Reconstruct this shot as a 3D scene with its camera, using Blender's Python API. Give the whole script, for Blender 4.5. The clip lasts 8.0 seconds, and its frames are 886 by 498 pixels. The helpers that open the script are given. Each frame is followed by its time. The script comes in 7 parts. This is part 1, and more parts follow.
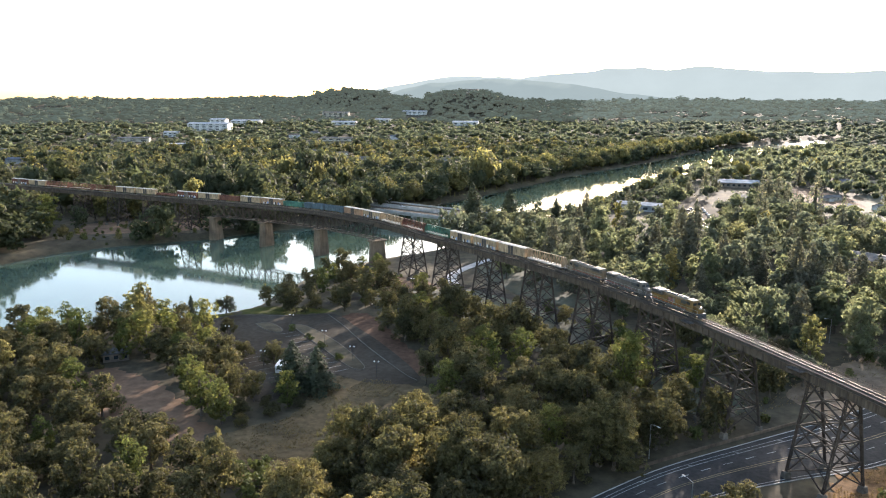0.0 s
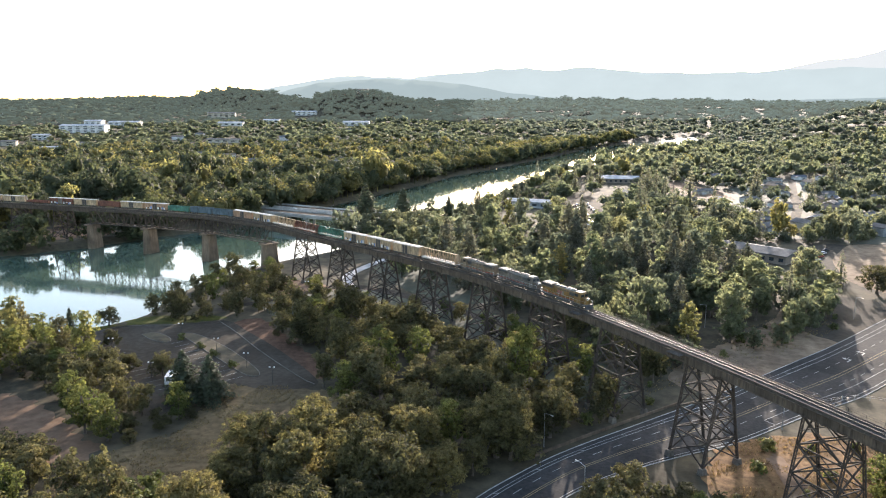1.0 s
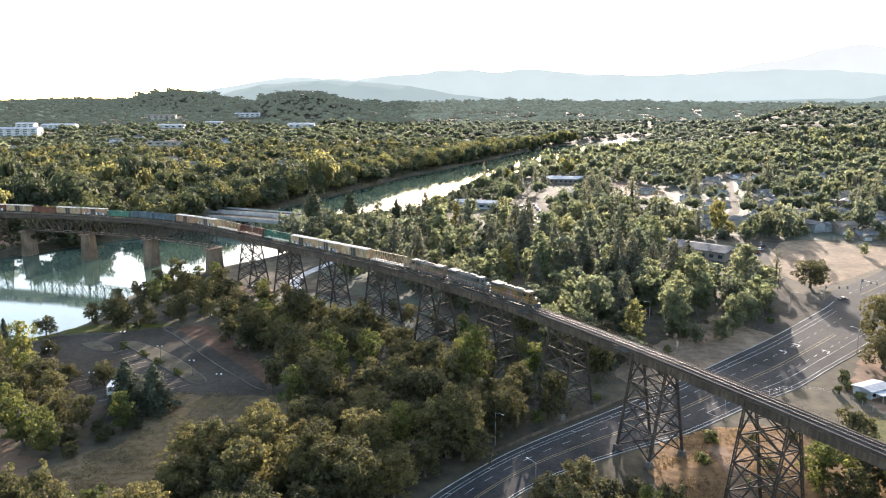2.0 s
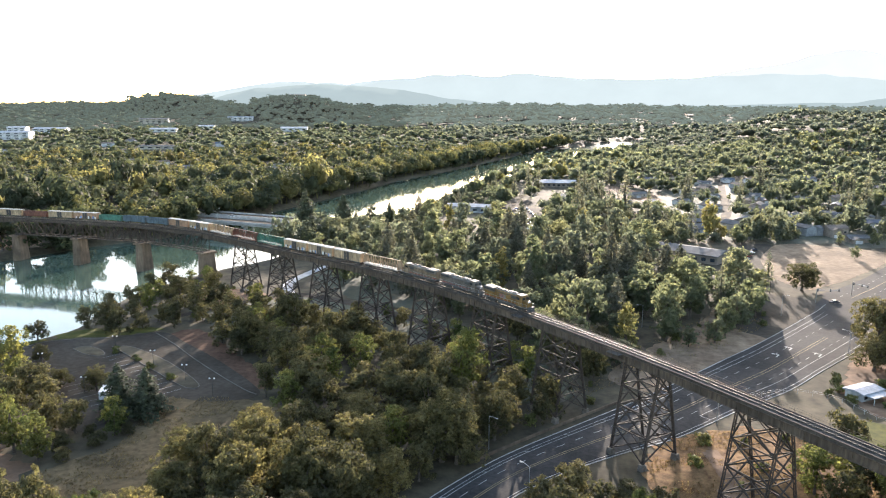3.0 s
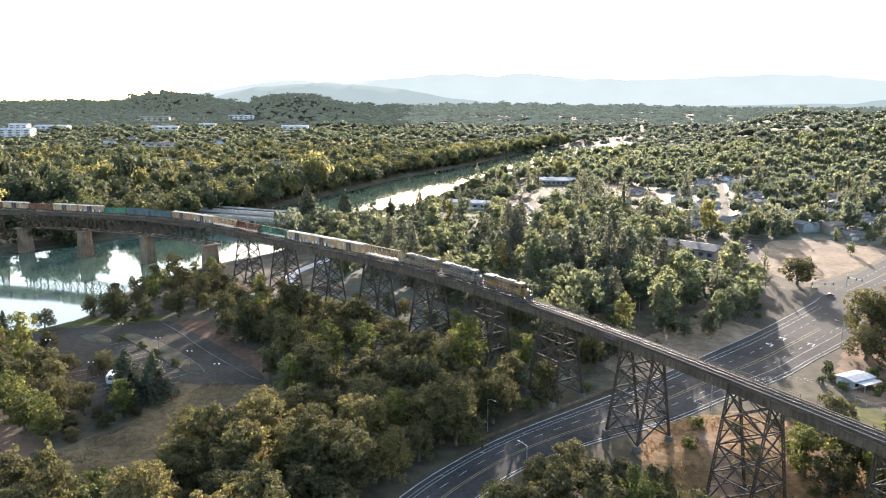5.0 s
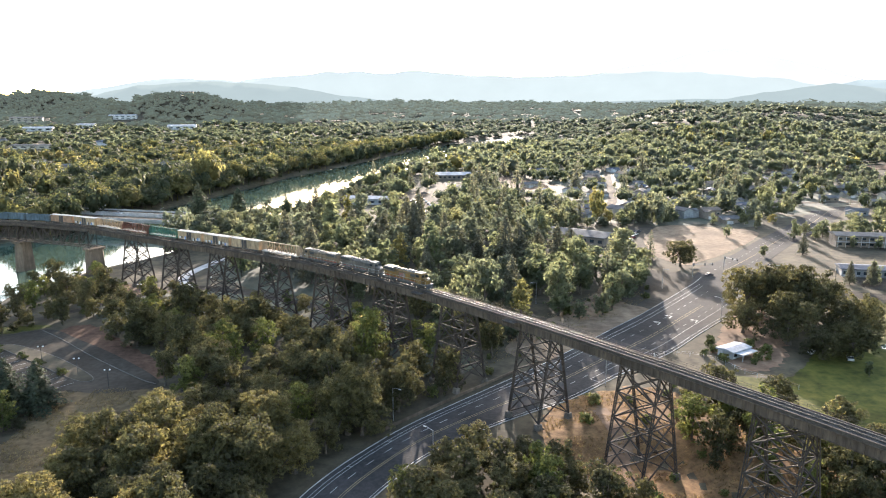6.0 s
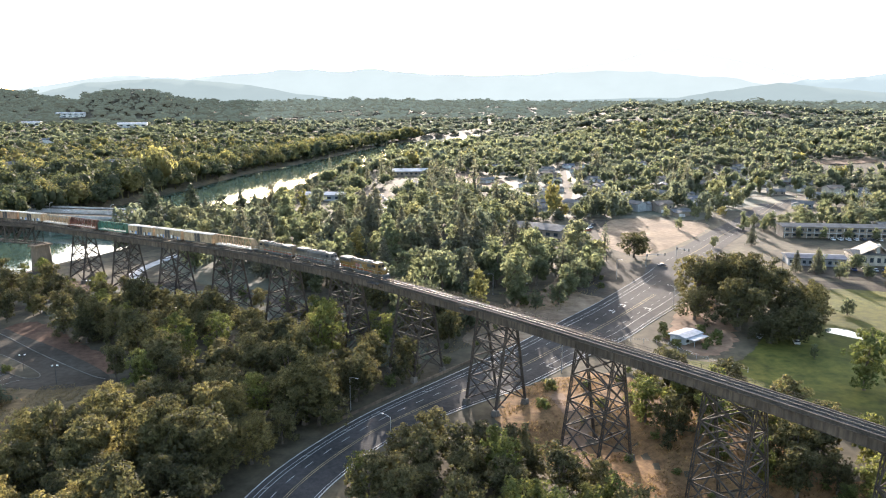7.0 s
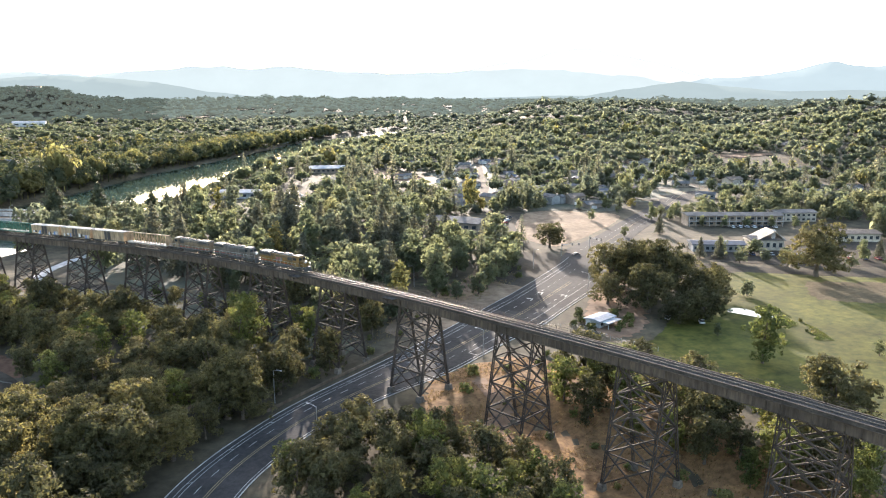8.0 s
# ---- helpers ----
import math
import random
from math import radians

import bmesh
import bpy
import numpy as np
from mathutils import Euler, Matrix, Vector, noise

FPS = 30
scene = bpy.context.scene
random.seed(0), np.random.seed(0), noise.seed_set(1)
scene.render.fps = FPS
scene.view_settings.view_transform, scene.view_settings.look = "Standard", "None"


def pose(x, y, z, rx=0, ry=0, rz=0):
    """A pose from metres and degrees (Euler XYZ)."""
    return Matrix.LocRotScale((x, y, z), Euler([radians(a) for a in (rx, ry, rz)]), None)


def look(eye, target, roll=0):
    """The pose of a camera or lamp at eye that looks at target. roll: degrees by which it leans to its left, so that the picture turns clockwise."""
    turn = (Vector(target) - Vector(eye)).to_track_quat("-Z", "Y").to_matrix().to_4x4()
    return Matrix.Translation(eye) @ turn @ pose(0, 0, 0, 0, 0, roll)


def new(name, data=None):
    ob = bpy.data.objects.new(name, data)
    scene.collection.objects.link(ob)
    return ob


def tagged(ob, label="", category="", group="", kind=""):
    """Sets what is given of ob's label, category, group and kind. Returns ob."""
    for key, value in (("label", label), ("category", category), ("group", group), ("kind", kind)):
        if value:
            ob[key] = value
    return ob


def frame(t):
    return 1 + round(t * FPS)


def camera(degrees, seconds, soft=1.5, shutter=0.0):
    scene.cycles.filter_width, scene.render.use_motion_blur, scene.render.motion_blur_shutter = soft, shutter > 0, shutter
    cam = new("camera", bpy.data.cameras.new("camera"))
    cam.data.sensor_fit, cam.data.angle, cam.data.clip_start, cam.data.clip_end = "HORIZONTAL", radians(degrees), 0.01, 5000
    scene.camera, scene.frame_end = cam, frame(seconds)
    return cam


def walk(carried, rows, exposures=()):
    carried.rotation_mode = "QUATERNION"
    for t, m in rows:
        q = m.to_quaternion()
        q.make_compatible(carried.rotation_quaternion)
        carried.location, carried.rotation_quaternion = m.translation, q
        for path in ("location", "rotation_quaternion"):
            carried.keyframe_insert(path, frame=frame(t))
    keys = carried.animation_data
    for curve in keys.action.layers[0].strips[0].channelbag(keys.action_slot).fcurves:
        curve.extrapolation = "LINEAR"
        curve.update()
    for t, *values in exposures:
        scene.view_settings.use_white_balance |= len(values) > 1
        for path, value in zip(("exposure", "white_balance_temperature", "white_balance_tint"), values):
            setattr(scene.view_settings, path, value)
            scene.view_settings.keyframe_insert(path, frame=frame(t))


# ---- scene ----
cam = camera(62.1, 8.0, 1.1)
PATH = [
    (0, (-8.925, -4.18, 87.702), (-9.319, -2.26, 87.301), 0.1),
    (0.5, (-8.519, -4.667, 87.761), (-8.787, -2.726, 87.359), 0.0),
    (1, (-8.526, -5.022, 87.847), (-8.638, -3.066, 87.446), -0.0),
    (1.5, (-8.664, -5.251, 87.923), (-8.676, -3.291, 87.523), -0.1),
    (3, (-8.846, -5.511, 88.003), (-8.798, -3.549, 87.616), 0.0),
    (3.5, (-8.914, -6.347, 87.93), (-8.865, -4.385, 87.546), 0.2),
    (4, (-8.951, -7.668, 87.637), (-8.901, -5.707, 87.249), 0.3),
    (5.3, (-9.172, -11.538, 85.157), (-9.124, -9.577, 84.77), 0.2),
    (5.5, (-9.217, -11.887, 84.914), (-9.128, -9.927, 84.524), 0.1),
    (6, (-9.471, -12.123, 83.753), (-9.15, -10.188, 83.36), -0.2),
    (6.5, (-9.189, -12.36, 82.343), (-8.86, -10.427, 81.949), -0.0),
    (7, (-9.047, -12.819, 80.976), (-8.615, -10.907, 80.58), -0.1),
    (7.5, (-9.747, -14.021, 79.915), (-9.208, -12.136, 79.517), -0.1),
    (8, (-10.573, -15.548, 79.192), (-9.929, -13.698, 78.791), -0.1),
]
walk(cam, [(t, look(e, g, r)) for t, e, g, r in PATH], [(0, 2.48, 6500, 15), (1.5, 2.65, 6500, 15), (3.5, 2.78, 6500, 15), (8, 2.83, 6500, 15)])

# ---- world, sun, exposure ----
SUN_AZ, SUN_EL = 14.5, 11.0          # degrees right of +y, and above the horizon
world = bpy.data.worlds.new("world")
scene.world = world
world.use_nodes = True
wn = world.node_tree
sky = wn.nodes.new("ShaderNodeTexSky")
sky.sky_type = 'NISHITA'
sky.sun_disc = False
sky.sun_elevation, sky.sun_rotation = radians(SUN_EL), radians(SUN_AZ)
sky.air_density, sky.dust_density, sky.ozone_density = 1.0, 1.4, 1.1
wn.nodes["Background"].inputs["Strength"].default_value = 0.15
wn.links.new(sky.outputs["Color"], wn.nodes["Background"].inputs["Color"])

sun = new("sun", bpy.data.lights.new("sun", "SUN"))
sun.data.energy, sun.data.angle, sun.data.color = 3.1, radians(0.6), (1.0, 0.90, 0.78)
sd = Vector((math.sin(radians(SUN_AZ)) * math.cos(radians(SUN_EL)), math.cos(radians(SUN_AZ)) * math.cos(radians(SUN_EL)), math.sin(radians(SUN_EL))))
sun.matrix_world = look(tuple(sd * 300), (0, 0, 0))


# ---- materials ----
def nodes_of(name):
    m = bpy.data.materials.new(name)
    m.use_nodes = True
    t = m.node_tree
    return m, t, t.nodes["Principled BSDF"], t.links


def noise_node(t, scale, detail=4.0, rough=0.6, stretch=None):
    """Noise in world metres; stretch squeezes it along the axes, for streaks."""
    c = t.nodes.new("ShaderNodeNewGeometry")
    n = t.nodes.new("ShaderNodeTexNoise")
    n.inputs["Scale"].default_value, n.inputs["Detail"].default_value, n.inputs["Roughness"].default_value = scale, detail, rough
    if stretch:
        mp = t.nodes.new("ShaderNodeMapping")
        mp.inputs["Scale"].default_value = stretch
        t.links.new(c.outputs["Position"], mp.inputs["Vector"])
        t.links.new(mp.outputs["Vector"], n.inputs["Vector"])
    else:
        t.links.new(c.outputs["Position"], n.inputs["Vector"])
    return n


def ramp_node(t, stops):
    r = t.nodes.new("ShaderNodeValToRGB")
    el = r.color_ramp.elements
    while len(el) < len(stops):
        el.new(0.5)
    for e, (p, c) in zip(el, stops):
        e.position, e.color = p, (*c, 1)
    return r


def mix_colour(t, kind, fac, a, b):
    m = t.nodes.new("ShaderNodeMix")
    m.data_type, m.blend_type = 'RGBA', kind
    for sock, v in ((0, fac), (6, a), (7, b)):
        if isinstance(v, bpy.types.NodeSocket):
            t.links.new(v, m.inputs[sock])
        else:
            m.inputs[sock].default_value = v if sock == 0 else (*v, 1)
    return m.outputs[2]


def rough_mat(name, dark, light, scale, rough=0.85, bump=0.3, bump_scale=None, metal=0.0, large=None, stretch=None, jitter=0.0, spec=0.5):
    """A surface with two scales of variation and fine relief."""
    m, t, p, L = nodes_of(name)
    n1 = noise_node(t, scale, 6, 0.65, stretch)
    r = ramp_node(t, [(0.3, dark), (0.7, light)])
    L.new(n1.outputs["Fac"], r.inputs["Fac"])
    col = r.outputs["Color"]
    n2 = noise_node(t, large or scale / 9, 3, 0.6)
    r2 = ramp_node(t, [(0.35, (0.62, 0.62, 0.62)), (0.65, (1.1, 1.08, 1.05))])
    L.new(n2.outputs["Fac"], r2.inputs["Fac"])
    col = mix_colour(t, 'MULTIPLY', 1.0, col, r2.outputs["Color"])
    if jitter:
        oi = t.nodes.new("ShaderNodeObjectInfo")
        mr = t.nodes.new("ShaderNodeMapRange")
        mr.inputs["To Min"].default_value, mr.inputs["To Max"].default_value = 1 - jitter, 1 + jitter
        L.new(oi.outputs["Random"], mr.inputs["Value"])
        col = mix_colour(t, 'MULTIPLY', 1.0, col, mr.outputs["Result"])
    L.new(col, p.inputs["Base Color"])
    p.inputs["Roughness"].default_value, p.inputs["Metallic"].default_value = rough, metal
    p.inputs["Specular IOR Level"].default_value = spec
    if bump:
        b = t.nodes.new("ShaderNodeBump")
        b.inputs["Strength"].default_value = bump
        b.inputs["Distance"].default_value = 0.05
        n3 = noise_node(t, bump_scale or scale * 4, 3, 0.6)
        L.new(n3.outputs["Fac"], b.inputs["Height"])
        L.new(b.outputs["Normal"], p.inputs["Normal"])
    return m


def leaf_mat(name, colours, lit=0.35, rough=0.75, patch=0.09, spread=0.38):
    """Leaves: hue changes from tree to tree and from leaf to leaf; light passes through."""
    m, t, p, L = nodes_of(name)
    geo = t.nodes.new("ShaderNodeNewGeometry")
    tc = t.nodes.new("ShaderNodeTexCoord")
    n = t.nodes.new("ShaderNodeTexNoise")
    n.inputs["Scale"].default_value, n.inputs["Detail"].default_value = patch, 2
    L.new(geo.outputs["Position"], n.inputs["Vector"])
    k = len(colours) - 1
    r = ramp_node(t, [(0.28 + 0.44 * i / k, c) for i, c in enumerate(colours)])
    oi = t.nodes.new("ShaderNodeObjectInfo")
    ad = t.nodes.new("ShaderNodeMath")
    ad.operation = 'MULTIPLY_ADD'
    ad.inputs[1].default_value, ad.inputs[2].default_value = 0.3, -0.15
    L.new(oi.outputs["Random"], ad.inputs[0])
    a2 = t.nodes.new("ShaderNodeMath")
    L.new(ad.outputs[0], a2.inputs[0])
    L.new(n.outputs["Fac"], a2.inputs[1])
    L.new(a2.outputs[0], r.inputs["Fac"])
    mr = t.nodes.new("ShaderNodeMapRange")
    mr.inputs["To Min"].default_value, mr.inputs["To Max"].default_value = 1 - spread, 1 + spread
    L.new(geo.outputs["Random Per Island"], mr.inputs["Value"])
    col = mix_colour(t, 'MULTIPLY', 1.0, r.outputs["Color"], mr.outputs["Result"])
    L.new(col, p.inputs["Base Color"])
    p.inputs["Roughness"].default_value = rough
    p.inputs["Specular IOR Level"].default_value = 0.12
    tr = t.nodes.new("ShaderNodeBsdfTranslucent")
    warm = mix_colour(t, 'MULTIPLY', 1.0, col, (1.14, 1.2, 0.96))
    L.new(warm, tr.inputs["Color"])
    mx = t.nodes.new("ShaderNodeMixShader")
    mx.inputs[0].default_value = lit
    L.new(p.outputs[0], mx.inputs[1])
    L.new(tr.outputs[0], mx.inputs[2])
    L.new(mx.outputs[0], t.nodes["Material Output"].inputs["Surface"])
    return m


def plain_mat(name, c, rough=0.5, metal=0.0, spread=0.25, scale=1.5, spec=0.5):
    return rough_mat(name, tuple(v * (1 - spread) for v in c), tuple(min(1, v * (1 + spread * 0.6)) for v in c), scale, rough, 0.1, metal=metal, spec=spec)


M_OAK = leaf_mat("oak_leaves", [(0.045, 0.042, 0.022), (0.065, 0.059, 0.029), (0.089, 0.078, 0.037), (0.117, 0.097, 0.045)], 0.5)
# Lighter, warmer copy of the oak leaves: sunlit tone in the base colour.
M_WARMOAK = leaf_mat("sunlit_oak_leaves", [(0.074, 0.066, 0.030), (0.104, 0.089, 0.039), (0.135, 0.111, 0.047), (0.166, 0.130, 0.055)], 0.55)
# Lightened copy for trees further off; haze and glare put into the colour.
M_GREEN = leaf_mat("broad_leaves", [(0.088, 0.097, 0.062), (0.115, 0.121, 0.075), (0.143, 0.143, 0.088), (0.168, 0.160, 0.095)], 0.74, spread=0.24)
# The same broad leaves close by, darker, without the haze lift.
M_NEARBROAD = leaf_mat("near_broad_leaves", [(0.054, 0.065, 0.024), (0.080, 0.088, 0.030), (0.106, 0.108, 0.036), (0.134, 0.124, 0.042)], 0.6)
M_YELLOW = leaf_mat("autumn_leaves", [(0.122, 0.114, 0.050), (0.156, 0.138, 0.058), (0.188, 0.155, 0.066)], 0.62)
# Needles greyed and lightened: the haze over the conifers is in this colour.
M_NEEDLE = leaf_mat("needles", [(0.078, 0.077, 0.058), (0.102, 0.098, 0.073), (0.128, 0.119, 0.088)], 0.6)
M_DARKNEEDLE = leaf_mat("redwood_needles", [(0.034, 0.041, 0.026), (0.048, 0.055, 0.034), (0.066, 0.068, 0.042)], 0.4)
# Far leaf colours are lightened and greyed in place of haze.
M_FAR = leaf_mat("hazed_far_leaves", [(0.072, 0.081, 0.057), (0.095, 0.103, 0.070), (0.115, 0.119, 0.080), (0.138, 0.134, 0.088)], 0.72, patch=0.03, spread=0.2)
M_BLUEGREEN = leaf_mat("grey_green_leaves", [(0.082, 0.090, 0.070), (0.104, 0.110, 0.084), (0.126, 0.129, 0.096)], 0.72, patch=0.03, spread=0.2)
# West-bank leaves stay darker, with less haze put into the colour.
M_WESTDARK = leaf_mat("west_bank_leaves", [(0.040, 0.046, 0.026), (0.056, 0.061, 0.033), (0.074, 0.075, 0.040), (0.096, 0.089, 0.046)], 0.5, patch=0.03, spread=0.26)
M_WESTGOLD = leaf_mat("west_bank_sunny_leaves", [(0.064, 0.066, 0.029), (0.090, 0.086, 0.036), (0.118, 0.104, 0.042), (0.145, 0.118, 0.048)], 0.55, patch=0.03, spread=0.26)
# Valley leaves: paler still, more haze mixed into the base colour.
M_VALLEY = leaf_mat("hazed_valley_leaves", [(0.095, 0.104, 0.086), (0.12, 0.127, 0.102), (0.148, 0.150, 0.116)], 0.75, patch=0.02, spread=0.2)
M_BUSH = leaf_mat("scrub_leaves", [(0.06, 0.065, 0.025), (0.09, 0.095, 0.03), (0.13, 0.11, 0.045)], 0.3)
M_BARK = rough_mat("bark", (0.05, 0.038, 0.028), (0.13, 0.10, 0.075), 3.0, 0.95, 0.6)
M_STEEL = rough_mat("weathered_steel", (0.028, 0.021, 0.017), (0.066, 0.049, 0.037), 1.2, 0.85, 0.25, large=0.2, jitter=0.12, spec=0.2)
M_GIRDER = rough_mat("stained_girder", (0.034, 0.025, 0.019), (0.106, 0.080, 0.060), 1.3, 0.92, 0.3, large=0.13, stretch=(1, 1, 0.12), jitter=0.08, spec=0.2)
M_TIMBER = rough_mat("old_timber", (0.03, 0.025, 0.021), (0.075, 0.062, 0.052), 2.5, 0.95, 0.4, spec=0.1)
M_BALLAST = rough_mat("ballast", (0.035, 0.032, 0.030), (0.10, 0.092, 0.083), 5.0, 1.0, 0.8, 12, spec=0.0)
M_RAIL = rough_mat("polished_rail", (0.075, 0.066, 0.06), (0.135, 0.12, 0.108), 2.0, 0.58, 0.05, metal=1.0)
M_CONCRETE = rough_mat("pier_concrete", (0.080, 0.057, 0.040), (0.18, 0.13, 0.092), 0.6, 0.95, 0.4, large=0.12, stretch=(1, 1, 0.2), spec=0.08)
M_FOOTING = rough_mat("weathered_footing", (0.08, 0.066, 0.052), (0.18, 0.15, 0.12), 1.0, 0.95, 0.4, spec=0.1)
M_PALECON = rough_mat("pale_concrete", (0.25, 0.24, 0.23), (0.40, 0.385, 0.36), 0.8, 0.85, 0.2, spec=0.3)
M_ASPHALT = rough_mat("asphalt", (0.030, 0.029, 0.028), (0.055, 0.052, 0.049), 1.2, 0.95, 0.3, 8, large=0.05, spec=0.05)
M_LOT = rough_mat("worn_asphalt", (0.041, 0.034, 0.026), (0.071, 0.060, 0.046), 0.6, 0.97, 0.3, 8, large=0.04, spec=0.04)
M_PAINT = rough_mat("road_paint", (0.20, 0.20, 0.195), (0.36, 0.36, 0.35), 1.5, 0.8, 0.1, spec=0.2)
M_YPAINT = rough_mat("yellow_road_paint", (0.16, 0.125, 0.06), (0.26, 0.20, 0.105), 1.5, 0.8, 0.1, spec=0.2)
M_EARTH = rough_mat("ground_earth", (0.040, 0.034, 0.022), (0.098, 0.080, 0.051), 0.22, 0.98, 0.5, 1.5, large=0.025, spec=0.1)
M_DIRT = rough_mat("dry_dirt", (0.115, 0.070, 0.043), (0.23, 0.146, 0.092), 0.3, 0.98, 0.5, 2.0, large=0.05, spec=0.1)
M_DRYGRASS = rough_mat("dry_grass", (0.088, 0.048, 0.023), (0.25, 0.143, 0.064), 0.6, 0.98, 0.8, 3.0, large=0.06, spec=0.1)
M_FIELD = rough_mat("mown_dry_field", (0.13, 0.088, 0.056), (0.26, 0.188, 0.125), 0.35, 0.98, 0.6, 2.5, large=0.05, spec=0.05)
M_DULLGRASS = rough_mat("dull_grass", (0.066, 0.048, 0.026), (0.155, 0.116, 0.066), 0.5, 0.98, 0.9, 2.0, large=0.07, spec=0.05)
M_LAWN = rough_mat("lawn", (0.032, 0.040, 0.008), (0.112, 0.102, 0.020), 0.30, 0.95, 0.8, 4.0, large=0.035, spec=0.1)
# Dark ground tone; on the park lawn and under the trestle it paints shade.
M_DARKLAWN = rough_mat("dark_lawn", (0.026, 0.031, 0.015), (0.066, 0.064, 0.032), 0.3, 0.98, 0.6, 3.0)
M_LITTER = rough_mat("leaf_litter", (0.065, 0.038, 0.024), (0.14, 0.080, 0.052), 0.5, 0.98, 0.6, 2.5, large=0.06, spec=0.05)
M_GLASS = plain_mat("window_glass", (0.03, 0.035, 0.04), 0.08, 0.0)
M_WHITE = plain_mat("white_paint", (0.44, 0.43, 0.41), 0.75, spec=0.25)
M_CREAM = plain_mat("cream_stucco", (0.33, 0.29, 0.235), 0.9, spec=0.2)
M_TAN = plain_mat("tan_stucco", (0.21, 0.168, 0.130), 0.9, spec=0.2)
M_GREYW = plain_mat("grey_siding", (0.23, 0.235, 0.235), 0.9, spec=0.2)
M_ROOFG = rough_mat("grey_shingle", (0.070, 0.069, 0.068), (0.14, 0.136, 0.132), 1.8, 0.95, 0.5, 5, spec=0.1)
M_ROOFB = rough_mat("brown_shingle", (0.10, 0.075, 0.058), (0.19, 0.15, 0.12), 1.8, 0.9, 0.5, 5, spec=0.15)
M_ROOFW = plain_mat("white_roofing", (0.33, 0.335, 0.345), 0.85, spec=0.15)
M_ROOFBL = plain_mat("blue_grey_roofing", (0.085, 0.095, 0.115), 0.85, spec=0.15)
M_METAL = plain_mat("galvanised_steel", (0.42, 0.43, 0.44), 0.45, 0.8)
M_DARK = plain_mat("dark_iron", (0.03, 0.03, 0.03), 0.7)
M_TYRE = plain_mat("rubber", (0.02, 0.02, 0.02), 0.85)
M_LAMPGLASS = plain_mat("lamp_globe", (0.75, 0.74, 0.7), 0.3)


def water_mat():
    m, t, p, L = nodes_of("river_water")
    n0 = noise_node(t, 0.02, 3)
    r = ramp_node(t, [(0.35, (0.034, 0.057, 0.043)), (0.65, (0.057, 0.084, 0.061))])
    L.new(n0.outputs["Fac"], r.inputs["Fac"])
    L.new(r.outputs["Color"], p.inputs["Base Color"])
    p.inputs["Roughness"].default_value, p.inputs["IOR"].default_value = 0.06, 1.33
    n = noise_node(t, 0.5, 4, 0.55)
    b = t.nodes.new("ShaderNodeBump")
    b.inputs["Strength"].default_value, b.inputs["Distance"].default_value = 0.05, 0.10
    L.new(n.outputs["Fac"], b.inputs["Height"])
    L.new(b.outputs["Normal"], p.inputs["Normal"])
    return m


M_WATER = water_mat()


# ---- building helpers ----
def link_mesh(name, verts, faces, material, smooth=False):
    me = bpy.data.meshes.new(name)
    me.from_pydata(verts, [], faces)
    me.materials.append(material)
    if smooth:
        me.polygons.foreach_set("use_smooth", [True] * len(me.polygons))
    me.update()
    return me


def tri_mesh(name, verts, tris, material, smooth=False):
    """A mesh from arrays of corners and triangles."""
    me = bpy.data.meshes.new(name)
    nv, nt = len(verts), len(tris)
    me.vertices.add(nv)
    me.vertices.foreach_set("co", np.asarray(verts, np.float32).ravel())
    me.loops.add(nt * 3)
    me.loops.foreach_set("vertex_index", np.asarray(tris, np.int32).ravel())
    me.polygons.add(nt)
    me.polygons.foreach_set("loop_start", np.arange(0, nt * 3, 3, dtype=np.int32))
    if smooth:
        me.polygons.foreach_set("use_smooth", np.ones(nt, bool))
    me.materials.append(material)
    me.update(calc_edges=True)
    return me


def thing(name, m, label, category, group="", kind=""):
    ob = new(name)
    ob.matrix_basis = m
    ob.empty_display_size = 0.5
    return tagged(ob, label, category, group, kind)


def put_part(name, mesh, parent, m=None, label=""):
    ob = new(name, mesh)
    if m is not None:
        ob.matrix_basis = m
    ob.parent = parent
    return tagged(ob, label) if label else ob


def part(name, bm, material, parent, label="", m=None, smooth=False):
    """Links a bmesh as one mesh object under a thing or a part."""
    me = bpy.data.meshes.new(name)
    bm.to_mesh(me)
    bm.free()
    me.materials.append(material)
    if smooth:
        me.polygons.foreach_set("use_smooth", [True] * len(me.polygons))
    return put_part(name, me, parent, m, label)


CUBES = {}


def cube_mesh(material):
    if material.name not in CUBES:
        v = [(x, y, z) for x in (-.5, .5) for y in (-.5, .5) for z in (-.5, .5)]
        f = [(0, 1, 3, 2), (4, 6, 7, 5), (0, 4, 5, 1), (2, 3, 7, 6), (0, 2, 6, 4), (1, 5, 7, 3)]
        CUBES[material.name] = link_mesh("block", v, f, material)
    return CUBES[material.name]


def block(name, parent, centre, size, material, label="", rz=0.0):
    return put_part(name, cube_mesh(material), parent, pose(*centre, 0, 0, rz) @ Matrix.Diagonal((*size, 1)), label)


def beam(name, parent, a, b, w, h, material, label=""):
    """A straight member from a to b, w wide and h deep."""
    a, b = Vector(a), Vector(b)
    d = b - a
    q = d.to_track_quat('X', 'Z').to_matrix().to_4x4()
    return put_part(name, cube_mesh(material), parent, Matrix.Translation((a + b) / 2) @ q @ Matrix.Diagonal((d.length, w, h, 1)), label)


def box_bm(bm, c, s, bevel=0.0):
    r = bmesh.ops.create_cube(bm, size=1.0, matrix=Matrix.Translation(c) @ Matrix.Diagonal((*s, 1)))
    if bevel:
        ed = {e for v in r["verts"] for e in v.link_edges}
        bmesh.ops.bevel(bm, geom=list(ed), offset=bevel, segments=1, affect='EDGES')
    return r["verts"]


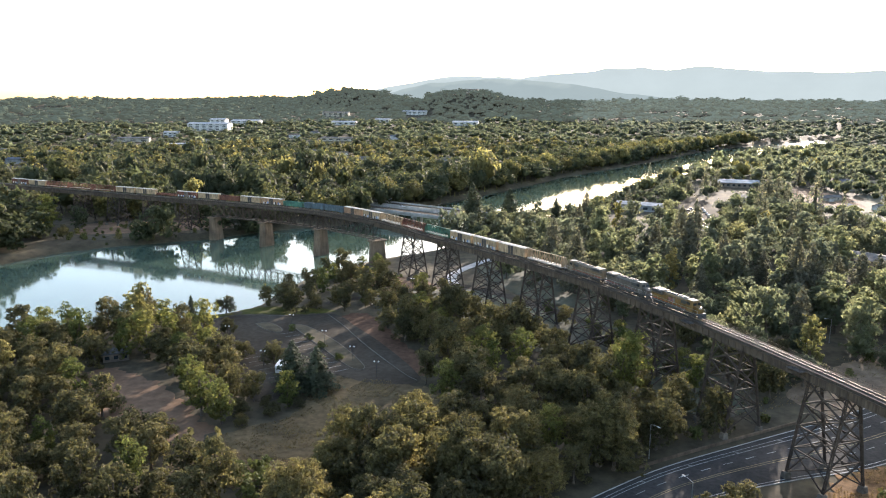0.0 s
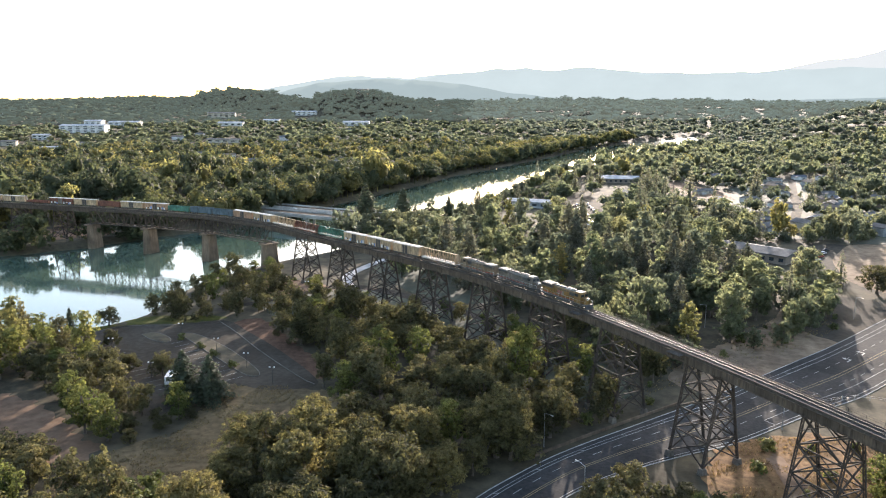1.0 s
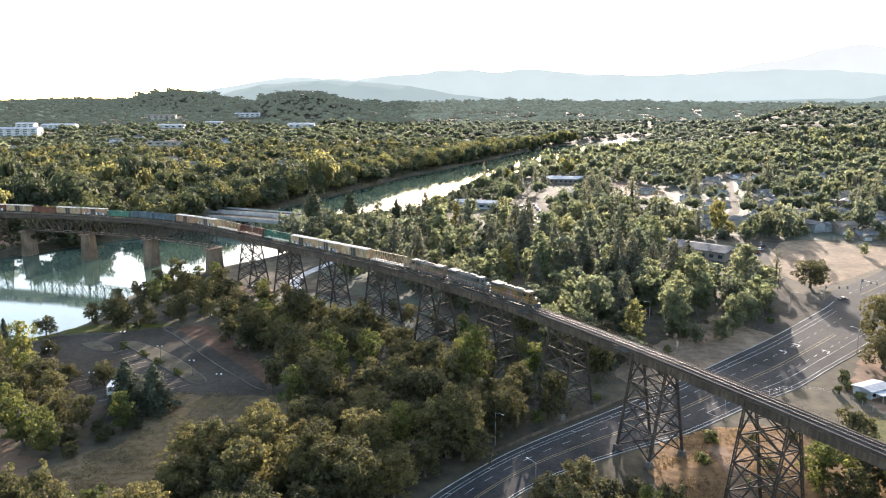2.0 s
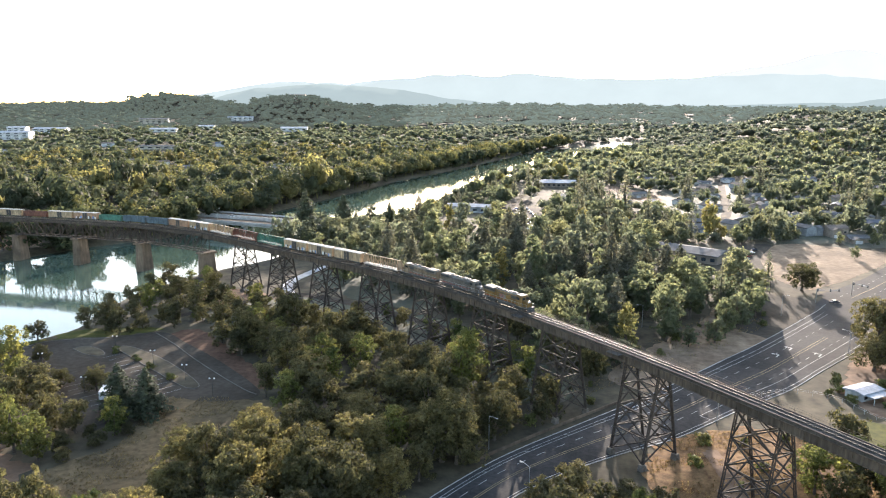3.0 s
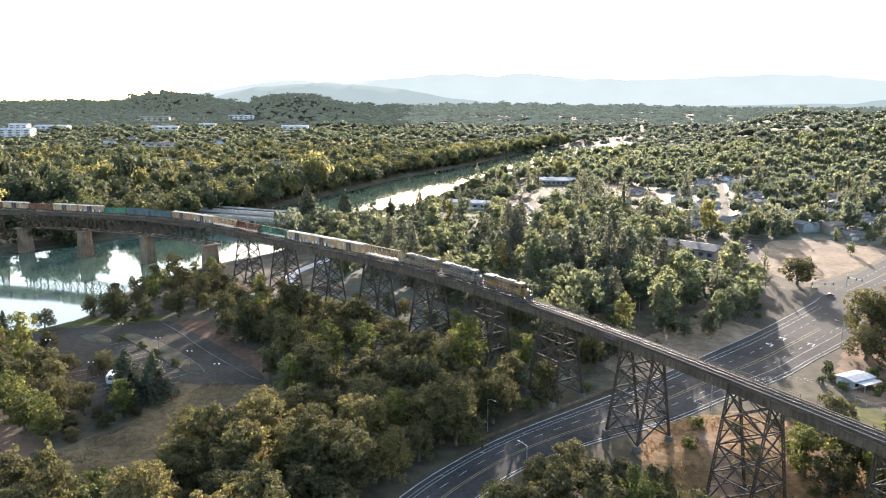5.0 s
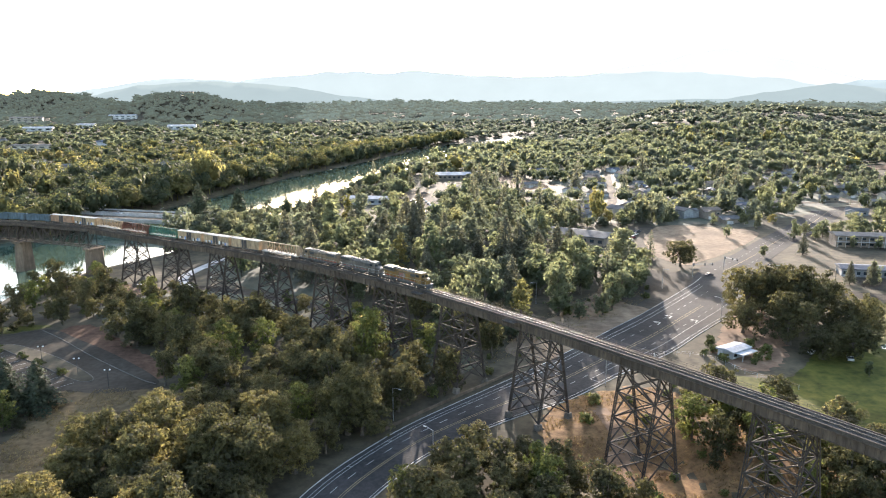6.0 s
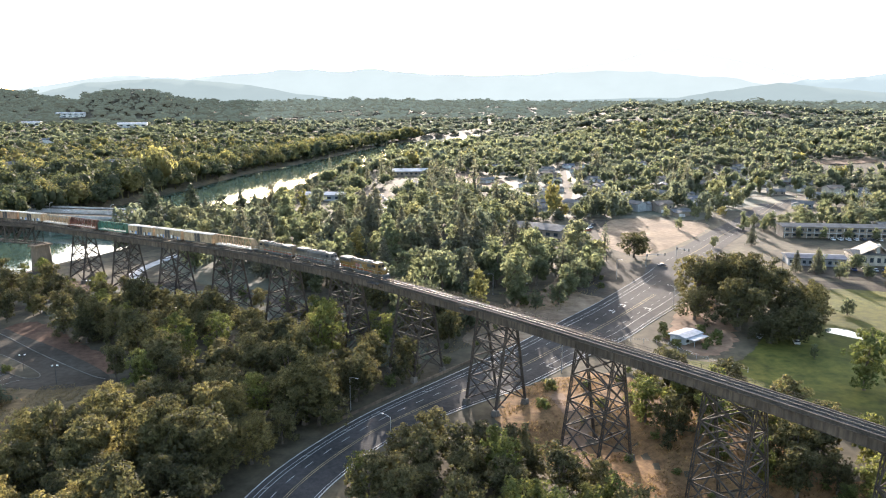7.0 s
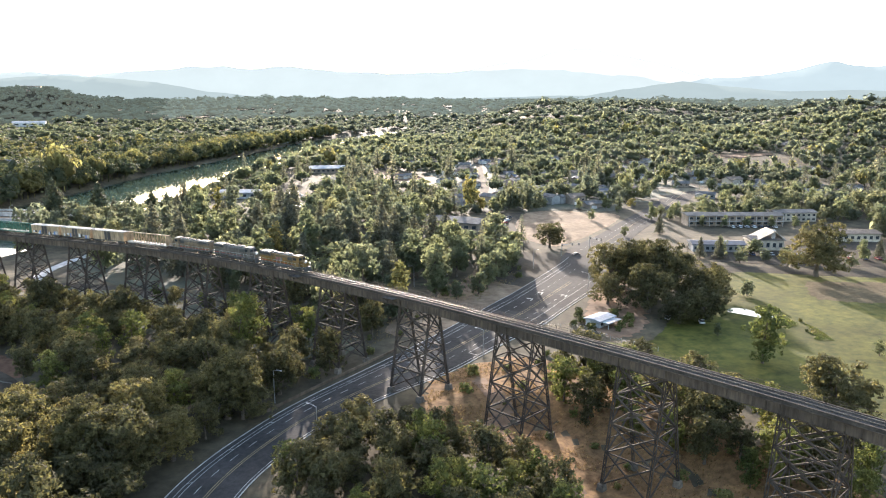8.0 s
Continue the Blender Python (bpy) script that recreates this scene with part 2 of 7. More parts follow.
def prism_bm(bm, outline, depth, axis="y"):
    """A closed outline (u, v) pulled out by depth to both sides; u is x and v is z for axis y."""
    def at(u, v, w):
        return (u, w, v) if axis == "y" else (w, u, v)
    a = [bm.verts.new(at(u, v, -depth / 2)) for u, v in outline]
    b = [bm.verts.new(at(u, v, depth / 2)) for u, v in outline]
    n = len(outline)
    for i in range(n):
        bm.faces.new((a[i], a[(i + 1) % n], b[(i + 1) % n], b[i]))
    bm.faces.new(a[::-1])
    bm.faces.new(b)
    bmesh.ops.recalc_face_normals(bm, faces=bm.faces)


def tube_bm(bm, a, b, r1, r2, n=6):
    a, b = Vector(a), Vector(b)
    d = (b - a)
    m = Matrix.Translation((a + b) / 2) @ d.to_track_quat('Z', 'Y').to_matrix().to_4x4()
    bmesh.ops.create_cone(bm, cap_ends=True, segments=n, radius1=r1, radius2=r2, depth=d.length, matrix=m)


def smooth01(x):
    x = np.clip(x, 0, 1)
    return x * x * (3 - 2 * x)


def unit2(v):
    return v / (np.linalg.norm(v, axis=-1, keepdims=True) + 1e-9)


def inside(poly, x, y):
    """Whether points lie in a polygon."""
    x, y = np.asarray(x, float), np.asarray(y, float)
    c = np.zeros(x.shape, bool)
    for (x1, y1), (x2, y2) in zip(poly, poly[1:] + poly[:1]):
        c ^= ((y1 > y) != (y2 > y)) & (x < (x2 - x1) * (y - y1) / ((y2 - y1) or 1e-9) + x1)
    return c


def edge_distance(poly, x, y, closed=True):
    x, y = np.asarray(x, float), np.asarray(y, float)
    best = np.full(x.shape, 1e9)
    for (x1, y1), (x2, y2) in zip(poly, poly[1:] + (poly[:1] if closed else [])):
        dx, dy = x2 - x1, y2 - y1
        u = np.clip(((x - x1) * dx + (y - y1) * dy) / (dx * dx + dy * dy + 1e-9), 0, 1)
        best = np.minimum(best, np.hypot(x - x1 - u * dx, y - y1 - u * dy))
    return best


def spline(points, step):
    """A smooth line through the points, resampled at even steps."""
    p = np.array(points, float)
    p = np.vstack([2 * p[0] - p[1], p, 2 * p[-1] - p[-2]])
    out = []
    for i in range(1, len(p) - 2):
        for u in np.linspace(0, 1, 24, endpoint=False):
            out.append(0.5 * (2 * p[i] + (p[i + 1] - p[i - 1]) * u + (2 * p[i - 1] - 5 * p[i] + 4 * p[i + 1] - p[i + 2]) * u * u + (3 * p[i] - p[i - 1] - 3 * p[i + 1] + p[i + 2]) * u ** 3))
    out.append(p[-2])
    out = np.array(out)
    s = np.r_[0, np.cumsum(np.linalg.norm(np.diff(out, axis=0), axis=1))]
    n = max(2, int(s[-1] / step) + 1)
    want = np.linspace(0, s[-1], n)
    return np.stack([np.interp(want, s, out[:, k]) for k in range(out.shape[1])], 1), want


# ---- the lie of the land ----
LAND, WATER = 2.0, -1.5
NEAR_BANK = [(-420, 60), (-330, 130), (-265, 195), (-234, 222), (-206, 240), (-186, 252), (-168, 259), (-157, 266), (-150, 280), (-149, 310), (-147, 340), (-129, 374), (-100, 410), (-84, 480), (-54, 530), (-28, 580), (-4, 630), (14, 700), (38, 784), (74, 868), (108, 940), (160, 1050), (310, 1310), (510, 1600)]
FAR_BANK = [(480, 1790), (300, 1560), (170, 1330), (100, 1170), (25, 1000), (-45, 860), (-80, 755), (-112, 675), (-146, 590), (-186, 489), (-224, 458), (-250, 421), (-295, 387), (-315, 362), (-324, 329), (-350, 290), (-430, 230), (-560, 150)]
RIVER = NEAR_BANK + FAR_BANK


def folds(x, y, s):
    return np.sin(x / s + 1.3 * np.sin(y / (1.7 * s))) * np.cos(y / (1.2 * s) + 0.7 * np.sin(x / (0.8 * s)))


def ground_z(x, y):
    x, y = np.asarray(x, float), np.asarray(y, float)
    r, az = np.hypot(x + 9, y + 8), np.degrees(np.arctan2(x + 9, y + 8))
    z = LAND + (74 - 22 * smooth01(az / 25) - 9 * smooth01((-az - 12) / 14)) * smooth01((r - 1300) / 3300) ** 1.25
    z = z + smooth01((r - 700) / 900) * 5 * folds(x, y, 130)
    # the wooded hill beyond the houses
    hill = smooth01((az - 20) / 9) * smooth01((r - 820) / 850)
    hill = hill * (1 - 0.4 * smooth01((az - 35) / 9))
    z = z + hill * (42 + 17 * folds(x, y, 170) + 9 * folds(x + 300, y, 75)) * (1 - 0.9 * smooth01((r - 2100) / 1500))
    z = z + smooth01((az - 38.5) / 8) * smooth01((r - 770) / 420) * (23 + 8 * folds(x, y, 130)) * (1 - smooth01((r - 1500) / 700))
    # low hills on the horizon
    for hx, hy, hh, hs in ((-488, 2855, 80, 150), (-1120, 3310, 62, 190), (-1744, 3820, 18, 230), (900, 2950, 20, 500)):
        z = z + hh * np.exp(-((x - hx) ** 2 + (y - hy) ** 2) / (2 * hs * hs))
    # the gully that the near end of the trestle crosses
    z = z - 3.4 * smooth01((25 - edge_distance([(60, 132), (78, 96), (104, 30)], x, y, False)) / 17)
    d = edge_distance(RIVER, x, y)
    wet = inside(RIVER, x, y)
    bank = WATER + (LAND - WATER) * smooth01(d / 8)
    low = np.where(wet, WATER - 3.0 * smooth01(d / 14), bank)
    f = np.where(wet, 1.0, 1 - smooth01((d - 8) / 5))
    return np.where(f > 0.999, low, np.where(d < 13, np.minimum(z, low * f + z * (1 - f)), z))


def gz(x, y):
    return float(ground_z(np.array([x]), np.array([y]))[0])


def axis_steps(lo, hi, fine_lo, fine_hi, step, grow):
    a = list(np.arange(fine_lo, fine_hi + step, step))
    s, v = step, a[-1]
    while v < hi:
        s *= grow
        v += s
        a.append(v)
    s, v = step, a[0]
    while v > lo:
        s *= grow
        v -= s
        a.insert(0, v)
    return np.array(a)


def build_ground():
    xs = axis_steps(-4700, 4700, -340, 330, 5.0, 1.06)
    ys = axis_steps(-900, 4800, 40, 620, 5.0, 1.05)
    X, Y = np.meshgrid(xs, ys)
    Z = ground_z(X.ravel(), Y.ravel())
    V = np.stack([X.ravel(), Y.ravel(), Z], 1)
    nx, ny = len(xs), len(ys)
    i = (np.arange(ny - 1)[:, None] * nx + np.arange(nx - 1)[None]).ravel()
    T = np.concatenate([np.stack([i, i + 1, i + nx + 1], 1), np.stack([i, i + nx + 1, i + nx], 1)])
    ob = new("ground", tri_mesh("ground", V, T, M_EARTH, True))
    return tagged(ob, "brown earth and dry grass valley floor under the trees", "ground", kind="structure")


GROUND = build_ground()


def sheet(name, poly, material, lift, label, category, parent=None, ragged=0.0):
    """A flat area of ground cover with a rim that goes down into the soil."""
    if ragged:
        poly, _ = spline([*poly, poly[0]], 1.2)
        poly = [(x + ragged * noise.noise((x * 0.3, y * 0.3, 1.0)) + 0.5 * ragged * noise.noise((x * 1.1, y * 1.1, 5.0)), y + ragged * noise.noise((x * 0.3, y * 0.3, 9.0)) + 0.5 * ragged * noise.noise((x * 1.1, y * 1.1, 3.0))) for x, y in poly[:-1, :2]]
    bm = bmesh.new()
    top = [bm.verts.new((x, y, gz(x, y) + lift)) for x, y in poly]
    bot = [bm.verts.new((x, y, gz(x, y) - 0.3)) for x, y in poly]
    f = bm.faces.new(top)
    if f.normal.z < 0:
        f.normal_flip()
    n = len(poly)
    for i in range(n):
        bm.faces.new((bot[i], bot[(i + 1) % n], top[(i + 1) % n], top[i]))
    bmesh.ops.triangulate(bm, faces=[f])
    bmesh.ops.recalc_face_normals(bm, faces=bm.faces)
    me = bpy.data.meshes.new(name)
    bm.to_mesh(me)
    bm.free()
    me.materials.append(material)
    ob = new(name, me)
    if parent:
        ob.parent = parent
        return ob
    return tagged(ob, label, category, kind="structure")


def smooth_poly(poly, step=4.0):
    p, _ = spline([*poly, poly[0]], step)
    return [tuple(q) for q in p[:-1, :2]]


def build_water():
    bm = bmesh.new()
    xs = np.arange(-640, 720, 40.0)
    ys = np.arange(-40, 1960, 40.0)
    g = {}
    for x in xs:
        for y in ys:
            if edge_distance(RIVER, [x], [y])[0] < 70 or inside(RIVER, [x], [y])[0]:
                for a, b in ((x, y), (x + 40, y), (x + 40, y + 40), (x, y + 40)):
                    if (a, b) not in g:
                        g[a, b] = bm.verts.new((a, b, WATER))
                bm.faces.new([g[q] for q in ((x, y), (x + 40, y), (x + 40, y + 40), (x, y + 40))])
    me = bpy.data.meshes.new("water")
    bm.to_mesh(me)
    bm.free()
    me.materials.append(M_WATER)
    tagged(new("water", me), "calm green river reflecting the pale sky", "water", kind="structure")


build_water()


# Emission carries the pale haze tone of the far ridges and woods.
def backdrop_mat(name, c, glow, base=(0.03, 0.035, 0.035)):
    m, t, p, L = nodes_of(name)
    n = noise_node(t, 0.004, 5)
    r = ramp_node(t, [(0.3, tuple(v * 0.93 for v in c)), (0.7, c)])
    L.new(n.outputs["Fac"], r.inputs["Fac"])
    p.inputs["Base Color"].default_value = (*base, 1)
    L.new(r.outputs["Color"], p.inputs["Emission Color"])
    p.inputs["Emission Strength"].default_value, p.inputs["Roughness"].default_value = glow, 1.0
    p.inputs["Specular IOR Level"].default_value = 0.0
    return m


def ridge(name, r, crest, seed, material, label):
    """A far mountain ridge; crest gives its height as degrees above eye level at some bearings."""
    az = np.arange(-60, 72, 0.3)
    h = np.interp(az, [c[0] for c in crest], [c[1] for c in crest])
    h = h + np.array([sum(0.16 / k * noise.noise((a * 0.35 * k, seed * 3.7, k)) for k in (1, 2, 4, 8)) for a in az]) * (0.5 + 0.4 * np.clip(h, 0, 3))
    V, T = [], []
    for i, (a, e) in enumerate(zip(np.radians(az), h)):
        for j, (rr, f) in enumerate(((r - 350, 0.0), (r - 160, 0.55), (r, 1.0), (r + 90, 0.0))):
            top = 88 + rr * math.tan(radians(e))
            base = 40.0
            wob = 1 + 0.3 * noise.noise((i * 0.09, j, seed)) if j == 1 else 1
            V.append((-9 + rr * math.sin(a), -8 + rr * math.cos(a), base + (top - base) * f * wob))
        if i:
            for j in range(3):
                p, q = 4 * (i - 1) + j, 4 * i + j
                T += [(p, q, q + 1), (p, q + 1, p + 1)]
    tagged(new(name, tri_mesh(name, np.array(V), np.array(T), material, True)), label, "mountain", kind="structure")


# Haze over the ridges is in their glow colour, paler with distance.
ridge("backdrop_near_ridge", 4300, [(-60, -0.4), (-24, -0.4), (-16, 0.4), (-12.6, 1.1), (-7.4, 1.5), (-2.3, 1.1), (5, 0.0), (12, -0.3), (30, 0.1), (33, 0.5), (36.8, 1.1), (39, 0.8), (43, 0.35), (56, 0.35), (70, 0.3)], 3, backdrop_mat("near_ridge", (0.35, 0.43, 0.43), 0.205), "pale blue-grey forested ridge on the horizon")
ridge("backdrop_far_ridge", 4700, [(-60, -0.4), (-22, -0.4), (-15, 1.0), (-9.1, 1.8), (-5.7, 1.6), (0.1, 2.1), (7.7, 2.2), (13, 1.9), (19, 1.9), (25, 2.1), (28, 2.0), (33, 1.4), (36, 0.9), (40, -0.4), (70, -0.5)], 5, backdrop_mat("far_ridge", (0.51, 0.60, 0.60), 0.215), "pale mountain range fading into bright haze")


# Haze glow set darker here, where the bearing turns from the sun.
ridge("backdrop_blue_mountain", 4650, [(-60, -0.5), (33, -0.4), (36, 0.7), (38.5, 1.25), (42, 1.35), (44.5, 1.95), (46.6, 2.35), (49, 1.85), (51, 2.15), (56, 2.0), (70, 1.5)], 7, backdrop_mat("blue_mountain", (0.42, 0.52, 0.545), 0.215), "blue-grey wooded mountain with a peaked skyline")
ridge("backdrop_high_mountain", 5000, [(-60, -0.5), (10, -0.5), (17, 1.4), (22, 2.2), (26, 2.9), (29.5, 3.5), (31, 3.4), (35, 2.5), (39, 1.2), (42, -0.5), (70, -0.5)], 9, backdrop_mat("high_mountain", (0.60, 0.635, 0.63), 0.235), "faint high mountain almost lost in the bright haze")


# ---- ground cover, roads and car park ----
def strip(name, left, right, material, lift, parent=None, u0=0.0, u1=1.0, step=3.0, s0=0.0, s1=1.0):
    """A ribbon between two edge lines; u0, u1 choose part of its width and s0, s1 of its length."""
    n = 60
    a, _ = spline(left, 1.0)
    b, _ = spline(right, 1.0)
    k = np.linspace(s0, s1, n)
    A = np.stack([np.interp(k, np.linspace(0, 1, len(a)), a[:, i]) for i in range(2)], 1)
    B = np.stack([np.interp(k, np.linspace(0, 1, len(b)), b[:, i]) for i in range(2)], 1)
    P, Q = A + (B - A) * u0, A + (B - A) * u1
    V = np.concatenate([np.c_[P, np.full(n, LAND + lift)], np.c_[Q, np.full(n, LAND + lift)], np.c_[P, np.full(n, LAND - 0.3)], np.c_[Q, np.full(n, LAND - 0.3)]])
    F = []
    for i in range(n - 1):
        F += [(i, n + i, n + i + 1, i + 1), (2 * n + i, i, i + 1, 2 * n + i + 1), (n + i, 3 * n + i, 3 * n + i + 1, n + i + 1)]
    ob = new(name, link_mesh(name, V.tolist(), F, material))
    ob.parent = parent
    return ob


def paint_line(name, points, width, material, lift, parent, dash=0.0, gap=0.0):
    """A painted line along points; dashed where dash is given."""
    p, s = spline(points, 0.5)
    d = np.gradient(p[:, :2], axis=0)
    d /= np.linalg.norm(d, axis=1)[:, None] + 1e-9
    nrm = np.stack([-d[:, 1], d[:, 0]], 1) * width / 2
    V, F = [], []
    z = LAND + lift
    for i in range(len(p) - 1):
        if dash and (s[i] % (dash + gap)) > dash:
            continue
        k = len(V)
        for q, m in ((p[i], nrm[i]), (p[i + 1], nrm[i + 1])):
            V += [(q[0] - m[0], q[1] - m[1], z), (q[0] + m[0], q[1] + m[1], z)]
        F.append((k, k + 2, k + 3, k + 1))
    return put_part(name, link_mesh(name, V, F, material), parent)


ROAD_FAR = [(-40, 40), (-31, 90), (-22, 120), (-15.5, 133.5), (-8.5, 143.5), (-2.5, 150.5), (6.5, 160), (16.5, 168.8), (33.5, 182), (59, 202), (93, 231.5), (117, 252.5), (154, 288), (166, 301)]
ROAD_NEAR = [(-28, 38), (-17, 86), (-10, 112), (-3, 127), (6.5, 139.5), (13.5, 147), (26.5, 156.5), (40.5, 164.5), (55.5, 172), (68.5, 181), (82, 191), (102.5, 204.5), (121, 220.5), (140.5, 237), (164, 258)]
road = strip("road", ROAD_FAR, ROAD_NEAR, M_ASPHALT, 0.06)
tagged(road, "dark grey asphalt road curving under the railway trestle", "road", kind="structure")


def between(u, s0=0.0, s1=1.0, n=24):
    a, _ = spline(ROAD_FAR, 1.0)
    b, _ = spline(ROAD_NEAR, 1.0)
    k = np.linspace(s0, s1, n)
    A = np.stack([np.interp(k, np.linspace(0, 1, len(a)), a[:, i]) for i in range(2)], 1)
    B = np.stack([np.interp(k, np.linspace(0, 1, len(b)), b[:, i]) for i in range(2)], 1)
    return [tuple(q) for q in A + (B - A) * u]


for u, s0, s1, mat, dash in ((0.10, 0, 0.97, M_PAINT, 0), (0.17, 0.2, 0.97, M_PAINT, 0), (0.34, 0.0, 0.97, M_PAINT, 3), (0.52, 0.0, 0.9, M_YPAINT, 0), (0.56, 0.0, 0.9, M_YPAINT, 0),
                           (0.70, 0.55, 0.97, M_PAINT, 3), (0.80, 0.6, 0.95, M_PAINT, 0), (0.95, 0.0, 0.97, M_PAINT, 0)):
    paint_line("lane_line", between(u, s0, s1), 0.17, mat, 0.075, road, dash, 4 if dash else 0)
# bike lane boxes along the outer edge
for s in np.arange(0.28, 0.72, 0.045):
    a, b = between(0.10, s, s + 0.001, 2)[0], between(0.17, s + 0.004, s + 0.005, 2)[0]
    paint_line("lane_bar", [a, b], 0.22, M_PAINT, 0.076, road)
for s in (0.52, 0.60, 0.68):
    a, b = between(0.80, s, s + 0.001, 2)[0], between(0.95, s + 0.006, s + 0.007, 2)[0]
    paint_line("lane_bar", [a, b], 0.25, M_PAINT, 0.076, road)
# turn arrows by the crossing


def turn_arrow(x, y, rz):
    bm = bmesh.new()
    for pts in (((-0.15, -1.6), (0.15, -1.6), (0.15, 0.5), (-0.15, 0.5)), ((-0.15, 0.2), (-0.15, 0.5), (-1.0, 0.5), (-1.0, 0.2)), ((-1.0, 0.9), (-1.0, -0.2), (-1.7, 0.35))):
        bm.faces.new([bm.verts.new((px, py, 0)) for px, py in pts])
    part("turn_arrow", bm, M_PAINT, road, m=pose(x, y, LAND + 0.078, 0, 0, rz) @ Matrix.Diagonal((1.6, 1.6, 1, 1)))


turn_arrow(122, 243, -42)
turn_arrow(114, 236, -42)
turn_arrow(129, 236, -42)

# raised kerbs on both sides
for line, side in ((ROAD_FAR, "far"), (ROAD_NEAR, "near")):
    p, s = spline(line, 4.0)
    V, F = [], []
    d = np.gradient(p, axis=0)
    d /= np.linalg.norm(d, axis=1)[:, None]
    nrm = np.stack([-d[:, 1], d[:, 0]], 1) * (1 if side == "far" else -1)
    for q, m in zip(p, nrm):
        for off, z in ((0.0, -0.2), (0.0, 0.15), (0.22, 0.15), (0.22, -0.2)):
            V.append((q[0] + m[0] * off, q[1] + m[1] * off, LAND + z))
    for i in range(len(p) - 1):
        for j in range(3):
            F.append((4 * i + j, 4 * i + j + 1, 4 * i + j + 5, 4 * i + j + 4))
    tagged(new("kerb", link_mesh("kerb", V, F, M_PALECON)), "low pale concrete kerb along the road", "kerb", kind="structure")

# guard wall on the outer bend beneath the trestle
wp, _ = spline([(4.5, 162), (15.5, 171), (32, 184), (47, 195.5)], 1.5)
V, F = [], []
for q in wp:
    V += [(q[0], q[1], LAND - 0.3), (q[0], q[1], LAND + 0.75), (q[0] - 0.25, q[1] + 0.3, LAND + 0.75), (q[0] - 0.25, q[1] + 0.3, LAND - 0.3)]
for i in range(len(wp) - 1):
    F += [(4 * i + j, 4 * i + j + 1, 4 * i + j + 5, 4 * i + j + 4) for j in range(3)]
tagged(new("low_wall", link_mesh("low_wall", V, F, M_CONCRETE)), "low dark concrete wall beside the road bend", "wall", kind="structure")

sheet("crossing_ground", [(152, 286), (164, 257), (186, 270), (208, 290), (198, 318), (176, 319), (163, 303)], M_ASPHALT, 0.052, "asphalt road crossing with signals", "road")
avenue = strip("avenue", [(170, 316), (206, 344), (248, 384), (310, 440), (390, 520)], [(196, 306), (224, 334), (266, 374), (326, 426), (404, 505)], M_ASPHALT, 0.056)
tagged(avenue, "asphalt avenue leading away past the dry field", "road", kind="structure")
av_mid = [(183, 311), (215, 339), (257, 379), (318, 433), (397, 512)]
paint_line("centre_line", av_mid, 0.25, M_YPAINT, 0.075, avenue)
paint_line("lane_line", [(x - 3.4, y + 3.0) for x, y in av_mid], 0.18, M_PAINT, 0.075, avenue, 3, 4)
paint_line("lane_line", [(x + 3.4, y - 3.0) for x, y in av_mid], 0.18, M_PAINT, 0.075, avenue, 3, 4)
golf_road = strip("golf_road", [(190, 290), (222, 262), (262, 236), (330, 205), (420, 170)], [(182, 280), (216, 252), (256, 227), (325, 196), (415, 161)], M_LOT, 0.058)
tagged(golf_road, "narrow asphalt street along the golf course", "road", kind="structure")

sheet("dry_field", smooth_poly([(172, 326), (200, 345), (244, 384), (262, 412), (240, 432), (212, 440), (178, 395), (166, 350)]), M_FIELD, 0.045, "pale dry mown field beside the avenue", "field", ragged=1.2)
sheet("roadside_lot", smooth_poly([(152, 362), (166, 356), (180, 396), (206, 440), (176, 430), (154, 398)], 6), M_LOT, 0.05, "small asphalt car park beside the dry field", "car park")
sheet("verge", smooth_poly([(62, 200), (97, 229), (128, 258), (138, 290), (122, 302), (100, 274), (78, 252), (50, 218)]), M_FIELD, 0.04, "dry grass verge between road and trees", "verge", ragged=1.0)
sheet("gravel_shoulder", smooth_poly([(122, 250), (158, 284), (166, 304), (146, 320), (128, 300), (112, 270)]), M_LOT, 0.048, "grey gravel pull-out beside the road", "verge", ragged=1.0)
sheet("dirt_yard", smooth_poly([(118, 205), (134, 226), (156, 254), (170, 262), (160, 240), (150, 215), (134, 190), (118, 184)]), M_DIRT, 0.046, "bare tan dirt beside the road", "yard", ragged=2.6)
sheet("golf_lawn", smooth_poly([(112, 182), (128, 178), (160, 205), (206, 236), (222, 246), (262, 222), (330, 190), (400, 155), (420, 60), (240, 40), (150, 80), (118, 130), (100, 160)], 8), M_LAWN, 0.042, "mown golf course lawn, green going straw-coloured", "lawn", ragged=1.2)
sheet("dry_rough", smooth_poly([(236, 222), (290, 200), (380, 160), (360, 140), (280, 165), (222, 196)]), M_DULLGRASS, 0.058, "straw-coloured rough on the golf course", "lawn", ragged=2.6)
sheet("grass_slope", smooth_poly([(-88, 203), (-66, 203), (-50, 196), (-54, 176), (-66, 150), (-86, 134), (-104, 140), (-100, 160), (-88, 172)]), M_DULLGRASS, 0.05, "trampled dry grass slope by the car park", "verge", ragged=2.6)
sheet("dirt_clearing", smooth_poly([(-160, 196), (-140, 188), (-118, 172), (-104, 158), (-112, 150), (-130, 156), (-150, 170), (-168, 186)]), M_DIRT, 0.048, "orange-tan dirt clearing among trees", "clearing", ragged=2.6)
sheet("bank_dirt", smooth_poly([(-104, 300), (-80, 270), (-66, 262), (-52, 280), (-64, 310), (-90, 330), (-112, 338)]), M_DIRT, 0.044, "reddish dirt bank with fallen leaves", "bank", ragged=2.6)
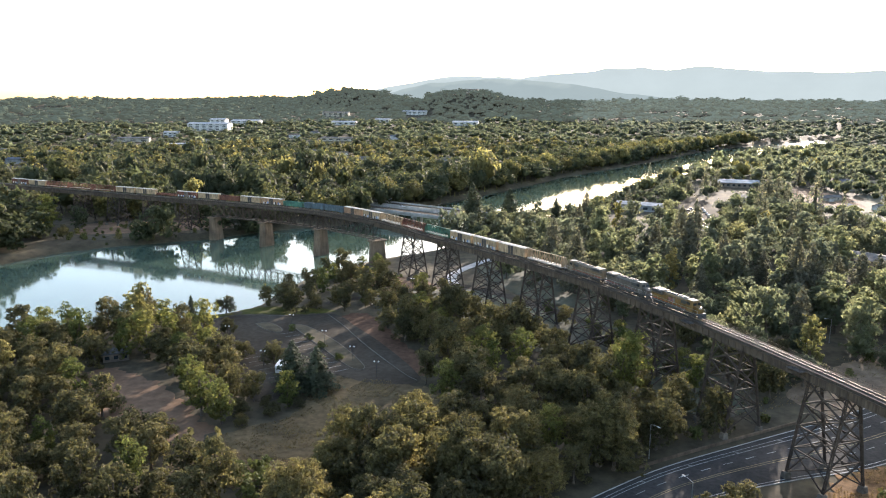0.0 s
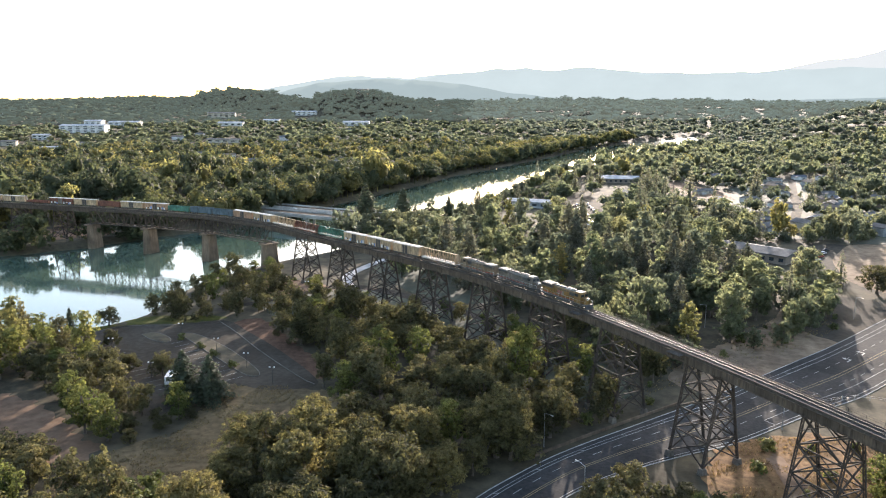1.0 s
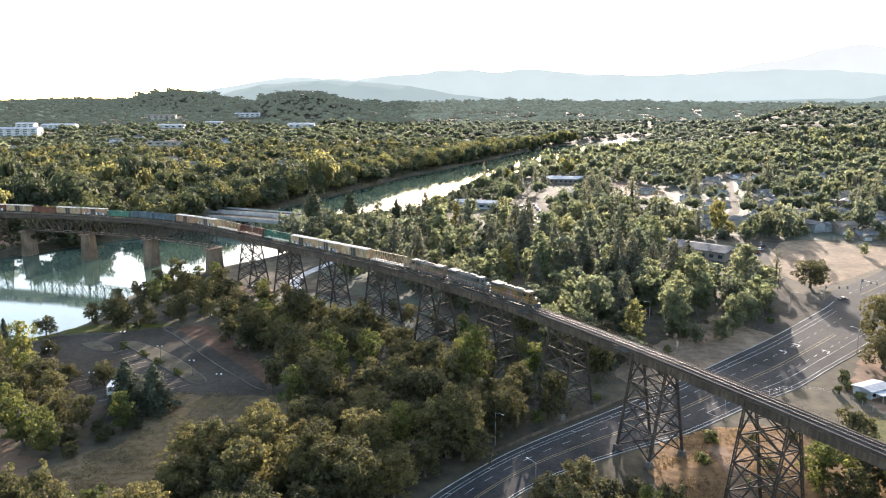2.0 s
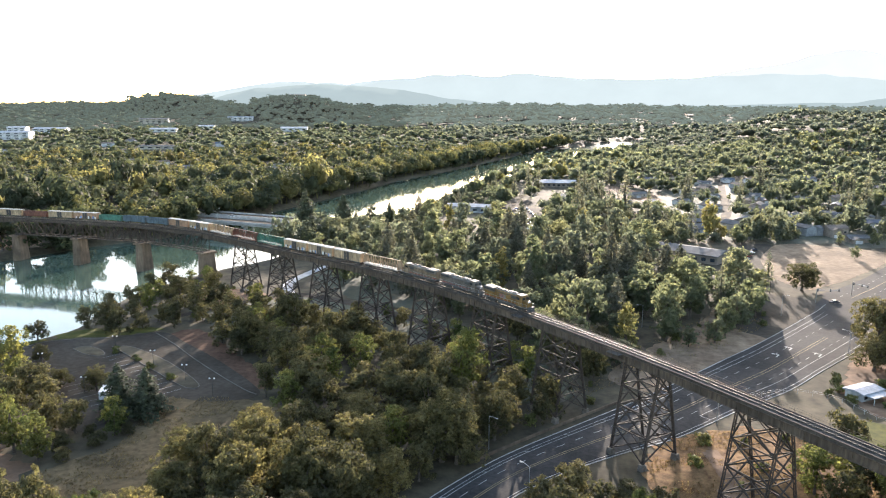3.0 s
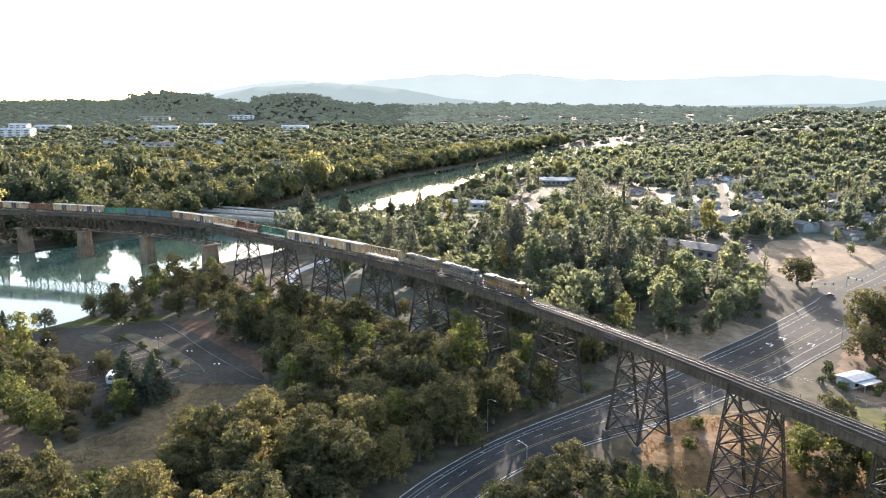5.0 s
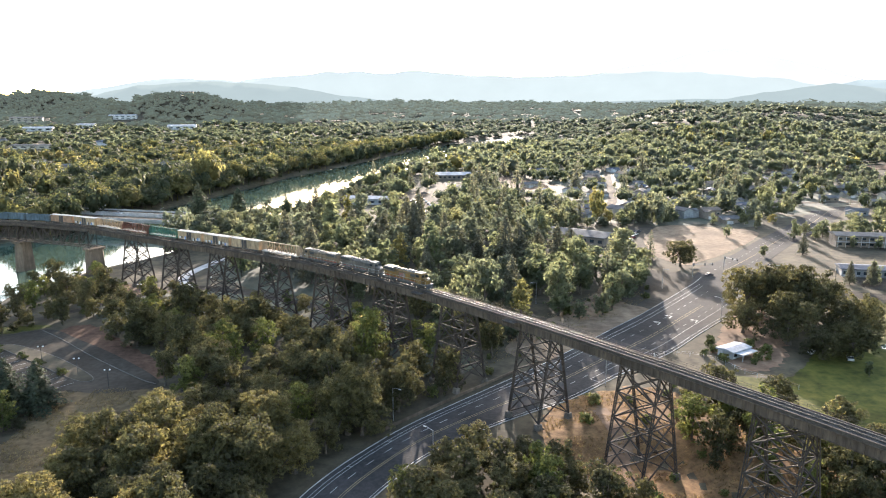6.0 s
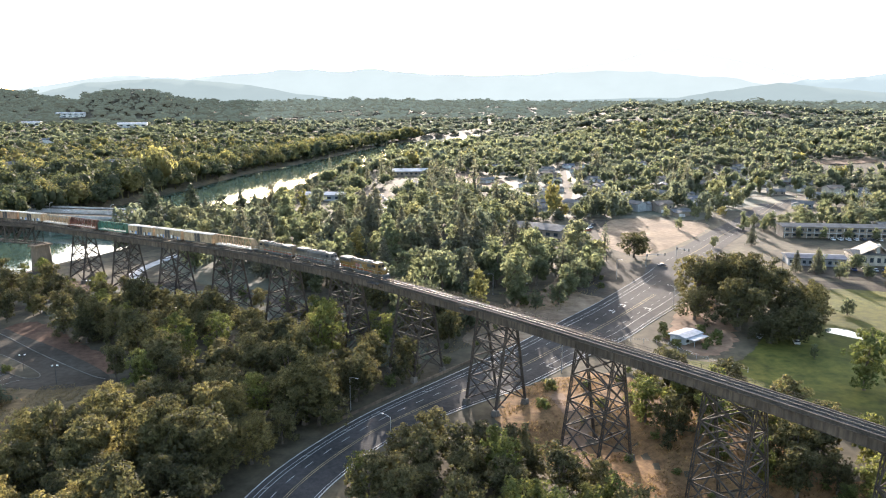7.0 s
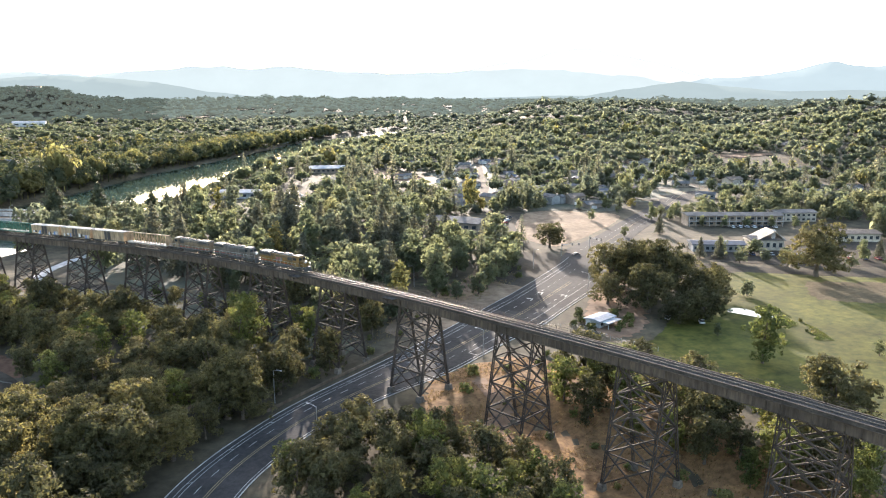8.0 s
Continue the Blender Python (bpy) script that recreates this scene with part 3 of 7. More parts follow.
# Dark lawn colour stands in for the shade of the wood here.
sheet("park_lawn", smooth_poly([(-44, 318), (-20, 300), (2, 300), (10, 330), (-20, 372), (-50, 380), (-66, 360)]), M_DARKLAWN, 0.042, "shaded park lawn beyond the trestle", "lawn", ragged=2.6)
sheet("far_bank_dirt", smooth_poly([(-330, 402), (-306, 412), (-270, 432), (-250, 446), (-262, 470), (-310, 462), (-350, 440)]), M_DIRT, 0.05, "bare orange dirt on the far bank", "bank", ragged=2.6)

LOT = [(-157, 247), (-148, 259), (-126, 262), (-110, 268), (-96, 254), (-80, 236), (-62, 212), (-60, 203), (-74, 200), (-90, 205), (-94, 188), (-102, 180), (-118, 196), (-134, 212), (-146, 230)]
lot = sheet("car_park", smooth_poly(LOT, 3), M_LOT, 0.06, "worn grey asphalt car park with painted bays", "car park")
for k in range(15):
    x, y = -148 + k * 3.0, 238 - k * 2.9
    paint_line("bay_line", [(x, y), (x + 4.2, y + 3.6)], 0.14, M_PAINT, 0.072, lot)
for k in range(12):
    x, y = -116 + k * 2.9, 243 - k * 3.0
    paint_line("bay_line", [(x, y), (x - 4.0, y - 3.6)], 0.14, M_PAINT, 0.072, lot)
island = sheet("lot_island", smooth_poly([(-122, 251), (-114, 250), (-96, 234), (-80, 214), (-83, 211), (-98, 226), (-114, 243)], 2), M_EARTH, 0.2, "planted island in the car park", "island")
M_OLDKERB = rough_mat("worn_kerb", (0.085, 0.078, 0.068), (0.16, 0.148, 0.13), 1.2, 0.95, 0.3, spec=0.1)
LITTER = [(-61, 208), (-68, 216), (-86, 236.5), (-100, 256), (-106, 266), (-97, 272), (-88, 260), (-74, 240), (-56, 216)]
sheet("litter_bank", smooth_poly(LITTER, 2), M_LITTER, 0.052, "reddish-brown leaf litter bank beside the car park", "bank", ragged=1.6)
for name, line in (("island_kerb", [(-122, 251), (-114, 250), (-96, 234), (-80, 214), (-83, 211), (-98, 226), (-114, 243), (-122, 251)]), ("island_kerb", [(-135, 249), (-131, 251.5), (-124, 247), (-121, 242), (-124, 241), (-130, 244.5), (-135, 249)]), ("lot_kerb", [(-60, 205), (-66, 210.5), (-85, 233), (-101, 254), (-112, 267)]), ("lot_kerb", [(-150, 233), (-154, 246), (-148, 257.5), (-127, 261.5)])):
    q, _ = spline(line, 1.5)
    dq = unit2(np.gradient(q, axis=0))
    V, F = [], []
    for (x, y), (dx, dy) in zip(q, dq):
        V += [(x - dy * o, y + dx * o, LAND + up) for o, up in ((-0.11, -0.1), (-0.11, 0.22), (0.11, 0.22), (0.11, -0.1))]
    for i in range(len(q) - 1):
        F += [(4 * i + j, 4 * i + j + 1, 4 * i + j + 5, 4 * i + j + 4) for j in range(3)]
    tagged(new("kerb", link_mesh(name, V, F, M_OLDKERB)), "worn concrete kerb in the car park", "kerb", kind="structure")
sheet("lot_island", smooth_poly([(-135, 249), (-131, 251.5), (-124, 247), (-121, 242), (-124, 241), (-130, 244.5)], 1.5), M_EARTH, 0.2, "small planted island in the car park", "island")
# Sheet added to darken the ground under the trestle, as shade would.
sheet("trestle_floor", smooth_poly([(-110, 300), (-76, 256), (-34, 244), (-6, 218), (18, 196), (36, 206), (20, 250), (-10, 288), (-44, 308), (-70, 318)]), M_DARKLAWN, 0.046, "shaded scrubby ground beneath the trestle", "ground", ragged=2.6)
park_path = strip("park_path", [(-120, 284), (-104, 300), (-90, 314), (-70, 327), (-46, 315), (-20, 292), (10, 262)], [(-117, 281), (-102, 296), (-88, 309), (-70, 321), (-48, 309), (-23, 287), (7, 258)], M_LOT, 0.055)
tagged(park_path, "pale park road passing beneath the trestle", "road", kind="structure")
side_path = strip("side_path", [(-74, 324), (-78, 345), (-70, 372), (-60, 392)], [(-68, 324), (-73, 345), (-65, 371), (-55, 390)], M_PALECON, 0.058)
tagged(side_path, "curved pale path towards the river park", "path", kind="structure")
upper_lot = sheet("shopping_lot", smooth_poly([(46, 484), (66, 480), (76, 520), (86, 600), (84, 660), (66, 660), (62, 600), (56, 540)], 8), M_LOT, 0.05, "car park among trees with rows of cars", "car park")
sheet("sports_ground", smooth_poly([(160, 700), (190, 640), (220, 660), (205, 730), (178, 790)], 10), M_DIRT, 0.05, "pale open sports ground among trees", "field")
sheet("motel_lot", [(226, 268), (262, 244), (340, 212), (420, 176), (440, 230), (360, 262), (330, 290), (250, 310), (236, 292)], M_LOT, 0.05, "asphalt car park before the motel", "car park")
sheet("far_field", [(-690, 690), (-600, 700), (-560, 760), (-640, 780), (-720, 760)], M_DIRT, 0.3, "bare pale lot among trees", "field")


def draped(name, poly, step, material, lift, label, category):
    """Ground cover that follows a slope, as a fine grid inside a polygon."""
    p = np.array(poly)
    xs, ys = np.arange(p[:, 0].min(), p[:, 0].max(), step), np.arange(p[:, 1].min(), p[:, 1].max(), step)
    V, F, ids = [], [], {}

    def vert(x, y):
        if (x, y) not in ids:
            ids[x, y] = len(V)
            V.append((x + step * 0.4 * noise.noise((x, y, 2.0)), y + step * 0.4 * noise.noise((x, y, 7.0)), gz(x, y) + lift))
        return ids[x, y]
    for x in xs:
        for y in ys:
            if inside(poly, [x + step / 2], [y + step / 2])[0]:
                F.append((vert(x, y), vert(x + step, y), vert(x + step, y + step), vert(x, y + step)))
    return tagged(new(name, link_mesh(name, V, F, material, True)), label, category, kind="structure")


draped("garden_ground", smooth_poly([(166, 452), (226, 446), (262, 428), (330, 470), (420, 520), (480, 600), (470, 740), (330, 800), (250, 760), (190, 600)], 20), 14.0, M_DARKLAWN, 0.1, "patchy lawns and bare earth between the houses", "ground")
draped("embankment_dirt", smooth_poly([(50, 168), (66, 176), (84, 176), (98, 150), (104, 118), (114, 80), (124, 40), (96, 36), (80, 60), (66, 88), (56, 116), (50, 132), (42, 150)]), 2.2, M_DRYGRASS, 0.16, "dry golden grass and dirt under the trestle", "verge")
draped("dirt_track", smooth_poly([(60, 164), (64, 166), (66, 150), (60, 138), (58, 122), (64, 108), (60, 106), (54, 122), (55, 140), (60, 152)], 2), 1.1, M_DIRT, 0.24, "pale worn dirt track below the trestle", "track")
draped("bare_scar", smooth_poly([(604, 730), (630, 702), (652, 692), (660, 714), (642, 750), (616, 760)], 8), 4.0, M_DIRT, 0.5, "bare graded earth cut into the hill", "clearing")
sheet("shore_lawn", smooth_poly([(-164, 248), (-155, 258), (-145, 270), (-128, 275), (-110, 272), (-126, 264), (-147, 260), (-157, 249)], 3), M_LAWN, 0.045, "thin strip of lawn between car park and river", "lawn", ragged=1.2)
for i, poly in enumerate(([(174, 196), (177, 199.5), (182, 198), (184, 192), (185.5, 186), (182.5, 184.5), (179.5, 187)],)):
    ob = sheet("pond", smooth_poly(poly, 1.5), M_WATER, 0.09, "small still golf course pond", "pond")

# ---- railway line ----
TRACK = [(132, -60, 27.5), (118, -10, 27.5), (104, 33, 27.5), (92, 66, 27.5), (78, 98, 27.5), (58, 138.5, 27.5), (41, 169.5, 27.6), (16, 210, 27.6), (-16, 253.5, 27.1), (-46, 286, 26.4), (-83, 325, 25.2), (-123.5, 366, 24.4), (-166.7, 395, 23.7), (-239, 422, 23.1), (-332, 443, 23.6), (-432, 464, 24.8), (-560, 500, 26.5)]
LINE, ARC = spline(TRACK, 1.0)
TOTAL = ARC[-1]


def on_line(s):
    return Vector([float(np.interp(s, ARC, LINE[:, k])) for k in range(3)])


def heading(s):
    d = on_line(min(s + 2, TOTAL)) - on_line(max(s - 2, 0))
    return math.atan2(d.y, d.x)


def nearest_s(x, y):
    return float(ARC[np.argmin(np.hypot(LINE[:, 0] - x, LINE[:, 1] - y))])


S1 = nearest_s(44.6, 162.6)            # the tower beside the road
PITCH, TOWER = 31.9, 10.6
PIER_S = [nearest_s(x, y) for x, y in ((-119.7, 362.7), (-162.5, 393), (-204.8, 411), (-246, 424))]
RAIL = 0.45                          # rail top above the line of the formation


def ribbon(name, offs, parent, material, s0, s1, step=2.0, label="", closed=True):
    """A profile of (across, up) pairs carried along the line."""
    ss = np.arange(s0, s1 + step, step)
    n, V, F = len(offs), [], []
    for s in ss:
        c, h = on_line(min(s, TOTAL)), heading(min(s, TOTAL))
        nx, ny = -math.sin(h), math.cos(h)
        V += [(c.x + nx * o, c.y + ny * o, c.z + u) for o, u in offs]
    for i in range(len(ss) - 1):
        for j in range(n if closed else n - 1):
            a, b = i * n + j, i * n + (j + 1) % n
            F.append((a, b, b + n, a + n))
    return put_part(name, link_mesh(name, V, F, material), parent, None, label)


deck = thing("track_deck", pose(0, 0, 0), "ballasted single railway track on a long high trestle", "railway track")
ribbon("ballast", [(-1.9, -0.35), (1.9, -0.35), (1.9, 0.12), (1.5, 0.2), (-1.5, 0.2), (-1.9, 0.12)], deck, M_BALLAST, 0, TOTAL)
for side in (-1, 1):
    ribbon("rail", [(side * 0.72 - 0.07, 0.26), (side * 0.72 + 0.07, 0.26), (side * 0.72 + 0.038, RAIL), (side * 0.72 - 0.038, RAIL)], deck, M_RAIL, 0, TOTAL, 2.0, "worn shiny steel rail")
    ribbon("kerb_beam", [(side * 1.85, -0.5), (side * 2.2, -0.5), (side * 2.2, 0.28), (side * 1.85, 0.28)], deck, M_TIMBER, 0, TOTAL)
    ribbon("walkway_edge", [(side * 2.2, -0.55), (side * 2.4, -0.55), (side * 2.4, -0.4), (side * 2.2, -0.4)], deck, M_GIRDER, 0, TOTAL)
# sleepers, joined
V, F = [], []
cube = [(x, y, z) for x in (-.5, .5) for y in (-.5, .5) for z in (-.5, .5)]
cf = [(0, 1, 3, 2), (4, 6, 7, 5), (0, 4, 5, 1), (2, 3, 7, 6), (0, 2, 6, 4), (1, 5, 7, 3)]
for s in np.arange(0.5, 560, 0.62):
    c, h = on_line(s), heading(s)
    k, ch, sh = len(V), math.cos(h), math.sin(h)
    for x, y, z in cube:
        lx, ly = x * 0.26, y * 2.6
        V.append((c.x + lx * ch - ly * sh, c.y + lx * sh + ly * ch, c.z + 0.2 + z * 0.14))
    F += [tuple(k + i for i in f) for f in cf]
tagged(put_part("tie_bed", link_mesh("tie_bed", V, F, M_TIMBER), deck), kind="stuff")
# hand rail of posts and wires on the outer side
for s in np.arange(20, 420, 3.8):
    c, h = on_line(s), heading(s)
    q = c + Vector((-math.sin(h), math.cos(h), 0)) * -2.5
    beam("rail_post", deck, q + Vector((0, 0, -0.5)), q + Vector((0, 0, 1.05)), 0.07, 0.07, M_STEEL)
for up in (0.55, 1.02):
    ribbon("hand_wire", [(-2.52, up), (-2.48, up), (-2.48, up + 0.04), (-2.52, up + 0.04)], deck, M_STEEL, 20, 420)


def girder_span(s0, s1, depth=2.05):
    """Two deep plate girders with flanges and stiffeners."""
    a, b = on_line(s0), on_line(s1)
    d = b - a
    g = thing("girder_span", Matrix.Translation(a) @ pose(0, 0, 0, 0, 0, math.degrees(math.atan2(d.y, d.x))), "stained riveted plate girder span of the trestle", "bridge span", "spans of the trestle")
    L, dz = Vector((d.x, d.y)).length, d.z
    for y in (-1.75, 1.75):
        beam("web_plate", g, (0.05, y, -0.5 - depth / 2), (L - 0.05, y, dz - 0.5 - depth / 2), 0.06, depth, M_GIRDER)
        for up in (-0.55, -0.5 - depth):
            beam("flange", g, (0.05, y, up), (L - 0.05, y, dz + up), 0.46, 0.09, M_GIRDER)
        n = max(2, int(L / 2.3)) if y > 0 and s0 < PIER_S[0] else 0
        for i in range(n + 1 if n else 0):
            x = 0.15 + (L - 0.3) * i / n
            sd_ = -1 if y < 0 else 1
            block("stiffener", g, (x, y + sd_ * 0.09, dz * x / L - 0.5 - depth / 2), (0.12, 0.14, depth - 0.1), M_GIRDER)
    for i in ((1, 3) if s0 < PIER_S[0] and L > 14 else ()):
        x = L * i / 4
        beam("cross_brace", g, (x, -1.7, -0.9), (x, 1.7, -0.5 - depth + 0.3), 0.15, 0.15, M_STEEL)
        beam("cross_brace", g, (x, 1.7, -0.9), (x, -1.7, -0.5 - depth + 0.3), 0.15, 0.15, M_STEEL)
    return g


def leg_mesh():
    """A laced column of two channels, one unit long along x."""
    bm = bmesh.new()
    for y in (-0.26, 0.26):
        box_bm(bm, (0.5, y, 0), (1.0, 0.13, 0.38))
    n = 16
    for k in range(n):
        sg = 1 if k % 2 else -1
        for z in (-0.16, 0.16):
            x0, x1 = k / n, (k + 1) / n
            v = [bm.verts.new(c) for c in ((x0, -0.25 * sg, z), (x0 + 0.012, -0.25 * sg, z), (x1, 0.25 * sg, z), (x1 - 0.012, 0.25 * sg, z))]
            bm.faces.new(v)
    me = bpy.data.meshes.new("leg")
    bm.to_mesh(me)
    bm.free()
    me.materials.append(M_STEEL)
    return me


LEG_MESH = leg_mesh()


def trestle_tower(s, depth=2.05):
    """Two battered bents tied lengthwise, braced in tiers, on concrete feet."""
    c, h = on_line(s), heading(s)
    zb = max(gz(c.x, c.y), WATER)
    t = thing("trestle_tower", pose(c.x, c.y, zb, 0, 0, math.degrees(h)), "tall dark riveted steel trestle tower with crossed bracing on concrete feet", "trestle tower", "towers of the trestle")
    top = c.z - zb - 0.5 - depth - 0.05
    hx, ty = TOWER / 2, 1.75
    foot, batter = 1.6, 0.182
    tiers = [foot + (top - foot) * f for f in (0.0, 0.27, 0.52, 0.76, 1.0)]

    def leg(ix, iy, z):
        return Vector((ix * hx, iy * (ty + (top - z) * batter), z))
    for ix in (-1, 1):
        for iy in (-1, 1):
            p0, p1 = leg(ix, iy, foot), leg(ix, iy, top)
            d = p1 - p0
            q = d.to_track_quat('X', 'Z').to_matrix().to_4x4()
            put_part("leg", LEG_MESH, t, Matrix.Translation(p0) @ q @ Matrix.Diagonal((d.length, 1, 1, 1)))
            f = leg(ix, iy, foot)
            bm = bmesh.new()
            v = box_bm(bm, (0, 0, 0), (1.9, 1.9, 2.6))
            for w in v:
                if w.co.z > 0:
                    w.co.x *= 0.7
                    w.co.y *= 0.7
            part("footing", bm, M_FOOTING, t, "weathered concrete pedestal", pose(f.x, f.y, foot - 1.3))
    for a, b in zip(tiers, tiers[1:]):
        for ix in (-1, 1):
            beam("brace", t, leg(ix, -1, a), leg(ix, 1, b), 0.26, 0.30, M_STEEL)
            beam("brace", t, leg(ix, 1, a), leg(ix, -1, b), 0.26, 0.30, M_STEEL)
            beam("strut", t, leg(ix, -1, b), leg(ix, 1, b), 0.15, 0.3, M_STEEL)
        for iy in (-1, 1):
            beam("brace", t, leg(-1, iy, a), leg(1, iy, b), 0.26, 0.30, M_STEEL)
            beam("brace", t, leg(1, iy, a), leg(-1, iy, b), 0.26, 0.30, M_STEEL)
            if s < S1 + 70:
                beam("strut", t, leg(-1, iy, b), leg(1, iy, b), 0.15, 0.3, M_STEEL)
                beam("knee_brace", t, leg(-1, iy, (a + b) / 2), (leg(-1, iy, b) + leg(1, iy, b)) / 2, 0.14, 0.18, M_STEEL)
                beam("knee_brace", t, leg(1, iy, (a + b) / 2), (leg(-1, iy, b) + leg(1, iy, b)) / 2, 0.14, 0.18, M_STEEL)
    for iy in (-1, 1) if s < S1 + 70 else ():
        for b0, b1 in zip(tiers, tiers[1:]):
            q = (leg(-1, iy, (b0 + b1) / 2) + leg(1, iy, (b0 + b1) / 2)) / 2
            block("gusset", t, (q.x, q.y, q.z), (0.9, 0.1, 0.9), M_STEEL)
    for ix in (-1, 1):
        beam("bent_cap", t, (ix * hx, -2.2, top + 0.02), (ix * hx, 2.2, top + 0.02), 0.7, 0.16, M_STEEL)
    return t


# trestle on the near side: from beyond the view to the river pier
tower_s = []
s = S1
while s > 44:
    s -= 32.8                        # the nearer towers stand further apart
    tower_s.insert(0, s)
s = S1
while s < PIER_S[0] - 12:
    tower_s.append(s)
    s += PITCH
for s in tower_s:
    trestle_tower(s)
    girder_span(s - TOWER / 2, s + TOWER / 2)
for a, b in zip(tower_s, tower_s[1:]):
    girder_span(a + TOWER / 2, b - TOWER / 2)
girder_span(tower_s[-1] + TOWER / 2, PIER_S[0])
# and on the far bank
s = PIER_S[-1] + 22
prev = PIER_S[-1]
while s < TOTAL - 20:
    trestle_tower(s)
    girder_span(prev, s - TOWER / 2)
    girder_span(s - TOWER / 2, s + TOWER / 2)
    prev, s = s + TOWER / 2, s + PITCH
girder_span(prev, TOTAL - 1)


def truss_span(s0, s1, depth=7.9):
    """A deck truss between two river piers."""
    a, b = on_line(s0), on_line(s1)
    d = b - a
    L, dz = Vector((d.x, d.y)).length, d.z
    t = thing("deck_truss", Matrix.Translation(a) @ pose(0, 0, 0, 0, 0, math.degrees(math.atan2(d.y, d.x))), "dark steel deck truss span over the river", "bridge truss", "trusses over the river")
    n = 8
    top, bot = -1.5, -1.5 - depth
    for y in (-2.3, 2.3):
        def at(i, z):
            return Vector((L * i / n, y, z + dz * i / n))
        beam("floor_girder", t, at(0, -0.95), at(n, -0.95), 0.2, 0.9, M_GIRDER)
        beam("top_chord", t, at(0.06, top), at(n - 0.06, top), 0.5, 0.5, M_STEEL)
        beam("bottom_chord", t, at(0.06, bot), at(n - 0.06, bot), 0.45, 0.5, M_STEEL)
        for i in range(n + 1):
            j = min(max(i, 0.06), n - 0.06)
            beam("vertical", t, at(j, bot), at(j, top), 0.34, 0.3, M_STEEL)
            if i < n:
                k = min(i + 1, n - 0.06)
                if i < n / 2:
                    beam("diagonal", t, at(j, top), at(k, bot), 0.34, 0.3, M_STEEL)
                else:
                    beam("diagonal", t, at(j, bot), at(k, top), 0.34, 0.3, M_STEEL)
                m = (i + 0.5)
                beam("sub_diagonal", t, at(m, (top + bot) / 2), at(m + 0.5 if i < n / 2 else m - 0.5 + 0.0, top), 0.22, 0.2, M_STEEL)
    for i in range(n + 1):
        x = min(max(L * i / n, 0.3), L - 0.3)
        z = dz * i / n
        beam("floor_beam", t, (x, -2.3, top + z), (x, 2.3, top + z), 0.35, 0.5, M_STEEL)
        beam("sway_brace", t, (x, -2.3, top + z), (x, 2.3, bot + z), 0.2, 0.2, M_STEEL)
        beam("bottom_strut", t, (x, -2.3, bot + z), (x, 2.3, bot + z), 0.25, 0.3, M_STEEL)
    return bot


for a, b in zip(PIER_S, PIER_S[1:]):
    truss_span(a, b)


def river_pier(s, drop=9.85, w=8.4, t=5.3):
    c, h = on_line(s), heading(s)
    top = c.z - drop
    p = thing("bridge_pier", pose(c.x, c.y, -5.0, 0, 0, math.degrees(h)), "tall tapered brown-stained concrete pier standing in the river", "bridge pier", "piers in the river")
    H = top + 5.0
    bm = bmesh.new()
    ring = []
    for z, f in ((0, 1.28), (H - 0.9, 1.0)):
        pts = []
        for k in range(16):
            a = 2 * math.pi * k / 16
            x, y = math.cos(a), math.sin(a)
            pts.append(bm.verts.new((t / 2 * f * max(-0.92, min(0.92, x * 1.25)), w / 2 * f * y, z)))
        ring.append(pts)
    for i in range(16):
        bm.faces.new((ring[0][i], ring[0][(i + 1) % 16], ring[1][(i + 1) % 16], ring[1][i]))
    bm.faces.new(ring[1])
    part("shaft", bm, M_CONCRETE, p)
    bm = bmesh.new()
    box_bm(bm, (0, 0, H - 0.45), (t * 1.08, w * 1.06, 0.9), 0.12)
    part("cap", bm, M_CONCRETE, p)
    for y in (-2.3, 2.3):
        block("bearing", p, (0, y, H + 0.1), (1.6, 0.9, 0.22), M_STEEL)


for s in PIER_S:
    river_pier(s)


# ---- the train ----
def paint(name, c, rough=0.55):
    return rough_mat(name, tuple(v * 0.42 for v in c), tuple(min(1, v * 1.15) for v in c), 1.3, rough, 0.08, large=0.3, stretch=(1, 1, 0.25), spec=0.3)


P_YELLOW = paint("loco_yellow", (0.165, 0.092, 0.024))
P_DULL = paint("faded_loco_yellow", (0.165, 0.118, 0.075))
P_GREY = paint("loco_grey", (0.125, 0.107, 0.09))
P_TAN = paint("boxcar_tan", (0.36, 0.255, 0.155), 0.7)
P_ORANGE = paint("boxcar_orange", (0.32, 0.19, 0.115), 0.7)
P_BROWN = paint("oxide_brown", (0.14, 0.055, 0.035), 0.8)
P_GREEN = paint("dull_green", (0.05, 0.14, 0.10), 0.7)
P_BLUE = paint("dull_blue_grey", (0.07, 0.10, 0.12), 0.7)
P_ROOF = paint("boxcar_roof", (0.46, 0.42, 0.36), 0.6)
P_SILVER = paint("silver_roof", (0.20, 0.19, 0.175), 0.75)
P_DOOR = paint("dark_door", (0.06, 0.052, 0.048), 0.8)
P_RED = paint("red_stripe", (0.42, 0.05, 0.04))
P_GRAF = paint("pale_graffiti", (0.55, 0.53, 0.50))
P_GRAFB = paint("blue_graffiti", (0.14, 0.22, 0.40))


def wheelset_mesh(material):
    bm = bmesh.new()
    for y in (-0.72, 0.72):
        tube_bm(bm, (0, y - 0.07, 0), (0, y + 0.07, 0), 0.48, 0.48, 14)
    tube_bm(bm, (0, -0.72, 0), (0, 0.72, 0), 0.09, 0.09, 6)
    me = bpy.data.meshes.new("wheelset")
    bm.to_mesh(me)
    bm.free()
    me.materials.append(material)
    return me


WHEELS = wheelset_mesh(M_STEEL)


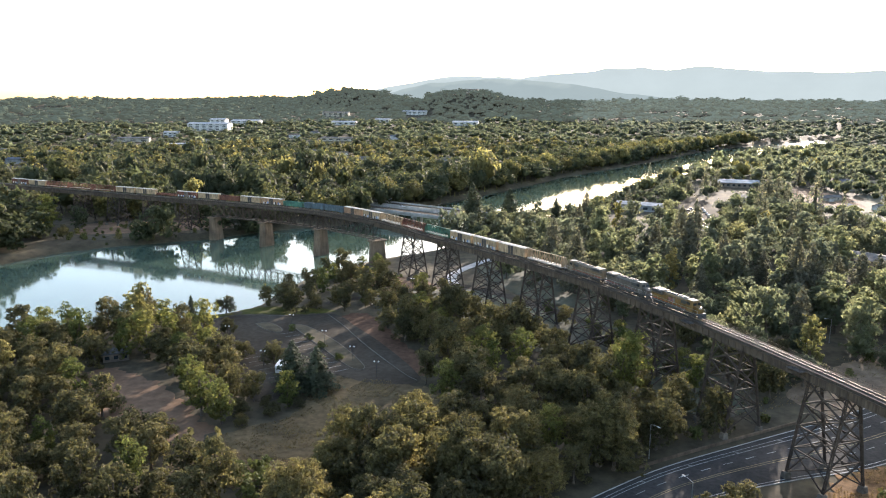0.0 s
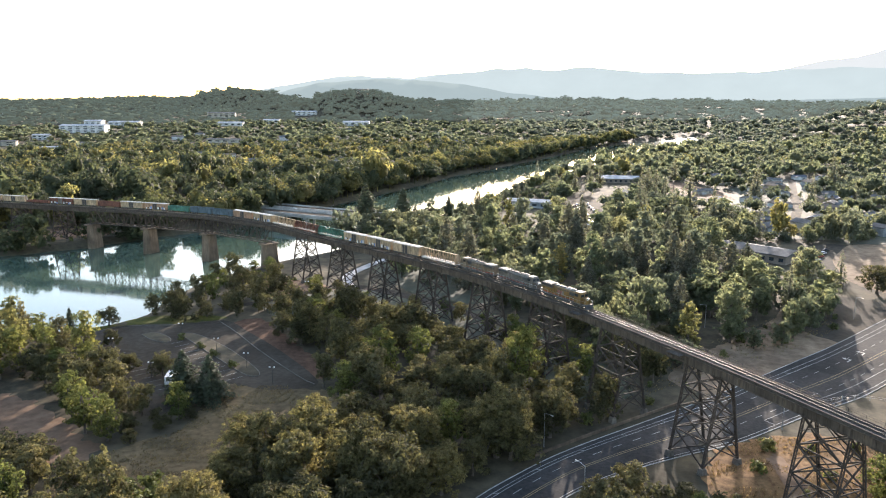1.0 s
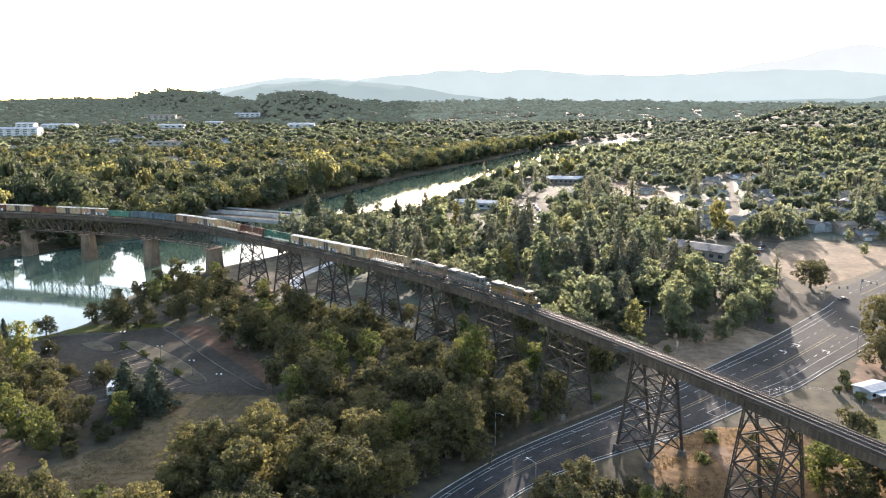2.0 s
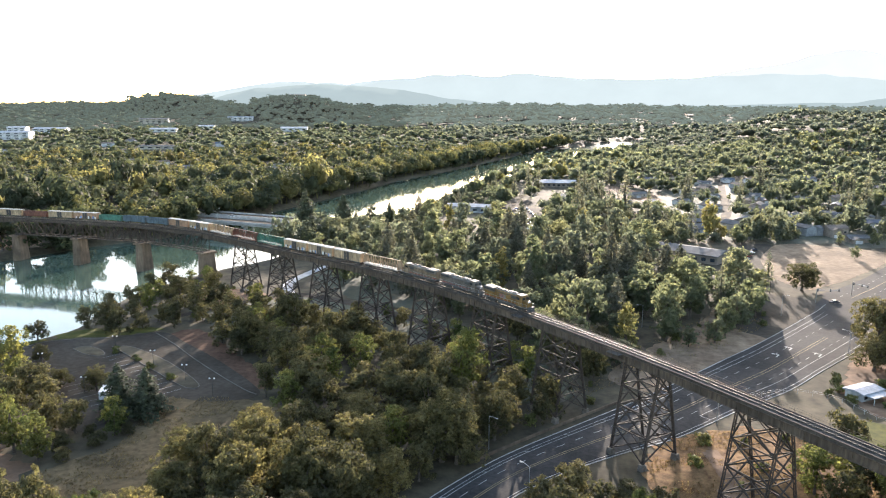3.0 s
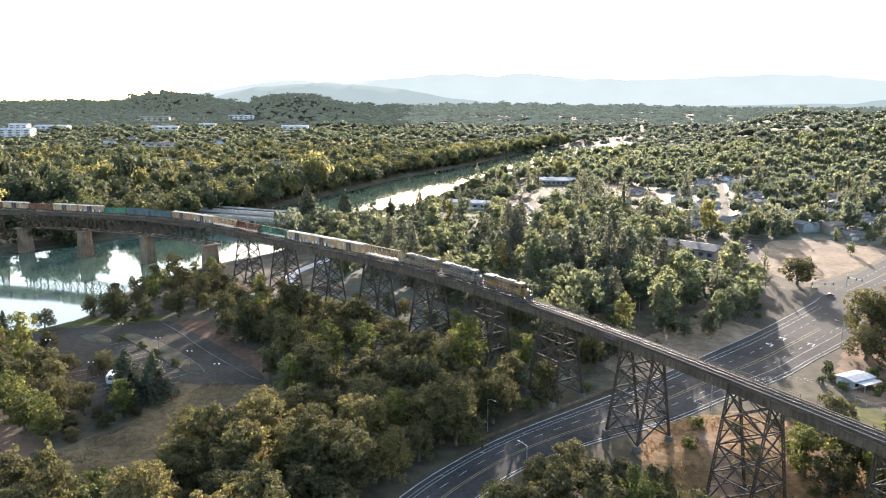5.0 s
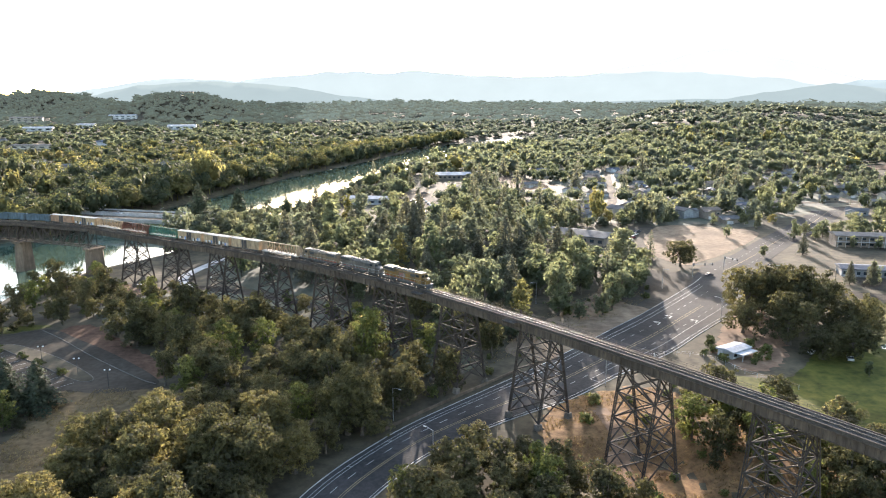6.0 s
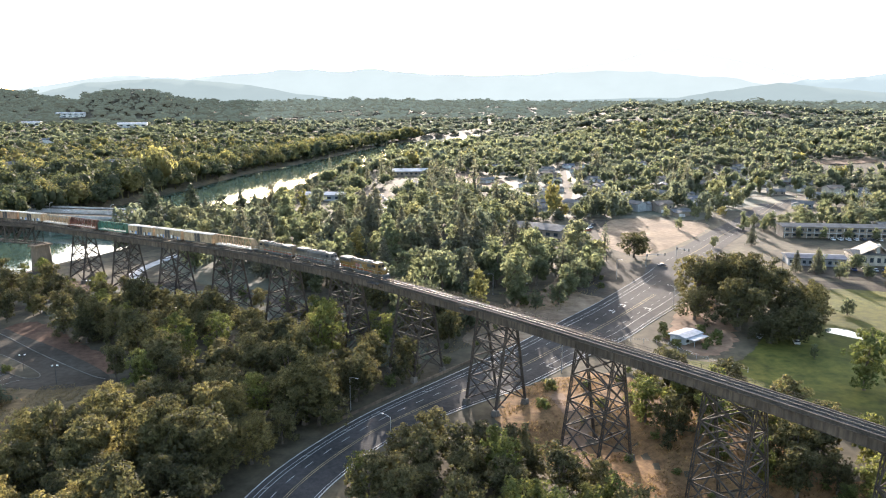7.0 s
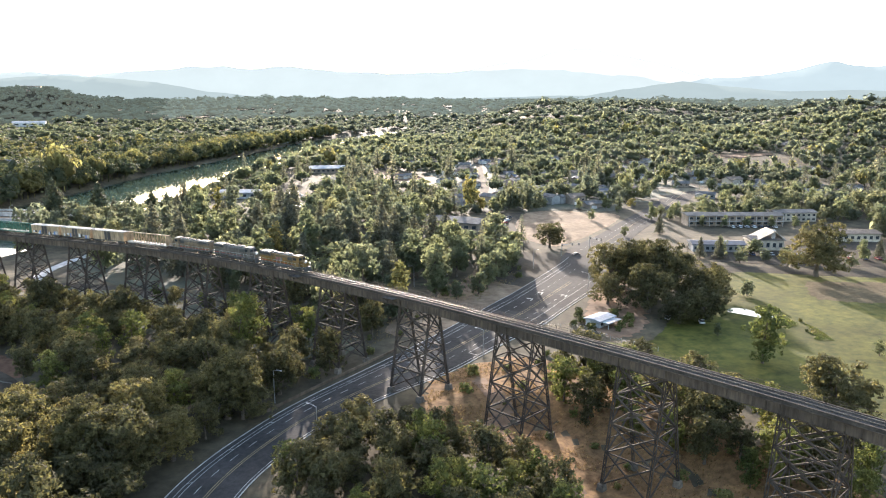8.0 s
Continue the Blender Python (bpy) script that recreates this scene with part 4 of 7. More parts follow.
def bogie(parent, x, axles):
    bm = bmesh.new()
    ln = 1.0 + 1.75 * (axles - 1)
    for y in (-1.05, 1.05):
        box_bm(bm, (0, y, 0.62), (ln + 0.5, 0.16, 0.38), 0.05)
        for i in range(axles):
            box_bm(bm, ((i - (axles - 1) / 2) * 1.75, y * 1.04, 0.48), (0.4, 0.2, 0.4))
    box_bm(bm, (0, 0, 0.7), (0.7, 2.1, 0.3))
    b = part("bogie", bm, M_DARK, parent, m=pose(x, 0, 0))
    for i in range(axles):
        put_part("wheelset", WHEELS, b, pose((i - (axles - 1) / 2) * 1.75, 0, 0.48))


def couplers(parent, L):
    for sx in (-1, 1):
        bm = bmesh.new()
        box_bm(bm, (sx * (L / 2 - 0.15), 0, 0.9), (0.9, 0.25, 0.3), 0.04)
        part("coupler", bm, M_DARK, parent)


def locomotive(m, body, label, flip=1):
    L = 22.0
    t = thing("locomotive", m, label, "locomotive", "locomotives of the train")
    f = flip
    bm = bmesh.new()
    box_bm(bm, (0, 0, 1.35), (L - 1.2, 3.0, 0.35), 0.05)
    part("underframe", bm, M_DARK, t)
    bm = bmesh.new()
    prism_bm(bm, [(-2.6, 0.55), (2.6, 0.55), (3.2, 1.2), (-3.2, 1.2)], 2.6)
    part("fuel_tank", bm, M_DARK, t)
    # long hood with chamfered roof edges
    bm = bmesh.new()
    x0, x1 = -9.9, 5.6
    prof = [(-0.95, 1.5), (0.95, 1.5), (0.95, 3.9), (0.7, 4.3), (-0.7, 4.3), (-0.95, 3.9)]
    prism_bm(bm, prof, x1 - x0, "x")
    part("long_hood", bm, body, t, m=pose(f * (x0 + x1) / 2, 0, 0))
    for k in range(7):
        for y in (-0.97, 0.97):
            block("hood_door", t, (f * (-6.5 + k * 1.7), y, 2.75), (1.45, 0.05, 2.0), body)
    block("red_stripe", t, (f * -2.1, -0.975, 1.75), (15.0, 0.03, 0.16), P_RED)
    block("red_stripe", t, (f * -2.1, 0.975, 1.75), (15.0, 0.03, 0.16), P_RED)
    # flared radiator at the rear
    bm = bmesh.new()
    prism_bm(bm, [(-0.95, 3.1), (0.95, 3.1), (1.55, 3.75), (1.55, 4.45), (1.3, 4.6), (-1.3, 4.6), (-1.55, 4.45), (-1.55, 3.75)], 4.6, "x")
    rad = part("radiator", bm, P_GREY, t, "flared grey radiator section", pose(f * -7.2, 0, 0))
    for k in range(3):
        block("fan_grille", rad, (-1.5 + k * 1.5, 0, 4.63), (1.25, 2.0, 0.06), M_DARK)
    block("exhaust_stack", t, (f * -0.6, 0, 4.5), (1.2, 0.8, 0.35), M_DARK)
    block("brake_box", t, (f * 2.6, 0, 4.45), (3.2, 1.7, 0.4), P_SILVER)
    block("roof_panel", t, (f * -2.15, 0, 4.325), (15.3, 1.42, 0.06), P_SILVER)
    for fx in (-3.6, -2.0, 1.6, 3.2):
        bm = bmesh.new()
        tube_bm(bm, (0, 0, 4.3), (0, 0, 4.62), 0.62, 0.58, 12)
        part("roof_fan", bm, M_DARK, t, m=pose(f * fx, 0, 0.06 if fx < 1 else 0.22))
    for y in (-0.96, 0.96):
        block("hood_band", t, (f * -2.15, y, 3.66), (15.4, 0.06, 0.46), M_DARK)
    for y in (-1.57, 1.57):
        block("side_grille", rad, (0, y, 4.1), (4.3, 0.05, 0.6), M_DARK)
    for y in (-1.0, 1.0):
        block("air_intake", t, (f * 3.9, y, 3.35), (2.2, 0.05, 0.8), M_DARK)
        if body is P_YELLOW:
            flag = block("side_panel", t, (f * -1.2, y * 1.005, 2.75), (3.0, 0.04, 1.2), P_SILVER, "grey painted panel with dull red bars")
            for k in (-0.33, 0.0, 0.33):
                put_part("painted_bar", cube_mesh(P_RED), flag, Matrix.Translation((0.12, 0.0, k)) @ Matrix.Diagonal((0.74, 1.5, 0.13, 1)))
        block("underframe_stripe", t, (0, y * 1.505, 1.36), (20.4, 0.03, 0.12), P_SILVER)
    # cab and nose
    bm = bmesh.new()
    prism_bm(bm, [(5.5, 1.5), (8.3, 1.5), (8.3, 3.2), (8.05, 4.35), (7.7, 4.6), (5.5, 4.6)], 3.0)
    for v in bm.verts:
        if v.co.z > 4.3:
            v.co.y *= 0.78
        v.co.x *= f
    bmesh.ops.recalc_face_normals(bm, faces=bm.faces)
    cab = part("cab", bm, body, t)
    block("cab_roof", cab, (f * 6.6, 0, 4.63), (2.4, 2.2, 0.08), P_SILVER)
    for y in (-0.72, 0.72):
        block("windscreen", cab, (f * 8.23, y, 3.75), (0.12, 1.0, 0.7), M_GLASS)
    for y in (-1.51, 1.51):
        block("side_window", cab, (f * 6.5, y, 3.7), (1.3, 0.05, 0.75), M_GLASS)
    bm = bmesh.new()
    prism_bm(bm, [(8.2, 1.5), (9.9, 1.5), (9.9, 2.6), (9.5, 3.1), (8.2, 3.3)], 1.9)
    for v in bm.verts:
        v.co.x *= f
    bmesh.ops.recalc_face_normals(bm, faces=bm.faces)
    nose = part("nose", bm, body, t)
    for y in (-0.25, 0.25):
        block("headlight", nose, (f * 9.78, y, 2.85), (0.2, 0.25, 0.25), M_LAMPGLASS)
    bm = bmesh.new()
    prism_bm(bm, [(10.3, 0.25), (10.75, 0.25), (10.45, 1.4), (10.3, 1.4)], 2.7)
    for v in bm.verts:
        v.co.x *= f
    bmesh.ops.recalc_face_normals(bm, faces=bm.faces)
    part("snow_plough", bm, M_DARK, t)
    for y in (-1.45, 1.45):
        for x in np.arange(-10.2, 10.6, 1.7):
            beam("handrail_post", t, (x, y, 1.5), (x, y, 2.45), 0.05, 0.05, M_METAL)
        beam("handrail", t, (-10.2, y, 2.45), (10.2, y, 2.45), 0.05, 0.05, M_METAL)
    for sx in (-1, 1):
        bogie(t, sx * 6.6, 3)
    couplers(t, L)
    return t


def boxcar(m, body, roof, door, graf, label, L=17.6):
    t = thing("boxcar", m, label, "freight car", "cars of the train")
    bm = bmesh.new()
    box_bm(bm, (0, 0, 2.75), (L - 1.0, 2.85, 3.3), 0.04)
    part("body", bm, body, t)
    bm = bmesh.new()
    prism_bm(bm, [(-1.5, 4.4), (1.5, 4.4), (1.5, 4.5), (0, 4.72), (-1.5, 4.5)], L - 0.8, "x")
    for k in range(int(L / 1.5)):
        box_bm(bm, (-L / 2 + 1.0 + k * 1.5, 0, 4.6), (0.1, 2.7, 0.14))
    part("roof", bm, roof, t)
    for y in (-1.46, 1.46):
        for x in np.arange(-L / 2 + 1.1, L / 2 - 0.9, 1.25):
            if abs(x) > 1.7:
                block("side_post", t, (x, y, 2.75), (0.12, 0.1, 3.2), body)
        d = block("sliding_door", t, (0.3, y * 1.02, 2.75), (3.0, 0.1, 3.05), door)
        block("door_post", t, (0.3, y * 1.05, 2.75), (0.12, 0.08, 3.05), body)
        block("sill", t, (0, y * 0.97, 1.02), (L - 1.2, 0.12, 0.3), M_DARK)
        if graf:
            for k, gx in enumerate((-7.0, -5.9, -4.7, -3.4, -2.4, 2.9, 4.0, 5.2, 6.6)):
                u = math.sin(gx * 12.9 + L + len(label))
                ink = (graf, P_GRAFB, graf, P_DOOR)[k % 4]
                block("painted_patch", t, (gx + 0.2 * u, y * 1.04, 1.75 + 0.25 * u), (0.9 + 0.3 * u, 0.05, 0.9 + 0.4 * math.cos(gx * 7.1 + L)), ink)
    for sx in (-1, 1):
        bogie(t, sx * (L / 2 - 2.6), 2)
        for y in (-1.0, -0.6):
            beam("ladder_rail", t, (sx * (L / 2 - 0.48), y, 1.0), (sx * (L / 2 - 0.48), y, 4.5), 0.05, 0.05, M_METAL)
    couplers(t, L)
    return t


def centre_beam(m, body, label, L=21.6):
    t = thing("centre_beam_flatcar", m, label, "freight car", "cars of the train")
    bm = bmesh.new()
    box_bm(bm, (0, 0, 1.15), (L - 1.0, 2.8, 0.35), 0.05)
    part("deck", bm, P_ROOF if body is P_TAN else body, t)
    bm = bmesh.new()
    box_bm(bm, (0, 0, 4.55), (L - 1.6, 0.5, 0.3), 0.04)
    part("top_beam", bm, body, t)
    n = 14
    for i in range(n + 1):
        x = -L / 2 + 1.0 + (L - 2.0) * i / n
        beam("post", t, (x, 0, 1.3), (x, 0, 4.5), 0.34, 0.14, body)
        if i < n:
            x2 = -L / 2 + 1.0 + (L - 2.0) * (i + 1) / n
            beam("diagonal", t, (x, 0, 1.4 if i % 2 else 4.4), (x2, 0, 4.4 if i % 2 else 1.4), 0.2, 0.12, body)
        if i % 2 == 0:
            beam("riser", t, (x, -1.3, 1.42), (x, 1.3, 1.42), 0.5, 0.2, P_ROOF)
    for sx in (-1, 1):
        bm = bmesh.new()
        prism_bm(bm, [(-1.4, 1.3), (1.4, 1.3), (1.4, 3.2), (0.5, 4.7), (-0.5, 4.7), (-1.4, 3.2)], 0.18, "x")
        part("end_bulkhead", bm, body, t, m=pose(sx * (L / 2 - 0.75), 0, 0))
        bogie(t, sx * (L / 2 - 2.8), 2)
    couplers(t, L)
    return t


def gondola(m, body, label, L=17.0, h=2.1):
    t = thing("gondola_car", m, label, "freight car", "cars of the train")
    bm = bmesh.new()
    box_bm(bm, (0, 0, 1.15), (L - 1, 2.7, 0.25))
    part("floor", bm, body, t)
    for y in (-1.4, 1.4):
        block("side_wall", t, (0, y, 1.1 + h / 2), (L - 1.0, 0.12, h), body)
        for x in np.arange(-L / 2 + 1, L / 2 - 0.8, 1.6):
            block("side_post", t, (x, y * 1.05, 1.1 + h / 2), (0.16, 0.12, h), body)
    for sx in (-1, 1):
        block("end_wall", t, (sx * (L / 2 - 0.55), 0, 1.1 + h / 2), (0.12, 2.8, h), body)
        bogie(t, sx * (L / 2 - 2.5), 2)
    couplers(t, L)
    return t


def build_train():
    s = nearest_s(22, 200.5)
    lo = "yellow and grey diesel freight locomotive with silver roof"
    bx = "tan boxcar with pale ribbed roof and dark sliding door"
    cars = [("loco", P_YELLOW, lo, -1), ("loco", P_GREY, "grey and yellow diesel locomotive with grimy sides", -1), ("loco", P_DULL, "faded yellow diesel freight locomotive with silver roof", 1),
            ("beam", P_TAN, "tan empty centre-beam lumber flatcar", 0), ("box", P_TAN, bx, 0), ("box", P_TAN, "tan boxcar with graffiti along its side", 1), ("box", P_TAN, "pale tan boxcar with graffiti panels", 1),
            ("beam", P_GREEN, "green empty centre-beam lumber flatcar", 0), ("beam", P_BROWN, "rust-brown empty centre-beam lumber flatcar", 0), ("beam", P_TAN, "yellow-tan empty centre-beam lumber flatcar", 0),
            ("box", P_TAN, "faded tan boxcar with painted panels", 1), ("box", P_ORANGE, "orange-tan boxcar with dark door", 0), ("gon", P_BLUE, "dark blue-grey high-sided gondola car", 2.9), ("gon", P_BLUE, "dark blue-grey high gondola car", 3.0), ("gon", P_GREEN, "dark green gondola car with worn sides", 2.6),
            ("box", P_ORANGE, "pinkish-orange boxcar with graffiti", 1), ("box", P_TAN, bx, 0), ("gon", P_BROWN, "rust-brown high-sided gondola car", 2.8), ("box", P_TAN, "yellow boxcar with dark door", 0), ("box", P_BROWN, "brown boxcar covered in graffiti", 1), ("gon", P_BROWN, "low brown gondola car with rusty sides", 1.2),
            ("box", P_TAN, bx, 0), ("box", P_TAN, bx, 0), ("beam", P_BROWN, "rust-brown empty centre-beam lumber flatcar", 0), ("beam", P_BROWN, "rust-brown empty centre-beam lumber flatcar", 0), ("beam", P_BROWN, "rust-brown empty centre-beam lumber flatcar", 0), ("box", P_TAN, bx, 0), ("box", P_BROWN, "brown boxcar covered in graffiti", 1)]
    for kind, body, label, x in cars:
        L = {"loco": 22.0, "beam": 21.6, "box": 17.6, "gon": 17.0}[kind] + 0.5
        if s + L > TOTAL - 2:
            break
        a, b = on_line(s + 3.0), on_line(s + L - 3.0)
        c, d = (a + b) / 2, b - a
        m = Matrix.Translation(c + Vector((0, 0, RAIL))) @ d.to_track_quat('X', 'Z').to_matrix().to_4x4()
        if kind == "loco":
            locomotive(m, body, label, x)
        elif kind == "box":
            boxcar(m, body, P_ROOF, {P_TAN: P_DOOR, P_ORANGE: P_DOOR, P_BROWN: P_GREY}[body], P_GRAF if x else None, label)
        elif kind == "beam":
            centre_beam(m, body, label)
        else:
            gondola(m, body, label, h=x)
        s += L


build_train()


# ---- trees ----
def ico(sub):
    bm = bmesh.new()
    bmesh.ops.create_icosphere(bm, subdivisions=sub, radius=1.0)
    bmesh.ops.triangulate(bm, faces=bm.faces)
    v = np.array([q.co[:] for q in bm.verts])
    f = np.array([[w.index for w in t.verts] for t in bm.faces])
    bm.free()
    return v, f


ICO1 = ico(1)


def unit(v):
    return v / (np.linalg.norm(v, axis=-1, keepdims=True) + 1e-9)


def leaf_cards(rng, pos, nrm, size, quads=True):
    """Small tilted leaf clumps, each a bent pair of triangles (or one), facing roughly nrm."""
    n = len(pos)
    a = unit(np.cross(nrm, unit(rng.normal(size=(n, 3)))))
    b = np.cross(nrm, a)
    s = (size * rng.uniform(0.6, 1.3, n))[:, None]
    if quads:
        p0, p1, p2, p3 = pos - a * s, pos - b * s * 0.6 + nrm * s * 0.25, pos + a * s, pos + b * s * 0.6 + nrm * s * 0.25
        V = np.stack([p0, p1, p2, p3], 1).reshape(-1, 3)
        k = np.arange(n)[:, None] * 4
        T = np.concatenate([k + [0, 1, 2], k + [0, 2, 3]])
    else:
        V = np.stack([pos - a * s, pos + a * s * 0.9 - b * s * 0.4, pos + b * s * 1.1 + nrm * s * 0.2], 1).reshape(-1, 3)
        T = np.arange(n * 3).reshape(-1, 3)
    return V, T


def join(parts):
    V, T, k = [], [], 0
    for v, t in parts:
        V.append(v)
        T.append(t + k)
        k += len(v)
    return np.concatenate(V), np.concatenate(T)


def lobed_crown(seed, w, z0, z1, lobes, leaves, size, core=0.74, quads=True, lobe_r=(0.24, 0.40), tall=False):
    """A crown of overlapping clumps, w wide between heights z0 and z1, with an uneven outline and gaps."""
    rng = np.random.default_rng(seed)
    h = z1 - z0
    C, R = [], []
    for i in range(lobes):
        r = w * rng.uniform(*lobe_r)
        if tall:
            q = (i + rng.uniform(0.1, 0.9)) / lobes
            rad = (w / 2) * (0.25 + 0.75 * math.sin(math.pi * min(0.95, 0.2 + 0.75 * q))) * rng.uniform(0.1, 0.75)
            zz = z0 + r * 0.7 + (h - 1.5 * r) * q
        else:
            q = rng.uniform(0.0, 1.0)
            rad = (w / 2 - r * 0.7) * math.sqrt(rng.uniform(0.05, 1)) * (1.0 - 0.45 * q)
            zz = z0 + r * 0.75 + max(0.2, h - 1.7 * r) * q
        a = rng.uniform(0, 2 * math.pi)
        C.append((rad * math.cos(a), rad * math.sin(a), zz))
        R.append(r)
    C, R = np.array(C), np.array(R)
    cores = (C, R)
    # tufts of leaves stand out on the outer side of each clump, with dark gaps between them
    k = 7
    sd3 = unit(rng.normal(size=(lobes * k, 3)) + np.array([0, 0, 0.45]))
    par = np.repeat(np.arange(lobes), k)
    TC = C[par] + sd3 * (R[par] * rng.uniform(0.72, 1.12, lobes * k))[:, None] * np.array([1, 1, 0.9])
    TR = R[par] * rng.uniform(0.2, 0.46, lobes * k)
    out = (np.linalg.norm(TC[:, None] - C[None], axis=2) / R[None]).min(1) > 0.6
    TC, TR, TD = TC[out], TR[out], sd3[out]
    pick = rng.choice(len(TR), leaves, p=TR ** 1.7 / (TR ** 1.7).sum())
    d = unit(rng.normal(size=(leaves, 3)) + 0.5 * TD[pick])
    pos = TC[pick] + d * (TR[pick] * (0.35 + 0.85 * rng.uniform(0, 1, leaves) ** 0.7))[:, None] * np.array([1.1, 1.1, 0.75])
    keep = (np.linalg.norm(pos[:, None] - C[None], axis=2) / R[None]).min(1) > 0.58
    pos, d = pos[keep], d[keep]
    nrm = unit(d * 0.6 + TD[pick][keep] * 0.4 + np.array([0, 0, 0.25]) + rng.normal(scale=0.6, size=pos.shape))
    parts = [leaf_cards(rng, pos, nrm, size, quads)]
    # shaded inner foliage closes the crown behind the tufts
    m = int(leaves * 0.12)
    pick = rng.choice(lobes, m, p=cores[1] ** 2 / (cores[1] ** 2).sum())
    d = unit(rng.normal(size=(m, 3)))
    pos = cores[0][pick] + d * (cores[1][pick] * core * rng.uniform(0.3, 1.0, m))[:, None]
    parts.append(leaf_cards(rng, pos, unit(d + rng.normal(scale=0.4, size=d.shape)), size * 2.1, False))
    return (*join(parts), *cores)


def conifer_crown(seed, h, w, leaves, size, base=0.12, quads=True):
    rng = np.random.default_rng(seed)
    q = 1 - rng.uniform(0.0, 1, leaves) ** 0.6
    tier = 0.16 * np.abs(((q * h * 0.85) % 1.0) - 0.5)
    a = rng.uniform(0, 2 * math.pi, leaves)
    row = np.floor(q * 11)
    bough = 0.80 + 0.26 * np.sin(a * (4 + row % 3) + row * 2.4 + seed) + 0.12 * np.sin(a * 2 + row)
    rad = 0.70 * w * (1 - q) ** 0.72 * bough * (0.86 + tier + 0.25 * rng.uniform(-1, 1, leaves) ** 3) * (0.5 + 0.5 * np.sqrt(rng.uniform(0, 1, leaves)))
    pos = np.stack([rad * np.cos(a), rad * np.sin(a), h * (base + (1 - base) * q) - rad * 0.26], 1)
    nrm = unit(np.stack([np.cos(a) * 0.7, np.sin(a) * 0.7, np.full(leaves, 0.7)], 1) + rng.normal(scale=0.4, size=(leaves, 3)))
    parts = [leaf_cards(rng, pos, nrm, size, quads)]
    n = 9
    ang = np.arange(n) * 2 * math.pi / n
    ring = np.stack([w * 0.13 * np.cos(ang), w * 0.13 * np.sin(ang), np.full(n, h * (base + 0.03))], 1)
    V = np.vstack([ring, [[0, 0, h * 0.8]], [[0, 0, h * base]]])
    T = np.array([(i, (i + 1) % n, n) for i in range(n)] + [((i + 1) % n, i, n + 1) for i in range(n)])
    parts.append((V, T))
    return join(parts)


def trunk_bm(seed, h, r, limbs=(), lean=0.3):
    """A tapered trunk that bends a little, with limbs towards the clumps of the crown."""
    rng = np.random.default_rng(seed)
    bm = bmesh.new()
    pts = [Vector((0, 0, -0.4))]
    n = 4
    for i in range(1, n + 1):
        pts.append(Vector((rng.uniform(-lean, lean) * i / n, rng.uniform(-lean, lean) * i / n, h * i / n)))
    for i in range(n):
        tube_bm(bm, pts[i], pts[i + 1], r * (1 - 0.2 * i) * (1.25 if i == 0 else 1), r * (1 - 0.2 * (i + 1)), 7)
    for q in limbs:
        a = pts[rng.integers(2, n + 1)]
        b = Vector(q)
        mid = (a + b) / 2 + Vector((0, 0, 0.4))
        tube_bm(bm, a, mid, r * 0.45, r * 0.3, 5)
        tube_bm(bm, mid, b, r * 0.3, r * 0.12, 5)
    return bm


class Kind:
    """Meshes of one kind of tree, in a few shapes."""

    def __init__(self, name, label, category, crowns, trunks, leaf, bark):
        self.name, self.label, self.category = name, label, category
        self.shapes = []
        for c, tbm in zip(crowns, trunks):
            cm = tri_mesh("crown", c[0], c[1], leaf)
            tm = bpy.data.meshes.new("trunk")
            tbm.to_mesh(tm)
            tbm.free()
            tm.materials.append(bark)
            self.shapes.append((cm, tm))

    def plant(self, x, y, scale, rng, label="", group="", tall=1.0, shape=None):
        cm, tm = self.shapes[rng.integers(len(self.shapes)) if shape is None else shape]
        m = pose(x, y, gz(x, y) - 0.05, 0, 0, rng.uniform(0, 360)) @ Matrix.Diagonal((scale, scale, scale * tall, 1))
        if self.name == "shrub":
            t = new("shrub", cm)
            t.matrix_basis = m
            return tagged(t, label or self.label, self.category, group)
        t = thing(self.name, m, label or self.label, self.category, group)
        put_part("trunk", tm, t)
        put_part("crown", cm, t)
        return t


def make_oaks(leaves, size, n, fine, seed, name="oak_tree", leaf=None, label="broad dark olive-green oak with a lumpy crown"):
    cr, tr = [], []
    for i in range(n):
        v, f, C, R = lobed_crown(seed + i, 11.5, 0.6, 12.0, 26 if fine else 15, leaves, size, core=0.58, quads=False, lobe_r=(0.09, 0.22) if fine else (0.14, 0.27))
        cr.append((v, f))
        tr.append(trunk_bm(seed + i, 5.0, 0.42, [tuple(c) for c in C[:6]]))
    return Kind(name, label, "tree", cr, tr, leaf or M_OAK, M_BARK)


def make_tall(leaves, size, n, fine, seed, name, leaf, label, core=0.7, w=9.6, h=14.0):
    cr, tr = [], []
    for i in range(n):
        v, f, C, R = lobed_crown(seed + i, w, 0.8, h, 20 if fine else 14, leaves, size, core=core, lobe_r=(0.13, 0.30), quads=False, tall=True)
        cr.append((v, f))
        tr.append(trunk_bm(seed + i, h * 0.7, 0.32, [tuple(c) for c in C[3:9]]))
    return Kind(name, label, "tree", cr, tr, leaf, M_BARK)


def make_conifers(leaves, size, n, seed, quads, leaf):
    cr = [conifer_crown(seed + i, 20.0, 9.2, leaves, size, quads=quads) for i in range(n)]
    tr = [trunk_bm(seed + i, 18.0, 0.38, (), 0.1) for i in range(n)]
    return Kind("conifer_tree", "tall dark green conifer with drooping tiers", "tree", cr, tr, leaf, M_BARK)


OAK = make_oaks(3000, 0.29, 6, True, 11)


